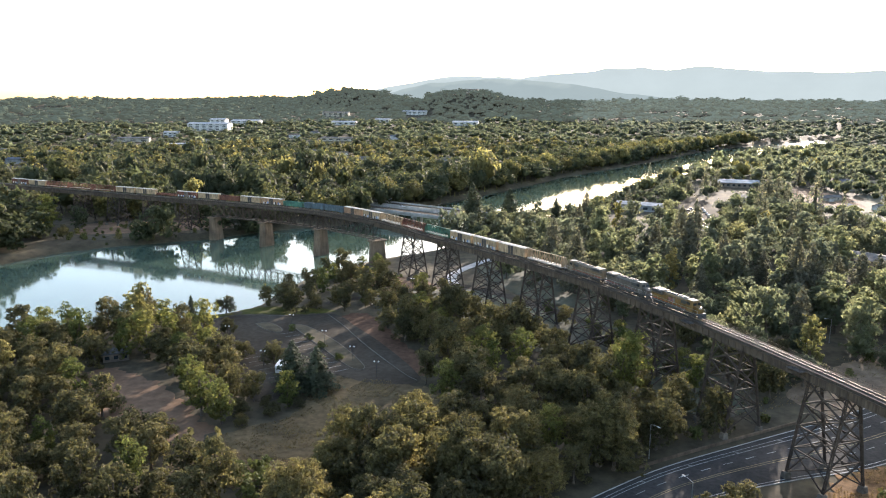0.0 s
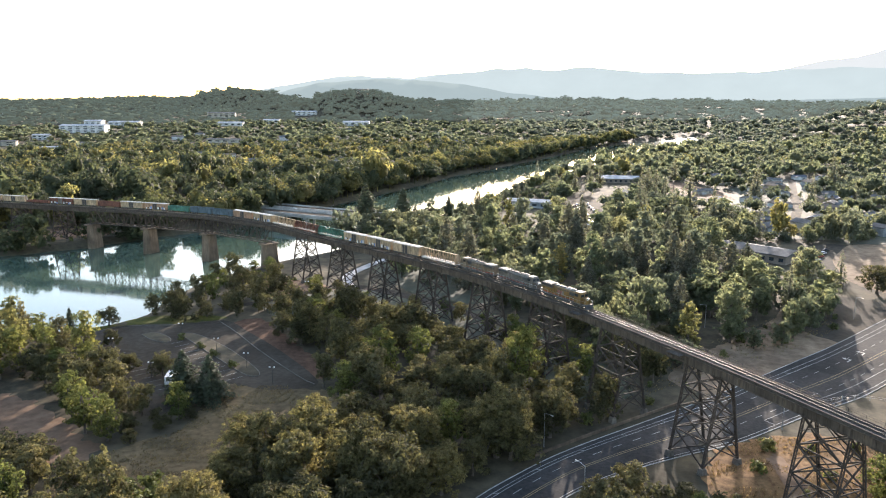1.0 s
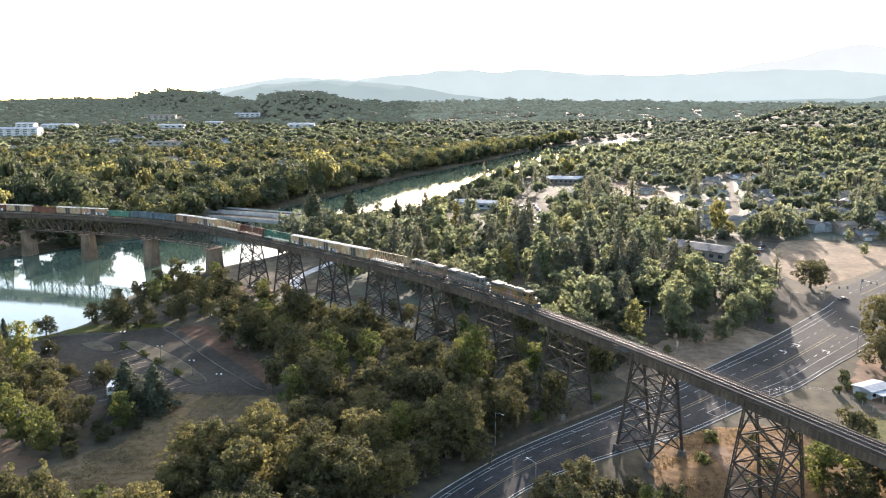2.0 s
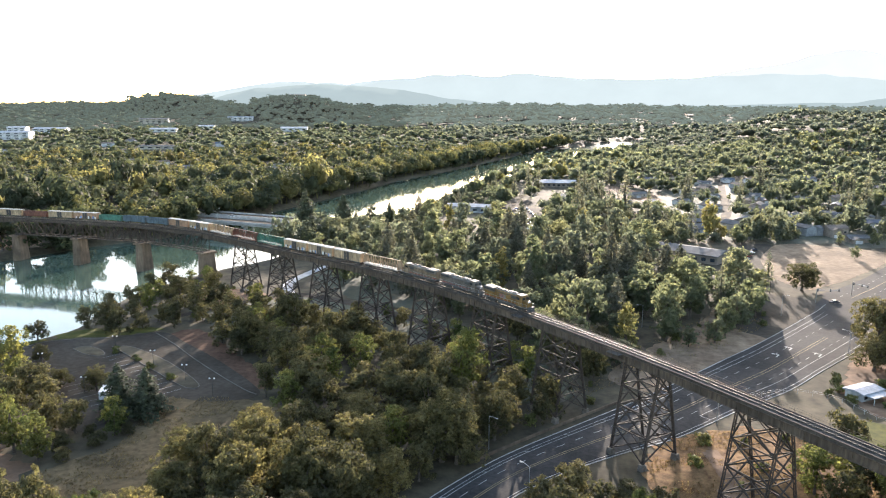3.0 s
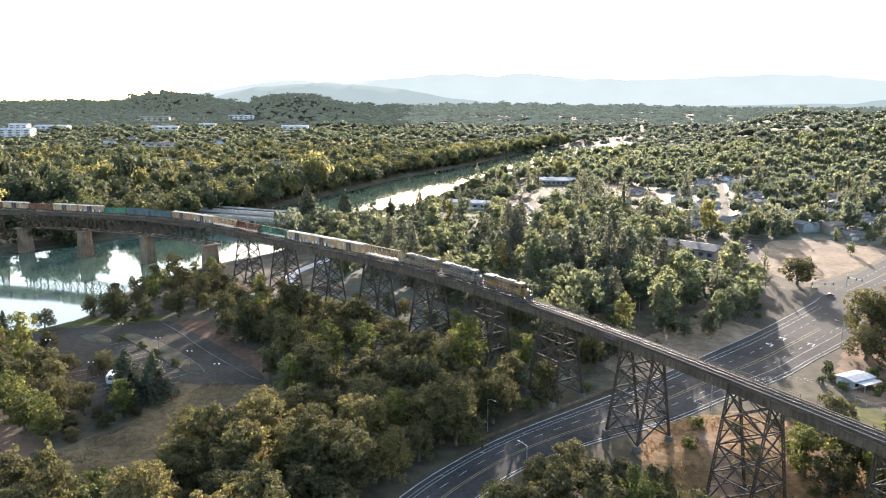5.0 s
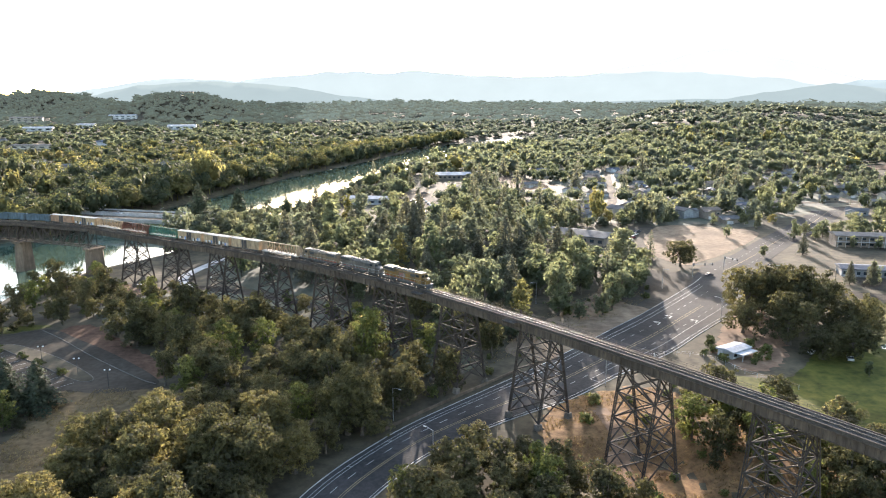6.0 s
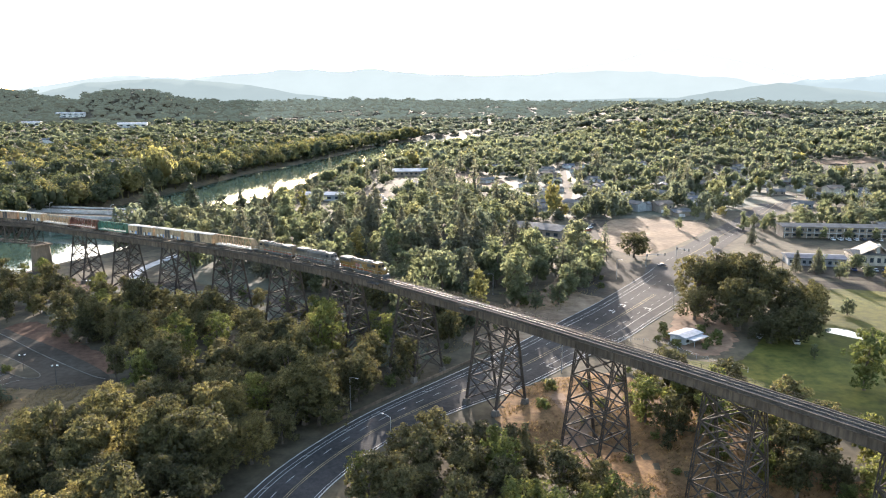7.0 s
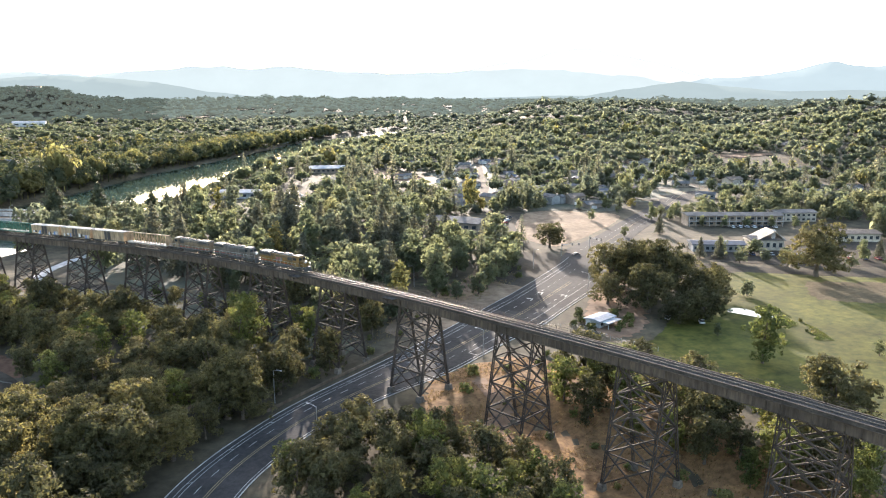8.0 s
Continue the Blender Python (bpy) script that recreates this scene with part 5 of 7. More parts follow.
def make_big_oaks(name, label, seed, leaf):
    cr, tr = [], []
    for i in range(3):
        v, f, C, R = lobed_crown(seed + i, 20.0, 1.6, 17.0, 44, 8000, 0.30, core=0.6, quads=False, lobe_r=(0.07, 0.17))
        cr.append((v, f))
        tr.append(trunk_bm(seed + i, 7.5, 0.75, [tuple(c) for c in C[:9]], 0.6))
    return Kind(name, label, "tree", cr, tr, leaf, M_BARK)


BIGOAK = make_big_oaks("spreading_oak_tree", "massive dark evergreen oak with a broad ragged crown", 300, M_OAK)
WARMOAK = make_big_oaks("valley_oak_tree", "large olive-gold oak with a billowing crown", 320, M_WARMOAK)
# These oaks take the far leaf colour, already lightened for haze.
OAK2 = make_oaks(1150, 0.49, 4, False, 31, "live_oak_tree", M_FAR, "rounded grey-green oak with a dense crown")
BROAD = make_tall(2700, 0.28, 5, True, 51, "broadleaf_tree", M_NEARBROAD, "leafy yellow-green broadleaf tree with an upright crown")
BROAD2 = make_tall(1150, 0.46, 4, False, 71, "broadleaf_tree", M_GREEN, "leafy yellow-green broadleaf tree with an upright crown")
GOLD = make_tall(1900, 0.34, 2, True, 91, "cottonwood_tree", M_YELLOW, "yellowing cottonwood tree with a loose airy crown", core=0.35, w=7.0, h=16.0)
CONIF = make_conifers(2300, 0.46, 4, 111, False, M_NEEDLE)
REDWOOD = make_conifers(2600, 0.5, 2, 151, False, M_DARKNEEDLE)
WILLOW = make_tall(1150, 0.46, 3, False, 81, "willow_tree", M_BLUEGREEN, "grey-green leafy tree with a soft rounded crown")
SHRUB = Kind("shrub", "low rounded olive-green shrub on dry ground", "shrub",
             [lobed_crown(131 + i, 3.6, -0.2, 2.6, 6, 420, 0.24, lobe_r=(0.2, 0.36), quads=False)[:2] for i in range(3)], [trunk_bm(131 + i, 1.2, 0.1) for i in range(3)], M_BUSH, M_BARK)

BUSY = []          # (x, y, r) of what stands already


def free(x, y, r):
    return all((x - a) ** 2 + (y - b) ** 2 > (r + c) ** 2 for a, b, c in BUSY)


def line_clear(x, y):
    return np.hypot(LINE[:, 0] - x, LINE[:, 1] - y).min()


def road_clear(x, y):
    return min(edge_distance(ROAD_FAR, [x], [y], False)[0], edge_distance(ROAD_NEAR, [x], [y], False)[0]) if not inside(ROAD_FAR + ROAD_NEAR[::-1], [x], [y])[0] else 0.0


def scatter(poly, spacing, seed, tries=6000, margin=0.0):
    """Points spread over a polygon, none nearer together than spacing."""
    rng = np.random.default_rng(seed)
    p = np.array(poly)
    lo, hi = p.min(0), p.max(0)
    q = rng.uniform(lo, hi, (tries, 2))
    q = q[inside(poly, q[:, 0], q[:, 1])]
    out, cell = [], {}
    for x, y in q:
        k = (int(x // spacing), int(y // spacing))
        near = [c for i in (-1, 0, 1) for j in (-1, 0, 1) for c in cell.get((k[0] + i, k[1] + j), ())]
        if all((x - a) ** 2 + (y - b) ** 2 > spacing ** 2 for a, b in near):
            cell.setdefault(k, []).append((x, y))
            out.append((x, y))
    return out


CLEARINGS = [[(0, 490), (46, 490), (58, 604), (8, 606)], [(43, 436), (66, 436), (98, 664), (64, 664)], [(120, 352), (152, 362), (160, 440), (124, 432)], [(150, 596), (188, 596), (224, 662), (208, 735), (166, 728)], [(84, 610), (112, 610), (156, 745), (108, 745)],
             [(546, 640), (596, 606), (640, 640), (600, 680), (562, 690)], [(186, 472), (200, 474), (238, 560), (254, 610), (240, 612), (216, 560)], [(232, 436), (270, 424), (284, 470), (252, 486)]]
KEEP_OPEN = CLEARINGS + [LOT, LITTER, [(38, 454), (60, 450), (90, 640), (66, 640)], [(6, 552), (44, 540), (48, 600), (10, 612)], [(-88, 203), (-66, 203), (-50, 196), (-54, 176), (-66, 150), (-86, 134), (-104, 140), (-100, 160), (-88, 172)], [(-160, 196), (-140, 188), (-118, 172), (-104, 158), (-112, 150), (-130, 156), (-150, 170), (-168, 186)]]


def plant_wood(poly, spacing, seed, mix, size, group, keep_line=6.0, tall=(0.9, 1.35)):
    rng = np.random.default_rng(seed)
    n = 0
    for x, y in scatter(poly, spacing, seed):
        if any(inside(o, [x], [y])[0] for o in KEEP_OPEN) or inside(RIVER, [x], [y])[0] or edge_distance(RIVER, [x], [y])[0] < 3:
            continue
        if y > 470 and edge_distance(NEAR_BANK, [x], [y], False)[0] < 22:
            continue
        if line_clear(x, y) < keep_line or road_clear(x, y) < 5 or not free(x, y, 1.5):
            continue
        kinds, weights = zip(*mix)
        k = kinds[rng.choice(len(kinds), p=np.array(weights) / sum(weights))]
        big = {"spreading_oak_tree": 0.70, "valley_oak_tree": 0.70, "conifer_tree": 0.95}.get(k.name, 1.0)
        k.plant(x, y, big * (size[0] + (size[1] - size[0]) * rng.uniform() ** 1.4), rng, group=group, tall=rng.uniform(0.9, 1.15) if k is CONIF else rng.uniform(*tall))
        BUSY.append((x, y, 1.5))
        n += 1
    return n


# ---- single trees that stand out ----
RNG = np.random.default_rng(77)


def lone(kind, x, y, scale, label, tall=1.0, r=2.0, shape=None):
    kind.plant(x, y, scale, RNG, label, tall=tall, shape=shape)
    BUSY.append((x, y, r))


for x, y, sc, ta in ((150, 238, 1.15, 1.1), (161, 216, 1.25, 1.15), (146, 205, 1.1, 1.0), (168, 202, 1.1, 0.95), (175, 228, 1.1, 0.9), (156, 188, 0.9, 0.85), (138, 220, 0.8, 0.9), (183, 214, 0.85, 0.85), (162, 248, 0.8, 0.9), (148, 190, 0.8, 0.8), (158, 228, 1.1, 1.2), (168, 240, 1.0, 1.1)):
    lone(BIGOAK, x, y, sc, "massive dark evergreen oak in a dense clump", ta, r=3)
for x, y, sc in ((117, 203, 0.9), (119, 209, 1.1), (127, 193, 1.0), (131, 205, 1.2), (116, 196, 0.8), (133, 198, 1.3), (122, 214, 0.9)):
    lone(SHRUB, x, y, sc, "leafy garden shrub beside the cottage", r=1)
lone(BIGOAK, 248, 228, 1.6, "wide spreading oak standing alone on the golf course", 0.92)
for x, y in ((284, 350), (296, 345), (309, 340), (322, 334), (336, 330)):
    lone(BROAD2, x, y, 0.55, "round leafy tree in front of the motel")
lone(BROAD, 147, 149, 1.3, "two-headed leafy tree on the golf lawn")
lone(BIGOAK, 128, 106, 1.2, "dense round olive-green tree behind the trestle", 0.92)
lone(OAK, 112, 160, 0.95, "low spreading oak beside the trestle", 0.7)
lone(BROAD, 5, 124, 0.75, "bright yellow-green young tree beside the road bend")
lone(BROAD2, 185, 142, 0.38, "young staked tree on the golf lawn")
lone(BROAD2, 151.5, 174, 0.36, "small dark round tree on the lawn")
lone(OAK2, 196.5, 212, 0.55, "small round tree by the golf pond")
lone(BIGOAK, 167.5, 325, 0.92, "open-branched oak at the edge of the dry field", 0.9)
for x, y, sc, kd in ((214, 450, 0.7, BROAD2), (231, 458, 0.6, OAK2), (250, 441, 0.55, BROAD2), (268, 434, 0.7, BROAD2), (206, 466, 0.75, OAK2), (236, 486, 0.7, BROAD2), (282, 462, 0.7, OAK2), (256, 492, 0.6, BROAD2), (196, 452, 0.8, BROAD2), (188, 440, 0.7, OAK2)):
    lone(kd, x, y, sc, "leafy garden tree among the houses")
lone(BROAD2, 234, 396, 0.55, "small leafy tree in the dry field")
lone(OAK2, 222, 339, 0.5, "small reddish-brown tree by the avenue")
for x, y, sc in ((225, 277, 0.55), (233, 273, 0.6), (246, 340, 0.6), (306, 246, 0.55)):
    lone(CONIF, x, y, sc, "small dark cypress beside the street")
lone(REDWOOD, -86.5, 471, 2.1, "tall dense dark redwood by the road bridge", 0.84, r=4)
lone(REDWOOD, -64, 489, 1.6, "tall pointed conifer by the road bridge", 0.84, r=3)
for x, y, sc, ta in ((76, 322, 1.55, 0.95), (84, 328, 1.45, 0.9), (57, 338, 1.2, 1.0), (104, 330, 1.4, 0.85), (113, 336, 1.3, 0.8), (-4, 424, 1.3, 1.0), (8, 420, 1.1, 0.95), (97, 338, 1.1, 0.9)):
    lone(CONIF, x, y, sc, "tall grey-green conifer standing out of the wood", ta, r=4)
lone(REDWOOD, -33.5, 500, 1.0, "tall pointed conifer above the wood", r=3)
for x, y, sc in ((-152.5, 259, 0.85), (-139, 235, 0.72), (-121.5, 212, 0.74), (-109.5, 209.5, 0.86)):
    lone(BIGOAK, x, y, sc * 0.56, "round dark clipped tree in the car park", 0.95)
lone(REDWOOD, -95, 191.5, 1.15, "bushy blue-green cedar at the car park edge", 0.66)
lone(REDWOOD, -86.5, 189.5, 1.1, "bushy blue-green cedar at the car park edge", 0.66)
lone(BROAD, -91, 178, 0.78, "yellow-green tree at the car park edge")
lone(REDWOOD, -160, 246, 0.5, "small dark pointed cypress by the river", 1.1)
lone(GOLD, -164, 220, 1.2, "tall golden cottonwood with a loose airy crown", 1.15)
lone(GOLD, -172, 226, 0.95, "tall golden cottonwood with a loose airy crown", 1.1)
lone(BROAD, -150, 214, 1.1, "bright green tree beside the clearing")
lone(BROAD, -138, 202, 0.85, "bright green tree beside the clearing")
lone(BROAD, -112, 168, 1.1, "bushy green tree between clearing and car park")
lone(BROAD, -120, 176, 1.0, "bushy green tree between clearing and car park")
lone(BROAD, -104, 164, 0.9, "bushy green tree between clearing and car park")
lone(OAK, -86, 129, 0.85, "slim ivy-covered tree on the slope", 1.6)
for x, y, sc, kd in ((104, 258, 1.0, BROAD2), (112, 268, 1.15, OAK2), (121, 279, 1.1, BROAD2), (131, 291, 1.0, OAK2), (97, 250, 0.8, OAK2), (86, 246, 0.6, OAK2), (127, 284, 0.8, BROAD2), (118, 290, 1.2, OAK2)):
    lone(kd, x, y, sc, "leafy tree on the verge above the road", 1.1)
for x, y in ((-118, 245), (-108, 236), (-100, 228), (-90, 218)):
    lone(SHRUB, x, y, 0.9, "clipped low shrub on the planted island", r=1)

for x, y, sc in ((-97, 177, 0.42), (-93, 172, 0.5), (-101, 170, 0.5), (-98, 164, 0.45), (-88, 178, 0.4), (-104, 174, 0.4)):
    lone(OAK, x, y, sc, "dense dark thicket at the car park edge", 0.7)
for x, y, sc in ((-82, 141, 1.7), (-79, 138, 1.5), (-85, 137, 1.6), (-76, 134, 1.4), (-81, 133, 1.8), (-73, 130, 1.5), (-88, 141, 1.3)):
    lone(SHRUB, x, y, sc, "bright green vine-covered bush on the slope", r=1)
# ---- planting of the woods ----
WOOD_CENTRE = [(-64, 204), (-50, 194), (-50, 172), (-62, 146), (-66, 106), (-40, 84), (-24, 96), (-16, 124), (-8, 146), (4, 164), (14, 176), (12, 200), (-8, 226), (-34, 252), (-60, 270), (-72, 256), (-76, 236)]
WOOD_LEFT = [(-232, 150), (-150, 84), (-80, 92), (-90, 132), (-110, 150), (-150, 168), (-170, 190), (-150, 204), (-124, 186), (-100, 176), (-112, 196), (-146, 224), (-168, 242), (-190, 230), (-208, 212), (-234, 182)]
WOOD_BANK = [(-143, 273), (-124, 265), (-106, 273), (-92, 262), (-72, 240), (-64, 276), (-90, 296), (-112, 336), (-120, 346), (-134, 342), (-143, 320)]
WOOD_RIGHT = [(-92, 430), (-62, 390), (-48, 340), (-2, 312), (20, 262), (52, 226), (66, 230), (84, 252), (104, 280), (132, 318), (148, 342), (140, 400), (118, 436), (64, 452), (40, 500), (-20, 540), (-80, 530), (-100, 500)]
WOOD_ROAD = [(12, 136), (22, 142), (36, 136), (46, 124), (54, 108), (52, 88), (20, 84), (4, 100), (4, 116)]
WOOD_UNDER = [(76, 150), (88, 156), (98, 148), (110, 128), (116, 108), (120, 88), (104, 76), (96, 92), (88, 112), (80, 132)]
SOUTH_OAKS = [(-64, 160), (-50, 168), (-20, 170), (4, 164), (-8, 146), (-16, 124), (-24, 96), (-40, 84), (-66, 106)]
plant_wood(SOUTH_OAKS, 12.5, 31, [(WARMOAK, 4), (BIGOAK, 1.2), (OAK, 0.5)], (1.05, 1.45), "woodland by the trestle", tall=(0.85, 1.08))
plant_wood(WOOD_CENTRE, 8.4, 1, [(OAK, 6), (BROAD, 1.0), (BIGOAK, 0.5)], (0.75, 1.4), "woodland by the trestle", tall=(0.7, 1.3))
plant_wood(WOOD_LEFT, 8.0, 2, [(OAK, 4), (BROAD, 0.9), (GOLD, 0.08)], (0.75, 1.2), "woodland by the river", tall=(0.85, 1.2))
plant_wood(WOOD_BANK, 9.2, 3, [(OAK, 4), (BROAD, 1)], (0.6, 1.05), "trees on the river bank", tall=(0.85, 1.15))
plant_wood(WOOD_RIGHT, 13.3, 4, [(OAK2, 2), (BROAD2, 3.4), (WILLOW, 2.6), (CONIF, 0.8), (GOLD, 0.2)], (1.0, 1.75), "woodland behind the trestle", tall=(0.75, 1.2))
plant_wood(WOOD_ROAD, 7.2, 5, [(OAK, 4), (BROAD, 1.5)], (0.72, 1.1), "trees between road and trestle", 5, tall=(0.8, 1.1))
plant_wood(WOOD_UNDER, 6.8, 6, [(OAK, 3), (BROAD, 1)], (0.65, 1.1), "trees beneath the trestle", 5)
plant_wood([(4, 168), (14, 176), (26, 186), (34, 196), (20, 222), (0, 246), (-8, 236), (12, 200)], 9.0, 7, [(OAK, 2), (BROAD, 1)], (0.55, 0.95), "trees under the trestle by the road", 4.5)
plant_wood([(-6, 296), (6, 280), (20, 256), (34, 230), (44, 212), (58, 224), (48, 250), (30, 284), (10, 306)], 8.5, 12, [(OAK, 2), (OAK2, 2), (BROAD2, 1)], (0.7, 1.15), "trees behind the trestle towers", 5)
plant_wood([(-76, 262), (-60, 272), (-34, 254), (-8, 228), (8, 210), (24, 226), (6, 262), (-22, 280), (-48, 296), (-72, 308), (-90, 300)], 8.6, 13, [(OAK, 3), (BROAD, 1)], (0.5, 0.85), "trees among the trestle towers", 4.5, tall=(0.75, 1.05))
plant_wood([(228, 262), (262, 238), (300, 222), (310, 236), (262, 268), (240, 286)], 13, 8, [(OAK2, 2), (BROAD2, 2)], (0.5, 0.8), "trees before the motel")
plant_wood([(262, 380), (290, 372), (345, 352), (352, 372), (290, 398)], 8, 9, [(BROAD2, 3), (OAK2, 1)], (0.5, 0.8), "hedge trees behind the motel")
for i, (poly, sp) in enumerate((([(176, 470), (232, 452), (300, 462), (400, 520), (470, 600), (440, 700), (320, 760), (240, 700), (196, 590)], 25.0), ([(90, 604), (150, 600), (160, 690), (100, 690)], 17.0))):
    plant_wood(poly, sp, 14 + i, [(BROAD2, 3), (OAK2, 2), (WILLOW, 2)], (0.45, 0.85), "garden trees among the houses", tall=(0.75, 1.05))
SCRUB = [([(14, 176), (34, 190), (60, 212), (44, 232), (16, 250), (2, 226)], 10), ([(52, 170), (90, 178), (104, 140), (112, 96), (80, 90), (60, 120)], 9), ([(-66, 203), (-50, 180), (-66, 150), (-96, 140), (-90, 190)], 11), ([(-110, 290), (-60, 262), (-50, 290), (-100, 336)], 9), ([(-345, 385), (-300, 385), (-256, 430), (-262, 470), (-350, 445)], 8), ([(60, 220), (132, 276), (136, 300), (96, 276)], 14), ([(-232, 176), (-206, 206), (-188, 226), (-172, 244), (-190, 268), (-220, 272), (-234, 236)], 5.5)]
for i, (poly, sp) in enumerate(SCRUB):
    plant_wood(poly, sp, 20 + i, [(SHRUB, 1)], (0.5, 1.3), "scrub on dry ground", 2)


def tufts(name, poly, n, seed, h, material, label):
    """Dry grass as many small leaning blades, one object."""
    rng = np.random.default_rng(seed)
    p = np.array(poly)
    q = rng.uniform(p.min(0), p.max(0), (n, 2))
    q = q[inside(poly, q[:, 0], q[:, 1])]
    q = q[[noise.noise((x * 0.12, y * 0.12, seed)) > -0.15 for x, y in q]]
    k = len(q)
    z = ground_z(q[:, 0], q[:, 1])
    V = np.zeros((k, 4, 3))
    a = rng.uniform(0, 2 * math.pi, k)
    w, hh = rng.uniform(0.08, 0.2, k), h * rng.uniform(0.5, 1.2, k)
    for j, (u, v) in enumerate(((-1, 0), (1, 0), (0.55, 1), (-0.4, 0.9))):
        V[:, j, 0] = q[:, 0] + u * w * np.cos(a) + v * hh * 0.35
        V[:, j, 1] = q[:, 1] + u * w * np.sin(a) - v * hh * 0.2
        V[:, j, 2] = z + v * hh
    i = np.arange(k)[:, None] * 4
    T = np.concatenate([i + [0, 1, 2], i + [0, 2, 3]])
    tagged(new(name, tri_mesh(name, V.reshape(-1, 3), T, material)), label, "grass", kind="stuff")


M_STRAW = leaf_mat("straw", [(0.12, 0.088, 0.045), (0.165, 0.122, 0.064), (0.21, 0.158, 0.085)], 0.4, patch=0.2)
M_GOLDSTRAW = leaf_mat("golden_straw", [(0.12, 0.070, 0.032), (0.175, 0.108, 0.050), (0.235, 0.155, 0.075)], 0.45, patch=0.25)
tufts("dry_grass", [(-88, 203), (-66, 203), (-50, 196), (-54, 176), (-66, 150), (-86, 134), (-104, 140), (-100, 160), (-88, 172)], 15000, 3, 0.34, M_STRAW, "matted straw-coloured grass on the slope")
tufts("dry_grass", [(50, 168), (66, 176), (84, 176), (98, 150), (104, 118), (112, 80), (96, 70), (80, 92), (66, 110), (54, 128), (42, 150)], 26000, 4, 0.5, M_GOLDSTRAW, "long golden dry grass under the trestle")
tufts("dry_grass", [(20, 186), (60, 218), (100, 246), (130, 274), (120, 296), (70, 250), (20, 230)], 8000, 5, 0.5, M_STRAW, "sparse dry grass on the verge")


lone(GOLD, -304, 659, 1.5, "large golden autumn tree across the river", 0.8)
lone(BROAD, -350, 520, 1.35, "broad pale green willow behind the railway", 0.95, r=8)
lone(BROAD, -366, 420, 1.75, "broad sunlit green tree on the far bank", 0.95, r=6)
lone(BROAD, -350, 398, 1.4, "broad sunlit green tree on the far bank", 0.95, r=6)
lone(OAK, -330, 388, 0.8, "low dark tree on the far bank")


M_REED = leaf_mat("reeds", [(0.07, 0.085, 0.025), (0.11, 0.11, 0.035), (0.15, 0.10, 0.045)], 0.4, patch=0.15)
tufts("reeds", [(184, 194), (188, 186), (190, 178), (189, 170), (184, 158), (179, 160), (180, 170), (184, 180), (183, 188)], 2600, 6, 0.5, M_REED, "green and rusty reeds along the golf pond")


# ---- houses ----
def gable(bm, L, W, z0, z1, over=0.5, thick=0.22):
    """A pitched roof with eaves, ridge along x."""
    o = W / 2 + over
    prism_bm(bm, [(-o, z0 - 0.1), (0, z1), (o, z0 - 0.1), (o, z0 - 0.1 + thick), (0, z1 + thick), (-o, z0 - 0.1 + thick)], L + 2 * over, "x")


def house(x, y, rz, L, W, h, wall, roof, label, rng, garage=True, pitch=0.38):
    t = thing("house", pose(x, y, gz(x, y), 0, 0, rz), label, "house", "houses of the suburb")
    bm = bmesh.new()
    prism_bm(bm, [(-W / 2, -0.5), (W / 2, -0.5), (W / 2, h), (0, h + W / 2 * pitch), (-W / 2, h)], L, "x")
    part("wall", bm, wall, t)
    bm = bmesh.new()
    gable(bm, L, W, h, h + W / 2 * pitch + 0.05)
    r = part("roof", bm, roof, t)
    for sx in (-0.32, 0.02, 0.34) if y < 560 else (-0.28, 0.3):
        w = block("window", t, (L * sx, -W / 2 - 0.01, h * 0.56), (1.5, 0.08, 1.1), M_GLASS)
    if garage:
        bm = bmesh.new()
        prism_bm(bm, [(-3.2, -0.5), (3.2, -0.5), (3.2, h * 0.95), (0, h * 0.95 + 1.2), (-3.2, h * 0.95)], 5.0, "y")
        part("garage", bm, wall, t, m=pose(-L * 0.28, -W / 2 - 2.4, 0))
        bm = bmesh.new()
        prism_bm(bm, [(-3.7, h * 0.9), (0, h * 0.95 + 1.2), (3.7, h * 0.9), (3.7, h * 0.9 + 0.2), (0, h * 0.95 + 1.42), (-3.7, h * 0.9 + 0.2)], 5.6, "y")
        part("garage_roof", bm, roof, t, m=pose(-L * 0.28, -W / 2 - 2.4, 0))
        block("garage_door", t, (-L * 0.28, -W / 2 - 4.93, 1.1), (4.4, 0.08, 2.1), M_WHITE)
    BUSY.append((x, y, max(L, W) * 0.6))
    for back, rad in ((11, 6.8), (23, 6.1)):
        BUSY.append((x - 0.42 * back, y - 0.9 * back, rad))
    return t


HR = np.random.default_rng(5)
WALLS = [(M_CREAM, "cream stucco"), (M_TAN, "tan stucco"), (M_GREYW, "grey-sided"), (M_WHITE, "white-painted")]
ROOFS = [(M_ROOFG, "grey shingle"), (M_ROOFB, "brown shingle"), (M_ROOFG, "grey shingle"), (M_ROOFBL, "blue-grey metal")]
SPOTS = [(296, 666), (272, 543), (303, 549), (263, 470), (266, 448), (245, 474), (259, 577), (400, 671), (428, 481), (455, 471), (375, 462), (527, 461), (671, 660), (720, 735), (316, 536), (301, 483), (204, 491), (227, 598), (247, 697), (232, 766), (192, 683), (336, 600), (350, 540), (390, 560)]
STREETS = [[(190, 474), (209, 522), (240, 590), (279, 697), (326, 819)], [(130, 520), (190, 540), (300, 528), (420, 520), (560, 480)], [(150, 600), (250, 616), (350, 622), (480, 610), (620, 560)], [(420, 520), (438, 620), (470, 740)], [(230, 800), (330, 790), (450, 750), (560, 700)], [(400, 440), (500, 425), (620, 400)]]
STREET_LINES = []
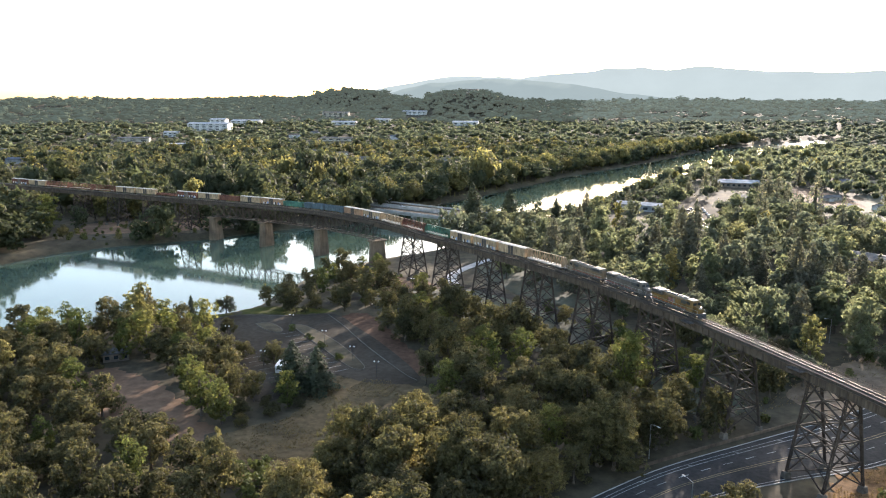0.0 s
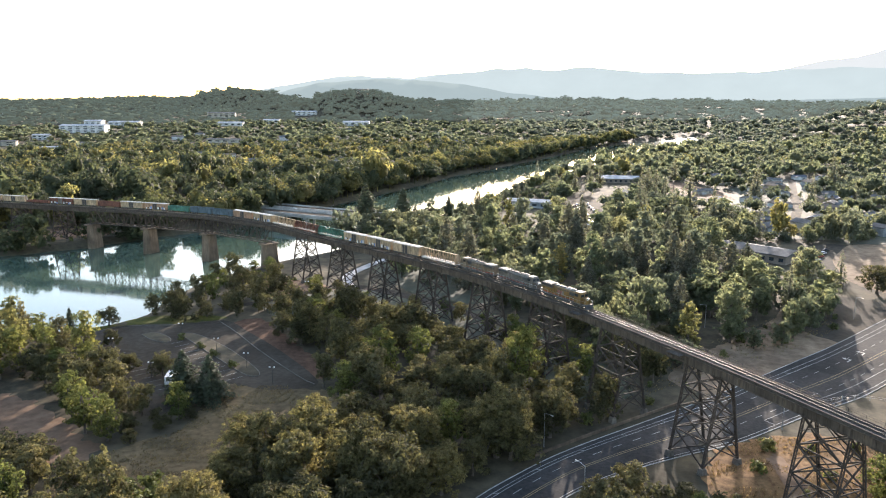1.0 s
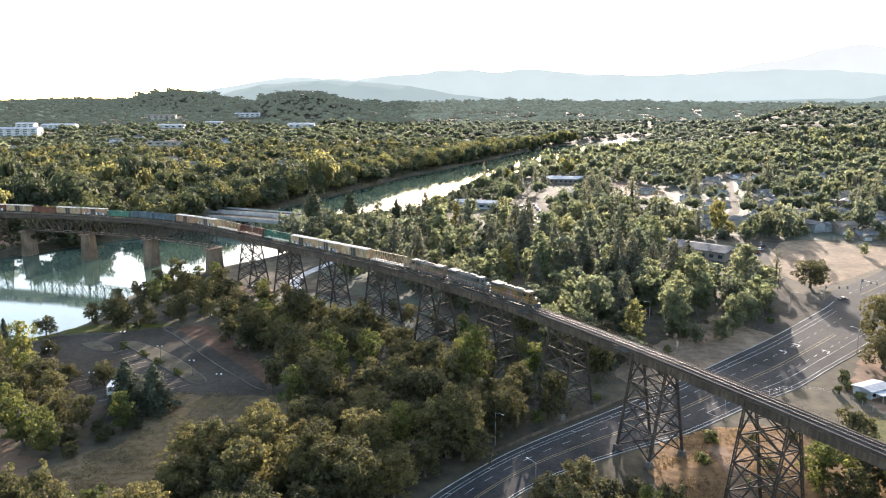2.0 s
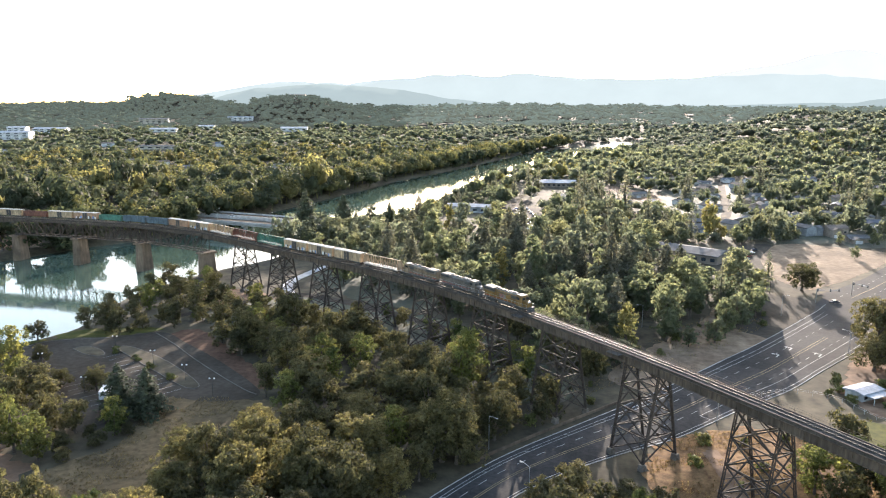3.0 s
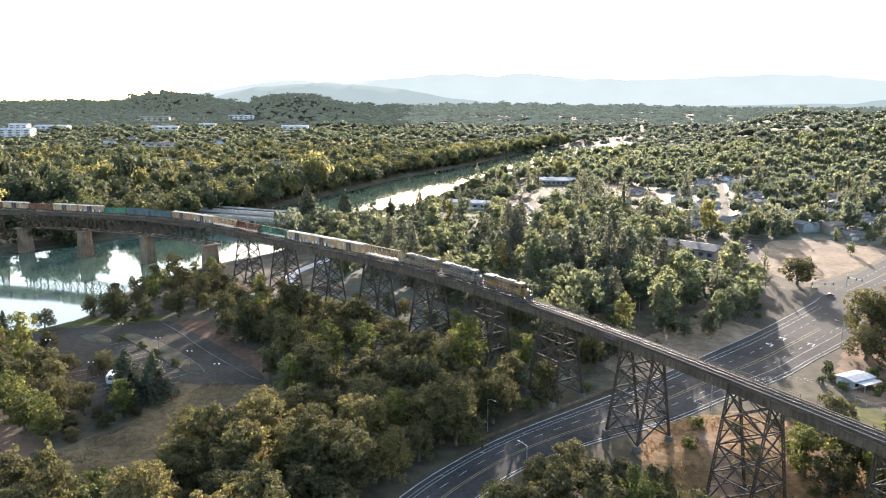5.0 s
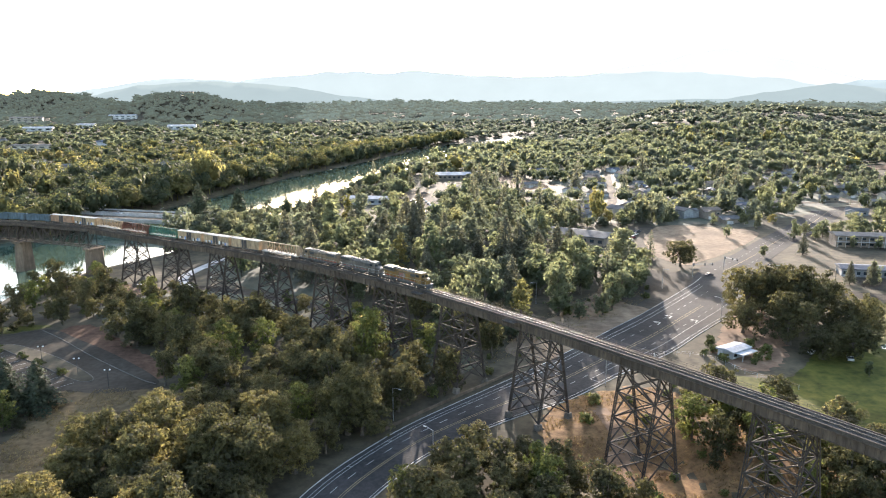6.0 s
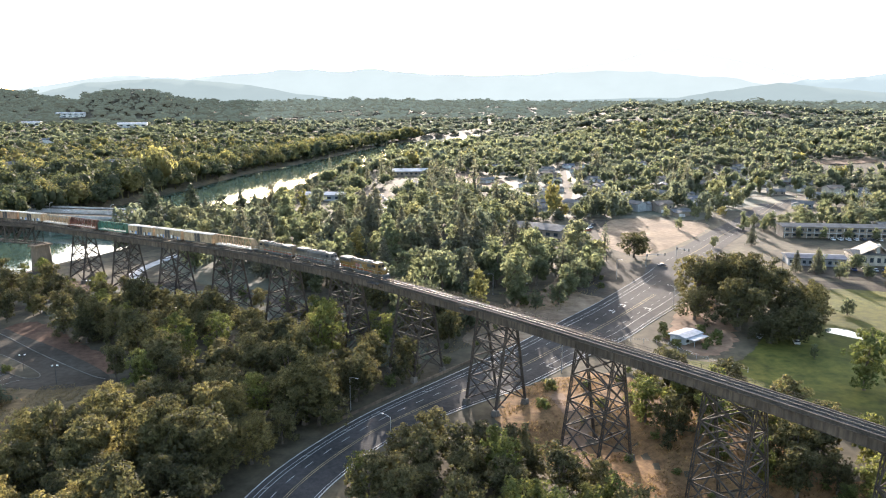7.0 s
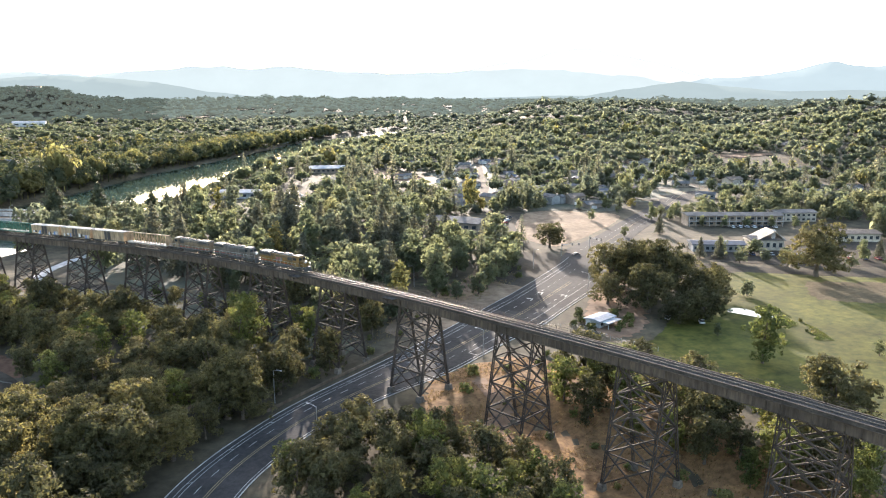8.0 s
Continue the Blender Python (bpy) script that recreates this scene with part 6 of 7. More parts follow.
for pts in STREETS:
    c, _ = spline(pts, 4.0)
    STREET_LINES.append(c)
    d = unit(np.gradient(c[:, :2], axis=0))
    nn = np.stack([-d[:, 1], d[:, 0]], 1) * 3.6
    V = [(*(q + w * n), gz(*(q + w * n)) + up) for up in (0.16, -0.6) for w in (-1, 1) for q, n in zip(c[:, :2], nn)]
    k = len(c)
    F = []
    for a in range(k - 1):
        F += [(a, a + 1, k + a + 1, k + a), (a, 2 * k + a, 2 * k + a + 1, a + 1), (k + a, k + a + 1, 3 * k + a + 1, 3 * k + a)]
    tagged(new("street", link_mesh("street", V, F, M_LOT)), "grey asphalt street between houses and trees", "road", kind="structure")
    for q in c[::2]:
        BUSY.append((q[0], q[1], 6.1))
    s = 14.0
    while s < 4.0 * (len(c) - 1) - 10:
        a = min(len(c) - 1, int(s / 4))
        for w in (-1, 1):
            x, y = c[a, :2] + w * nn[a] / 3.6 * HR.uniform(15, 18)
            if all((x - u) ** 2 + (y - v) ** 2 > 22 ** 2 for u, v in SPOTS) and HR.uniform() < 0.6:
                SPOTS.append((float(x), float(y)))
        s += HR.uniform(25, 31)
for x, y in SPOTS:
    w, wl = WALLS[HR.integers(4)]
    r, rl = ROOFS[HR.integers(4)]
    house(x, y, HR.choice([20, 110, -40, 50, 0]) + HR.uniform(-6, 6), HR.uniform(12, 17), HR.uniform(8, 10), HR.uniform(2.7, 3.3) * (1.8 if HR.uniform() < 0.18 else 1), w, r, f"{wl} house with a {rl} roof among trees", HR)


house(690, 716, 30, 16, 11, 6, M_TAN, M_ROOFB, "tan house on the graded hillside", HR, False)


def flat_block(name, x, y, rz, L, W, h, wall, roof, label, storeys=1, bays=8, category="building", eave=0.8):
    """A long building with rows of windows and a slightly overhanging low roof."""
    t = thing(name, pose(x, y, gz(x, y), 0, 0, rz), label, category)
    bm = bmesh.new()
    box_bm(bm, (0, 0, h / 2 - 0.5), (L, W, h + 1.0), 0.03)
    part("wall", bm, wall, t)
    bm = bmesh.new()
    prism_bm(bm, [(-W / 2 - eave, h), (W / 2 + eave, h), (W / 2 + eave, h + 0.35), (0, h + 0.35 + W * 0.09), (-W / 2 - eave, h + 0.35)], L + 2 * eave, "x")
    part("roof", bm, roof, t)
    for k in range(storeys):
        z = h / storeys * (k + 0.52)
        for i in range(bays):
            u = -L / 2 + L * (i + 0.5) / bays
            for sy in (-1,):
                block("window", t, (u, sy * (W / 2 + 0.01), z), (L / bays * 0.5, 0.1, h / storeys * 0.42), M_GLASS)
    BUSY.append((x, y, 0.5 * math.hypot(L, W)))
    for f in (-0.35, 0.35):
        BUSY.append((x + math.cos(radians(rz)) * L * f, y + math.sin(radians(rz)) * L * f, W * 0.7))
    return t


m1 = flat_block("motel", 308, 353, -20, 58, 13, 6.2, M_TAN, M_ROOFG, "long two-storey cream motel with a grey roof", 2, 14)
beam("balcony_floor", m1, (-29, -7.4, 3.0), (29, -7.4, 3.0), 1.6, 0.2, M_PALECON)
for i in range(15):
    beam("balcony_post", m1, (-28.5 + i * 57 / 14, -8.1, 0), (-28.5 + i * 57 / 14, -8.1, 6.1), 0.18, 0.18, M_WHITE)
flat_block("motel_office", 246, 291, -24, 26, 11, 3.6, M_GREYW, M_ROOFBL, "low white office with a blue-grey roof", 1, 9)
flat_block("inn_wing", 333, 290, -21, 30, 13, 4.2, M_CREAM, M_ROOFB, "long cream building with a brown roof", 1, 9)
flat_block("inn_wing", 355, 353, -18, 26, 13, 5.6, M_CREAM, M_ROOFG, "cream building with a hipped grey roof", 2, 8)
lodge = flat_block("lodge", 272, 286, -22, 16, 12, 5.4, M_CREAM, M_ROOFG, "white building with a steep angled white roof and chimney", 1, 5)
bm = bmesh.new()
prism_bm(bm, [(-8.5, 4.0), (3, 9.8), (8.5, 5.2), (8.5, 5.5), (3, 10.2), (-8.5, 4.3)], 13.5)
part("steep_roof", bm, M_CREAM, lodge)
block("chimney", lodge, (3, -4, 8), (1.6, 1.6, 5.0), M_WHITE)
flat_block("warehouse", 27, 590, -18, 34, 16, 4.6, M_GREYW, M_ROOFW, "low shed with a bluish-white metal roof among trees", 1, 5)
flat_block("school_hall", 142, 402, -45, 40, 20, 4.5, M_TAN, M_ROOFG, "flat grey-roofed hall among trees", 1, 8)
flat_block("supermarket", 131, 774, -10, 40, 24, 4.4, M_TAN, M_ROOFW, "tan shop with a pale flat roof beside a car park", 1, 8)
flat_block("shop", 120, 650, -60, 26, 14, 4.5, M_CREAM, M_ROOFG, "cream shop beside a car park", 1, 6)
wh = flat_block("white_cottage", 122, 199, 25, 9.0, 5.6, 2.3, M_WHITE, M_ROOFW, "small cottage with a patched white metal roof", 1, 3, "house", 0.6)
bm = bmesh.new()
box_bm(bm, (0, -4.6, 2.2), (8, 3.0, 0.16))
part("porch_roof", bm, M_ROOFW, wh, "lower white corrugated porch roof")
for px in (-4.2, 4.2):
    beam("porch_post", wh, (px * 0.9, -5.9, 0), (px * 0.9, -5.9, 2.2), 0.15, 0.15, M_WHITE)
# public toilets by the clearing
flat_block("park_toilets", -163, 203, 35, 8, 5, 2.8, M_TAN, M_ROOFG, "small park building with a grey roof", 1, 3)
# large buildings across the river
for x, y, rz, L, W, h, st, lab in ((-985, 1760, 8, 105, 40, 16, 4, "large white hospital block with window bands"), (-975, 1790, 8, 40, 30, 26, 6, "taller white hospital tower"), (-1043, 2085, 4, 85, 40, 10, 2, "long white building beyond trees"), (-890, 2450, 10, 90, 30, 15, 3, "long pale office block with window rows"),
                                  (-714, 2030, 0, 70, 30, 8, 1, "low white flat-roofed building"), (-665, 2255, 0, 50, 30, 9, 1, "white building with a low curved roof"), (-640, 2575, 5, 85, 30, 12, 2, "long white building with dark window bays"), (-385, 2155, 5, 75, 40, 9, 1, "low white building beyond trees"),
                                  (1560, 1640, 30, 90, 30, 8, 1, "low white building on the wooded plateau"), (1720, 1590, 30, 60, 30, 8, 1, "low white building on the wooded plateau"), (-905, 1315, 20, 60, 20, 7, 2, "long grey apartment building"), (-735, 1195, 30, 30, 14, 7, 2, "white-gabled house among trees"), (-530, 1470, -15, 90, 16, 6, 1, "long grey shed among trees"), (-268, 1118, 0, 22, 12, 5, 1, "white-roofed house among trees"),
                                  (-840, 1020, 15, 34, 14, 6, 2, "cream house with a pale roof"), (-950, 1040, 10, 26, 14, 6, 2, "cream house with a pale roof"), (-800, 1005, 0, 20, 12, 5, 1, "pale house among trees"), (-915, 1466, 12, 30, 20, 10, 2, "white building among trees")):
    flat_block("far_building", x, y, rz, L, W, h, M_WHITE if "white" in lab else M_CREAM, M_ROOFW if "white" in lab else M_ROOFG, lab, st, max(3, int(L / 16)))
    rr = math.hypot(x + 9, y + 8)
    for back, rad in ((45, L * 0.5), (100, L * 0.42), (150, L * 0.3)):
        BUSY.append((x - (x + 9) / rr * back, y - (y + 8) / rr * back, rad))
lodge2 = flat_block("hilltop_house", -488, 2850, 0, 60, 20, 9, M_CREAM, M_ROOFG, "large pale house on a wooded hilltop", 2, 8)
FR = np.random.default_rng(9)
for i in range(42):
    a, r = radians(FR.uniform(-42, 22)), FR.uniform(950, 2000)
    x, y = -9 + r * math.sin(a), -8 + r * math.cos(a)
    if inside(RIVER, [x], [y])[0] or edge_distance(RIVER, [x], [y])[0] < 40 or not free(x, y, 20):
        continue
    w, wl = WALLS[FR.integers(4)]
    ro, rl = ROOFS[FR.integers(4)]
    t = thing("house", pose(x, y, gz(x, y), 0, 0, FR.uniform(-40, 40)), f"distant {wl} house with a {rl} roof", "house", "far houses")
    bm = bmesh.new()
    L, W, h = FR.uniform(14, 26), FR.uniform(9, 14), FR.uniform(4, 7)
    prism_bm(bm, [(-W / 2, -1), (W / 2, -1), (W / 2, h), (0, h + W * 0.18), (-W / 2, h)], L, "x")
    part("wall", bm, w, t)
    bm = bmesh.new()
    gable(bm, L, W, h, h + W * 0.18 + 0.05)
    part("roof", bm, M_ROOFW if FR.uniform() < 0.12 else ro, t)
    BUSY.append((x, y, 14))
    BUSY.append((x - 24 * math.sin(a), y - 24 * math.cos(a), 14))
    BUSY.append((x - 50 * math.sin(a), y - 50 * math.cos(a), 12))


# ---- joined woods further off ----
def far_template(seed, kind, leaves, size, cores=3, core=0.86):
    if kind == "cone":
        v, f = conifer_crown(seed, 1.0, 0.45, leaves, size * 0.8, 0.05, False)
        return v, f
    rng = np.random.default_rng(seed)
    k = cores
    C = np.stack([rng.uniform(-0.24, 0.24, k), rng.uniform(-0.24, 0.24, k), rng.uniform(0.38, 0.72, k)], 1)
    R = rng.uniform(0.22, 0.32, k) * (1.0 if k > 2 else 1.25)
    pick = rng.integers(0, k, leaves)
    d = unit(rng.normal(size=(leaves, 3)))
    d[:, 2] = np.where(d[:, 2] < -0.3, -d[:, 2], d[:, 2])
    pos = C[pick] + d * (R[pick] * rng.uniform(0.85, 1.12, leaves))[:, None]
    nrm = unit(d + rng.normal(scale=0.3, size=d.shape))
    parts = [leaf_cards(rng, pos, nrm, size, False)]
    iv, it = ICO1
    for c, r in zip(C, R):
        parts.append((iv * (1 + 0.16 * rng.normal(size=(len(iv), 1)).clip(-1, 1)) * r * core + c, it))
    parts.append((np.array([(-0.03, 0, -0.05), (0.03, 0, -0.05), (0, 0.03, 0.4)]), np.array([(0, 1, 2)])))
    return join(parts)


def joined_wood(name, pts, widths, heights, templates, material, label, seed):
    """Many far trees as one object."""
    rng = np.random.default_rng(seed)
    pts = np.array(pts)
    z = ground_z(pts[:, 0], pts[:, 1])
    pick = rng.integers(0, len(templates), len(pts))
    parts = []
    for k, (v, f) in enumerate(templates):
        sel = np.where(pick == k)[0]
        if not len(sel):
            continue
        a = rng.uniform(0, 2 * math.pi, len(sel))
        c, s = np.cos(a)[:, None], np.sin(a)[:, None]
        w, h = widths[sel][:, None], heights[sel][:, None]
        V = np.stack([(v[None, :, 0] * c - v[None, :, 1] * s) * w + pts[sel, 0][:, None], (v[None, :, 0] * s + v[None, :, 1] * c) * w + pts[sel, 1][:, None], v[None, :, 2] * h + z[sel][:, None] - 0.3], 2)
        T = f[None] + (np.arange(len(sel)) * len(v))[:, None, None]
        parts.append((V.reshape(-1, 3), T.reshape(-1, 3)))
    V, T = join(parts)
    tagged(new(name, tri_mesh(name, V, T, material)), label, "trees", kind="stuff")


NEAR_SHORE = [(-420, 40), (-330, 120), (-265, 185), (-236, 226), (-200, 250), (-170, 266), (-152, 290), (-150, 340), (-130, 376), (-100, 412), (-64, 400), (-60, 262), (-140, 190), (-150, 80)]
OPEN = CLEARINGS + [NEAR_SHORE, [(-124, 286), (-62, 262), (-30, 250), (10, 236), (34, 250), (12, 330), (-40, 388), (-72, 400), (-92, 330)], LOT, WOOD_CENTRE, WOOD_LEFT, WOOD_BANK, WOOD_RIGHT, WOOD_ROAD, ROAD_FAR + ROAD_NEAR[::-1],
        [(56, 216), (130, 300), (150, 320), (166, 352), (180, 398), (212, 446), (248, 436), (266, 416), (300, 446), (384, 526), (410, 500), (330, 420), (268, 362), (236, 316), (250, 312), (330, 292), (360, 264), (400, 240), (420, 160), (440, 30), (80, 30), (40, 150)],
        [(44, 480), (66, 476), (78, 520), (88, 600), (86, 664), (64, 664), (60, 600), (54, 540)], [(146, 352), (170, 350), (210, 444), (170, 434), (146, 396), (150, 330)], [(158, 705), (188, 636), (224, 658), (208, 735), (178, 796)],
        [(-640, 600), (-560, 620), (-560, 780), (-640, 800), (-760, 780), (-720, 700)], [(560, 690), (598, 650), (640, 646), (664, 694), (664, 720), (642, 758), (608, 764)], [(250, 310), (236, 316), (268, 372), (345, 345), (390, 330), (380, 290), (330, 300)], [(-235, 575), (-240, 550), (-60, 462), (-40, 500)],
        [(-330, 372), (-290, 390), (-262, 428), (-244, 446), (-262, 474), (-350, 452)], [(-340, 392), (-410, 396), (-520, 440), (-520, 482), (-350, 456)], [(-2400, 2500), (-2300, 2640), (-1980, 2850), (-1850, 2640)]]


def ring_points(r0, r1, a0, a1, spacing, seed, bank=1.0):
    rng = np.random.default_rng(seed)
    out = []
    r = r0
    while r < r1:
        n = int(radians(a1 - a0) * r / spacing)
        a = np.radians(a0) + (np.arange(n) + rng.uniform(0, 1, n) * 0.9) * radians(a1 - a0) / n
        rr = r + rng.uniform(-0.5, 0.5, n) * spacing
        out.append(np.stack([-9 + rr * np.sin(a), -8 + rr * np.cos(a)], 1))
        r += spacing * 0.92
    p = np.concatenate(out)
    ok = ~inside(RIVER, p[:, 0], p[:, 1]) & (edge_distance(RIVER, p[:, 0], p[:, 1]) > bank)
    for o in OPEN:
        ok &= ~inside(o, p[:, 0], p[:, 1])
    p = p[ok]
    b = np.array([q for q in BUSY if q[2] > 6])
    if len(b):
        ok = np.ones(len(p), bool)
        for x, y, rad in b:
            ok &= (p[:, 0] - x) ** 2 + (p[:, 1] - y) ** 2 > (rad + spacing * 0.25) ** 2
        p = p[ok]
    d = np.min([np.hypot(p[:, 0] - x, p[:, 1] - y) for x, y in LINE[::8, :2]], axis=0)
    return p[d > 9], rng


T_NEAR = [far_template(200 + i, "round", 250, 0.054, 6, 0.62) for i in range(7)]
T_HI = [lobed_crown(260 + i, 1.0, 0.04, 1.0, 13, 680, 0.050, core=0.66, quads=False, lobe_r=(0.11, 0.26))[:2] for i in range(6)]
T_CONE = [far_template(220 + i, "cone", 300, 0.045) for i in range(3)]
T_MID = [far_template(230 + i, "round", 34, 0.12, 2, 0.66) for i in range(6)]
T_MID2 = [far_template(250 + i, "round", 20, 0.15, 2, 0.72) for i in range(5)]
T_FAR = [far_template(240 + i, "round", 12, 0.2, 2, 0.76) for i in range(5)]

p, rng = ring_points(300, 820, -47, 55, 11.2, 301)
gap = np.array([noise.noise((x * 0.018, y * 0.018, 4.0)) for x, y in p])
p = p[~((gap > 0.3) & (p[:, 0] > 60) & (p[:, 1] > 330))]
p = p[(edge_distance(NEAR_BANK, p[:, 0], p[:, 1], False) > 20) | (p[:, 1] < 470)]
east = p[:, 0] > np.interp(p[:, 1], [0, 460, 578, 670, 779, 920, 1085], [-200, -113, -95, -55, -6, 40, 100])
u = rng.uniform(size=len(p))
keep = east | (rng.uniform(size=len(p)) > 0.55)
p, east, u = p[keep], east[keep], u[keep]
grow = np.where(east, 1.0, 1.75)
cone = east & (u < 0.12)
gold = ((u > 0.965) & ~cone & (p[:, 1] > 420)) | (~east & (p[:, 1] > 560) & (u > 0.97))
bright = ~cone & ~gold & (u > np.where(east, 0.66, 0.82))
grey = ~cone & ~gold & ~bright & (u > 0.5)
dark = ~cone & ~gold & ~bright & ~grey
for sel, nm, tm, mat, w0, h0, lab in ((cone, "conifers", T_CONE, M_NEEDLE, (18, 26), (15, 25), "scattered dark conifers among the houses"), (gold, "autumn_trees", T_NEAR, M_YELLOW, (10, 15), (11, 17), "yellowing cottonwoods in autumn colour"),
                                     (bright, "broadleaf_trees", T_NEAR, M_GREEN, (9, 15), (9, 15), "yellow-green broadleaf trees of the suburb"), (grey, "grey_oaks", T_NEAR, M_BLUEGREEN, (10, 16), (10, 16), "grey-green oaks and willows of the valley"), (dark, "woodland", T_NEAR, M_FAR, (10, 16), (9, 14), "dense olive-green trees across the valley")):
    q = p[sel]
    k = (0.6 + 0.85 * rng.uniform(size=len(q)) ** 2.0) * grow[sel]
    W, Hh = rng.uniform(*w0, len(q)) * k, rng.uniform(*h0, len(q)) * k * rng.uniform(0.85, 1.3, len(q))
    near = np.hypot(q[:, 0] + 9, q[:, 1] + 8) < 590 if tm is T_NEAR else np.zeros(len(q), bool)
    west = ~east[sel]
    # West of the river the leaf colours hold less painted haze.
    less_hazed = {M_GREEN: M_WESTGOLD, M_BLUEGREEN: M_WESTDARK, M_FAR: M_WESTDARK}.get(mat, mat)
    for part_of, shapes, leaf in ((near & ~west, T_HI, mat), (~near & ~west, tm, mat), (near & west, T_HI, less_hazed), (~near & west, tm, less_hazed)):
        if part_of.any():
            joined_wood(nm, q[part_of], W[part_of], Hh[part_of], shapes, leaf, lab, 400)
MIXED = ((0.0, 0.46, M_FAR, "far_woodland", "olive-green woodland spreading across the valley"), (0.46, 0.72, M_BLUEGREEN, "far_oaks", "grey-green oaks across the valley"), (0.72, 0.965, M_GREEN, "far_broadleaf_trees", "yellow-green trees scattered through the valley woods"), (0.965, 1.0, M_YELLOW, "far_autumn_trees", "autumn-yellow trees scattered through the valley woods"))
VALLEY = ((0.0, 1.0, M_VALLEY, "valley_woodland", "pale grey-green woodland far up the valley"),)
# Far woods glow faintly: haze put into the emission, weaker on the hills.
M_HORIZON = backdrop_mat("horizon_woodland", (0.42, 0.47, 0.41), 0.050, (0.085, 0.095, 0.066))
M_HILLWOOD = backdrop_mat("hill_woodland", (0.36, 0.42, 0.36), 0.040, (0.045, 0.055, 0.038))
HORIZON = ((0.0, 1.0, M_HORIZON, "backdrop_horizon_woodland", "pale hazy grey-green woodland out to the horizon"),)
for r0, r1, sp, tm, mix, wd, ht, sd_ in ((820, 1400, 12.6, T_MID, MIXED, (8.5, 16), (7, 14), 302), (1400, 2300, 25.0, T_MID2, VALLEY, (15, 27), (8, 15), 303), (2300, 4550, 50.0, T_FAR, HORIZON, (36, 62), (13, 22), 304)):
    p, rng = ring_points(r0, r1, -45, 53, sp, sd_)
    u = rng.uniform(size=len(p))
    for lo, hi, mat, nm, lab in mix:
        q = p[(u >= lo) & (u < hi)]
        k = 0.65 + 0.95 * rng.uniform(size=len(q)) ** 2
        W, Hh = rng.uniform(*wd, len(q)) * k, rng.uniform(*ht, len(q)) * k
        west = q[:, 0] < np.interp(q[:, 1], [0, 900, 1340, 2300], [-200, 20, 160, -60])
        # Swap in the west-side colours with less haze in them.
        less_hazed = {M_GREEN: M_WESTGOLD, M_BLUEGREEN: M_WESTDARK, M_FAR: M_WESTDARK, M_VALLEY: M_FAR, M_HORIZON: M_HILLWOOD}.get(mat, mat)
        for part_of, leaf in ((~west, mat), (west, less_hazed)):
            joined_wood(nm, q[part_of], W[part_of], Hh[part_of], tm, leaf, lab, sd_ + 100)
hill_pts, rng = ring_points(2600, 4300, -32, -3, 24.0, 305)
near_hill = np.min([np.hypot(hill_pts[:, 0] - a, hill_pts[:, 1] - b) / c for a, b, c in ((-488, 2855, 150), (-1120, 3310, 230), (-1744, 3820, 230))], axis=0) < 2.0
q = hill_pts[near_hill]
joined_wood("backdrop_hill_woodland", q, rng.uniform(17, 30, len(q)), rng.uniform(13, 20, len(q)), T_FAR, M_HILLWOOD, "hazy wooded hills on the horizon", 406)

# tall trees along the far bank
fb, _ = spline([(-190, 492), (-150, 592), (-116, 678), (-84, 758), (-49, 862), (21, 1003), (96, 1174), (166, 1334), (296, 1564)], 9.0)
rng = np.random.default_rng(61)
d = unit(np.gradient(fb, axis=0))
side = np.stack([-d[:, 1], d[:, 0]], 1)
rows = np.concatenate([fb + side * (2 + 13 * k) + rng.normal(scale=3.0, size=fb.shape) for k in range(3)])
rows = rows[~inside(RIVER, rows[:, 0], rows[:, 1])]
u = rng.uniform(size=len(rows))
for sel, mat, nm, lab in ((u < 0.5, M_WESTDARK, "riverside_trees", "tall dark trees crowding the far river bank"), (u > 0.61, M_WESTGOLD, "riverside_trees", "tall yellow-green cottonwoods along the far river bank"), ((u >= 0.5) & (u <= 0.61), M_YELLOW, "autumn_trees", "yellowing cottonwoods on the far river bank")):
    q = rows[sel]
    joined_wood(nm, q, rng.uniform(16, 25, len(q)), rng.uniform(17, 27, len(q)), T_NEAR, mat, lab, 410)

nb, _ = spline([(-80, 482), (-51, 532), (-25, 582), (-1, 632), (17, 702), (41, 786), (77, 870), (111, 942)], 9.0)
d = unit(np.gradient(nb, axis=0))
side = np.stack([d[:, 1], -d[:, 0]], 1)
rows = np.concatenate([nb + side * (4 + 11 * k) + rng.normal(scale=3.0, size=nb.shape) for k in range(2)])
rows = rows[(~inside(RIVER, rows[:, 0], rows[:, 1])) & (rng.uniform(size=len(rows)) < 0.8)]
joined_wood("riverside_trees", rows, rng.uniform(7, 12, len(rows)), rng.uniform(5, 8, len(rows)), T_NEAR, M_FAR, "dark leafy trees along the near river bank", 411)


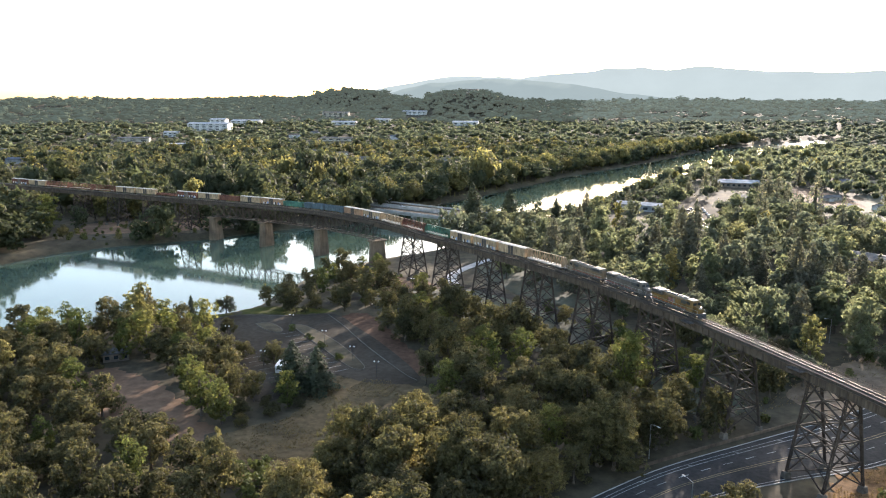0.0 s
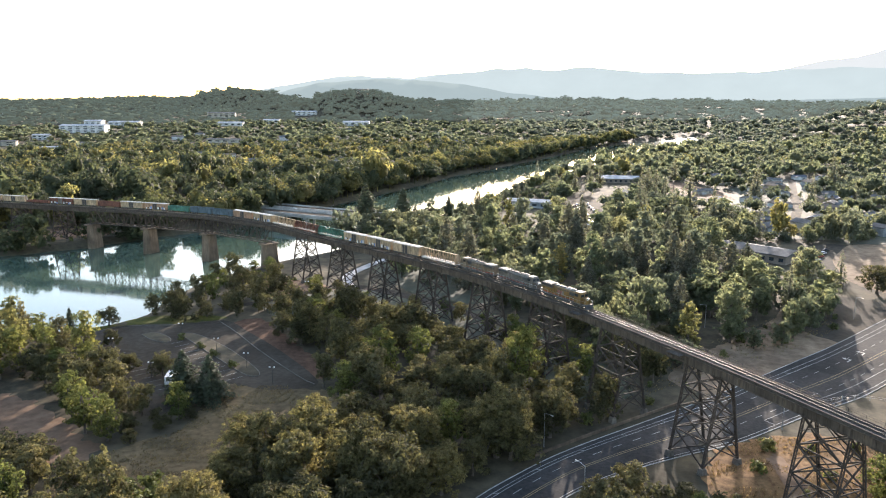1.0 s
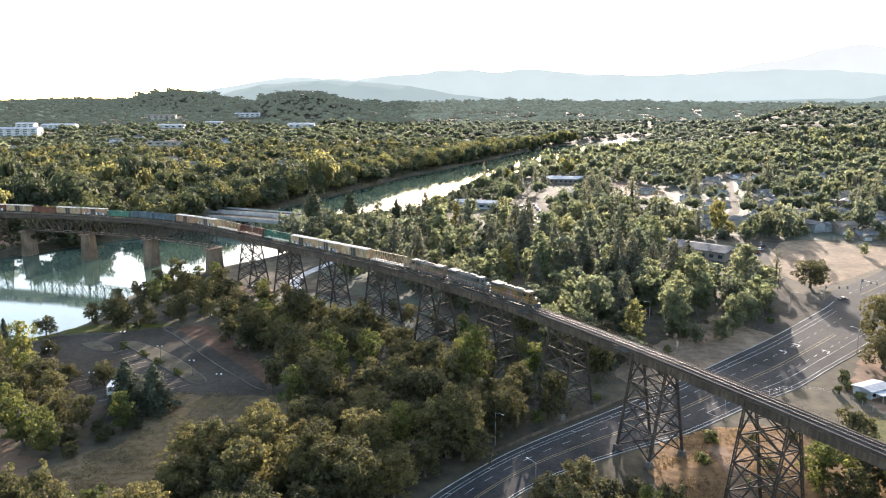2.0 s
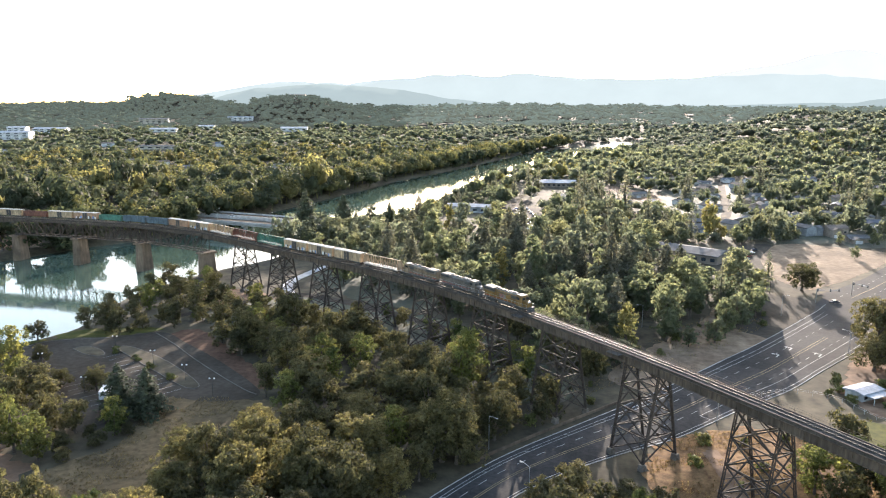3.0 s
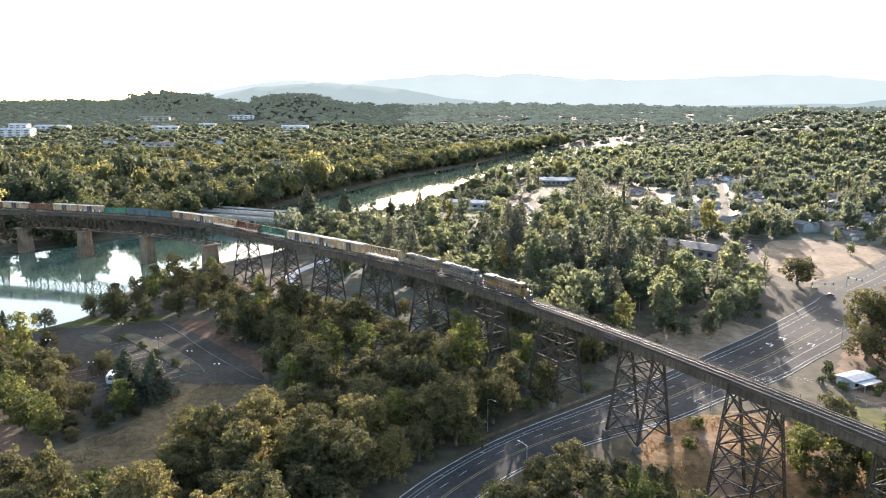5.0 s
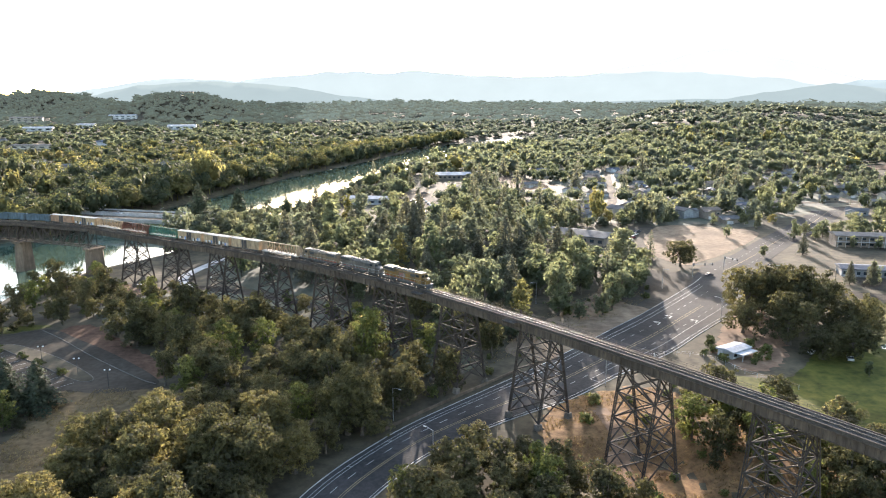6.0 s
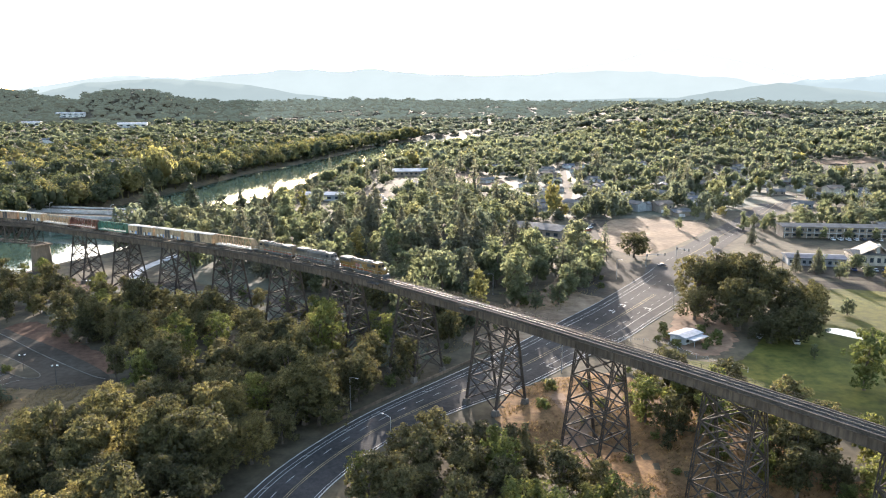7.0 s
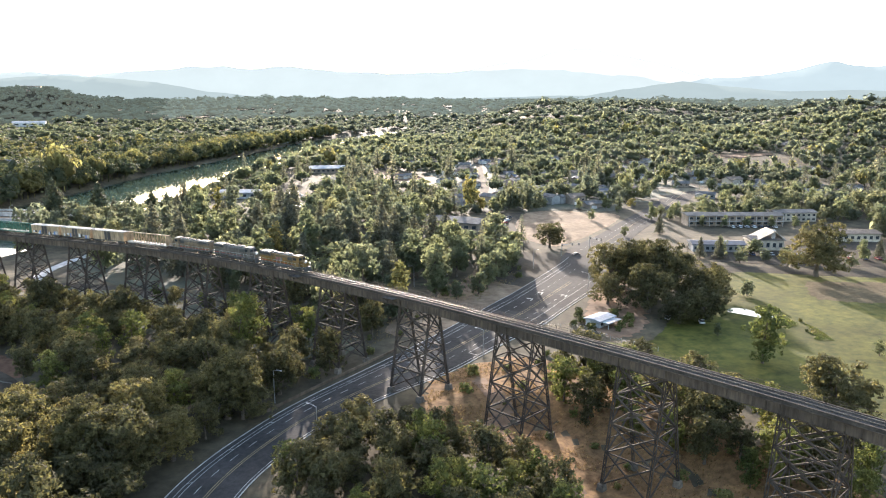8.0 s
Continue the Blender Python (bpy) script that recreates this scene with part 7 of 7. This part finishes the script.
# ---- road bridge across the river ----
def road_bridge(a, b, width, z, label):
    a, b = Vector((*a, z)), Vector((*b, z))
    d = b - a
    L = d.length
    t = thing("road_bridge", Matrix.Translation(a) @ pose(0, 0, 0, 0, 0, math.degrees(math.atan2(d.y, d.x))), label, "bridge")
    bm = bmesh.new()
    box_bm(bm, (L / 2, 0, -0.3), (L, width, 0.6), 0.05)
    dk = part("deck", bm, M_PALECON, t)
    bm = bmesh.new()
    box_bm(bm, (L / 2, 0, 0.03), (L, width - 1.6, 0.06))
    part("carriageway", bm, M_LOT, t, "grey asphalt carriageway")
    for y in (-1, 1):
        bm = bmesh.new()
        box_bm(bm, (L / 2, y * (width / 2 - 0.25), 0.5), (L, 0.4, 1.0), 0.05)
        part("parapet", bm, M_PALECON, t, "pale concrete parapet")
        beam("edge_girder", t, (0, y * (width / 2 - 1.5), -1.2), (L, y * (width / 2 - 1.5), -1.2), 0.7, 1.3, M_PALECON)
        beam("edge_line", t, (0, y * (width / 2 - 1.2), 0.075), (L, y * (width / 2 - 1.2), 0.075), 0.2, 0.02, M_PAINT)
    n = int(L / 24)
    for i in range(1, n + 1):
        x = L * (i - 0.5) / n
        beam("pier_cap", t, (x, -width / 2 + 0.6, -2.3), (x, width / 2 - 0.6, -2.3), 1.3, 1.0, M_PALECON)
        for y in (-width / 3.4, width / 3.4):
            bm = bmesh.new()
            tube_bm(bm, (x, y, -14), (x, y, -2.5), 0.8, 0.8, 10)
            part("column", bm, M_PALECON, t)
    return t


road_bridge((-236, 556), (-52, 468), 15, 7.0, "pale concrete road bridge over the river")
road_bridge((-236, 580), (-40, 486), 13, 7.2, "second pale concrete bridge carriageway alongside")


# ---- lamps, signals, poles ----
def street_lamp(x, y, h, rz, label, base=None, arm=2.2):
    t = thing("street_lamp", pose(x, y, gz(x, y) if base is None else base, 0, 0, rz), label, "street lamp", "street lamps")
    bm = bmesh.new()
    tube_bm(bm, (0, 0, -0.2), (0, 0, h), 0.11, 0.07, 8)
    part("pole", bm, M_METAL, t)
    bm = bmesh.new()
    tube_bm(bm, (0, 0, h - 0.1), (arm * 0.6, 0, h + 0.25), 0.05, 0.05, 6)
    tube_bm(bm, (arm * 0.6, 0, h + 0.25), (arm, 0, h + 0.28), 0.05, 0.05, 6)
    part("arm", bm, M_METAL, t)
    bm = bmesh.new()
    box_bm(bm, (arm + 0.3, 0, h + 0.27), (0.85, 0.34, 0.18), 0.05)
    part("head", bm, M_WHITE, t)


for x, y, rz in ((7.0, 167.5, -50), (70.5, 180.5, 130), (13.5, 141, 130), (137.5, 234, 130), (138, 284, -60), (76, 270, 200), (66, 256, 200), (61, 243, 210)):
    street_lamp(x, y, 9.0, rz, "tall galvanised street lamp with a single arm")
for k in range(4):
    street_lamp(-200 + k * 42, 541 - k * 20, 7.0, 60, "slim lamp on the road bridge parapet", 7.0)


def globe_lamp(x, y, h=5.2):
    t = thing("park_lamp", pose(x, y, gz(x, y)), "dark post lamp with two pale heads in the car park", "park lamp", "car park lamps")
    bm = bmesh.new()
    tube_bm(bm, (0, 0, -0.2), (0, 0, h), 0.09, 0.06, 8)
    part("post", bm, M_DARK, t)
    bm = bmesh.new()
    tube_bm(bm, (-0.7, 0, h - 0.1), (0.7, 0, h - 0.1), 0.04, 0.04, 6)
    part("crossbar", bm, M_DARK, t)
    for x_ in (-0.7, 0.7):
        bm = bmesh.new()
        bmesh.ops.create_uvsphere(bm, u_segments=10, v_segments=7, radius=0.28, matrix=Matrix.Translation((x_, 0, h + 0.1)) @ Matrix.Diagonal((1, 1, 0.75, 1)))
        part("globe", bm, M_LAMPGLASS, t)


for x, y in ((-100, 231), (-85, 217), (-73, 205), (-119, 247), (-153, 260), (-156, 246), (-136, 229), (-112, 207), (-88, 312), (-60, 320)):
    globe_lamp(x, y)


def traffic_signal(x, y, rz, arm):
    t = thing("traffic_signal", pose(x, y, gz(x, y), 0, 0, rz), "grey traffic signal mast with dark signal heads", "traffic signal", "signals at the crossing")
    bm = bmesh.new()
    tube_bm(bm, (0, 0, -0.2), (0, 0, 6.6), 0.16, 0.12, 8)
    part("mast", bm, M_METAL, t)
    bm = bmesh.new()
    tube_bm(bm, (0, 0, 5.8), (arm, 0, 6.4), 0.1, 0.06, 8)
    part("mast_arm", bm, M_METAL, t)
    for f in (0.05, 0.6, 0.97):
        block("signal_head", t, (arm * f, 0.2, 5.6 + 0.6 * f), (0.5, 0.35, 1.2), M_DARK)


traffic_signal(163, 304, -20, 9)
traffic_signal(170, 271, 100, 9)
traffic_signal(204, 292, 160, 9)
traffic_signal(186, 316, -80, 9)


def utility_pole(x, y, h=11.0):
    t = thing("utility_pole", pose(x, y, gz(x, y), 0, 0, 40), "weathered wooden utility pole with crossarm", "utility pole", "utility poles")
    bm = bmesh.new()
    tube_bm(bm, (0, 0, -0.3), (0, 0, h), 0.17, 0.11, 8)
    part("pole", bm, M_TIMBER, t)
    block("crossarm", t, (0, 0, h - 0.8), (2.4, 0.12, 0.14), M_TIMBER)


for x, y in ((206, 262), (262, 232), (318, 206), (150, 320), (270, 420)):
    utility_pole(x, y)


# ---- vehicles ----
def car(x, y, rz, body, label, van=False, z=None):
    t = thing("van" if van else "car", pose(x, y, (gz(x, y) + 0.06) if z is None else z, 0, 0, rz), label, "van" if van else "car", "parked cars")
    L, W, h = (5.4, 2.0, 2.1) if van else (4.5, 1.8, 1.42)
    bm = bmesh.new()
    if van:
        prism_bm(bm, [(-L / 2, 0.35), (L / 2, 0.35), (L / 2, 0.95), (L / 2 - 0.7, 1.15), (L / 2 - 1.3, h), (-L / 2 + 0.1, h), (-L / 2, 1.2)], W)
    else:
        prism_bm(bm, [(-L / 2, 0.32), (L / 2, 0.32), (L / 2, 0.72), (L / 2 - 1.2, 0.9), (-L / 2 + 0.7, 0.95), (-L / 2, 0.85)], W)
    ed = [e for e in bm.edges]
    bmesh.ops.bevel(bm, geom=ed, offset=0.06, segments=1, affect='EDGES')
    part("body", bm, body, t)
    bm = bmesh.new()
    if van:
        prism_bm(bm, [(-L / 2 + 0.4, 1.3), (L / 2 - 0.85, 1.3), (L / 2 - 1.28, 1.9), (-L / 2 + 0.4, 1.9)], W + 0.02)
    else:
        prism_bm(bm, [(-L / 2 + 0.45, 0.88), (L / 2 - 1.1, 0.88), (L / 2 - 1.85, h - 0.06), (-L / 2 + 1.2, h - 0.06)], W - 0.16)
    part("glazing", bm, M_GLASS, t)
    if not van:
        bm = bmesh.new()
        box_bm(bm, (-0.3, 0, h - 0.03), (1.75, W - 0.22, 0.1), 0.03)
        part("roof", bm, body, t)
    for sx in (-1, 1):
        for sy in (-1, 1):
            bm = bmesh.new()
            tube_bm(bm, (0, -0.1, 0), (0, 0.1, 0), 0.33, 0.33, 12)
            part("wheel", bm, M_TYRE, t, m=pose(sx * L * 0.31, sy * (W / 2 - 0.1), 0.33))


C_WHITE, C_SILVER, C_DARK, C_RED, C_BLUE = paint("car_white", (0.7, 0.7, 0.7), 0.3), paint("car_silver", (0.42, 0.43, 0.45), 0.3), paint("car_dark", (0.04, 0.04, 0.05), 0.3), paint("car_red", (0.3, 0.03, 0.03), 0.3), paint("car_blue", (0.05, 0.08, 0.2), 0.3)
CARS = [(C_WHITE, "white"), (C_SILVER, "silver"), (C_DARK, "dark"), (C_RED, "red"), (C_BLUE, "blue")]
car(93, 284, 10, C_WHITE, "white van parked under trees by the road", True)
car(171, 303, 15, C_DARK, "dark car waiting at the crossing")
car(148, 196, 40, C_WHITE, "white car parked beside the oak clump")
car(156, 188, 60, C_WHITE, "white pickup-like car parked on the grass")
car(-150, 530, -26, C_WHITE, "white car on the road bridge", False, 7.07)
VR = np.random.default_rng(12)
for x, y, rz in [(64 + 3 * (k % 2), 500 + 9 * k, 10) for k in range(12)] + [(76, 505 + 12 * k, 80) for k in range(9)] + [(250 + 4.2 * k, 276 - 1.9 * k, 65) for k in range(7)] + [(292 + 6 * k, 250 - 2.6 * k, 65) for k in range(5)] + [(160 + 5.5 * k, 376 + 9 * k, 30) for k in range(6)] + [(300 + 4 * k, 342 - 1.4 * k, 68) for k in range(7)]:
    b, c = CARS[VR.choice(5, p=[0.35, 0.25, 0.2, 0.1, 0.1])]
    car(x, y, rz + VR.uniform(-4, 4), b, f"{c} car standing in a car park bay")


def camper(x, y, rz):
    t = thing("camper_van", pose(x, y, gz(x, y) + 0.06, 0, 0, rz) @ Matrix.Scale(1.0, 4), "white camper van parked in the car park", "camper van")
    bm = bmesh.new()
    prism_bm(bm, [(-3.2, 0.5), (1.6, 0.5), (1.6, 2.0), (2.7, 2.2), (2.7, 2.95), (-3.2, 3.0)], 2.3)
    bmesh.ops.bevel(bm, geom=list(bm.edges), offset=0.08, segments=1, affect='EDGES')
    part("coach_body", bm, C_WHITE, t)
    bm = bmesh.new()
    prism_bm(bm, [(1.5, 0.45), (3.4, 0.45), (3.4, 1.0), (2.7, 1.15), (2.2, 2.0), (1.5, 2.0)], 2.0)
    cab = part("cab", bm, C_WHITE, t)
    bm = bmesh.new()
    prism_bm(bm, [(2.72, 1.2), (2.78, 1.2), (2.32, 1.95), (2.26, 1.95)], 1.7)
    part("windscreen", bm, M_GLASS, cab)
    for sx in (-1.9, -0.3):
        block("side_window", t, (sx, -1.16, 2.0), (0.9, 0.05, 0.6), M_GLASS)
    block("rear_window", t, (-3.22, 0, 2.1), (0.05, 1.2, 0.6), M_GLASS)
    block("stripe", t, (-0.8, -1.165, 1.35), (4.6, 0.03, 0.14), C_SILVER)
    for sx in (-2.0, 2.5):
        for sy in (-0.95, 0.95):
            bm = bmesh.new()
            tube_bm(bm, (0, -0.12, 0), (0, 0.12, 0), 0.36, 0.36, 12)
            part("wheel", bm, M_TYRE, t, m=pose(sx, sy, 0.36))


camper(-104.5, 204, 100)

# refuge platform on the deck and a water barrel
for s_, nm in ((nearest_s(41, 170), "refuge"), (nearest_s(20, 203), "refuge")):
    c, h = on_line(s_), heading(s_)
    t = thing("refuge_platform", pose(c.x, c.y, c.z, 0, 0, math.degrees(h)), "pale timber refuge platform with rails beside the track", "platform")
    block("floor", t, (0, 3.2, -0.45), (4.2, 1.7, 0.14), M_BALLAST)
    for px in (-2.0, 0, 2.0):
        beam("rail_post", t, (px, 4.2, -0.4), (px, 4.2, 0.65), 0.07, 0.07, M_STEEL)
    beam("top_rail", t, (-2.0, 4.2, 0.65), (2.0, 4.2, 0.65), 0.06, 0.06, M_STEEL)
    for px in (-1.8, 1.8):
        beam("bracket", t, (px, 1.8, -1.9), (px, 4.1, -0.5), 0.12, 0.12, M_STEEL)

# small bushes between the ponds and bunkers
for x, y, sc in ((181, 186, 0.5), (185, 182, 0.6), (190, 178, 0.5), (183, 168, 0.4), (116, 194, 0.9), (124, 190, 0.8), (112, 200, 0.9), (130, 192, 0.7)):
    SHRUB.plant(x, y, sc, RNG, "low green garden shrub")


def wire_fence(points, h=1.6):
    p, s_ = spline(points, 4.0)
    t = thing("wire_fence", pose(0, 0, 0), "sagging wire fence on steel posts", "fence")
    for q in p:
        z = gz(q[0], q[1])
        beam("post", t, (q[0], q[1], z - 0.1), (q[0], q[1], z + h), 0.09, 0.09, M_METAL)
    for a, b in zip(p, p[1:]):
        for u in (1.0, 1.5):
            beam("wire", t, (a[0], a[1], gz(a[0], a[1]) + u), (b[0], b[1], gz(b[0], b[1]) + u), 0.03, 0.03, M_METAL)


wire_fence([(84, 196), (100, 202), (112, 196), (116, 182), (124, 168)])
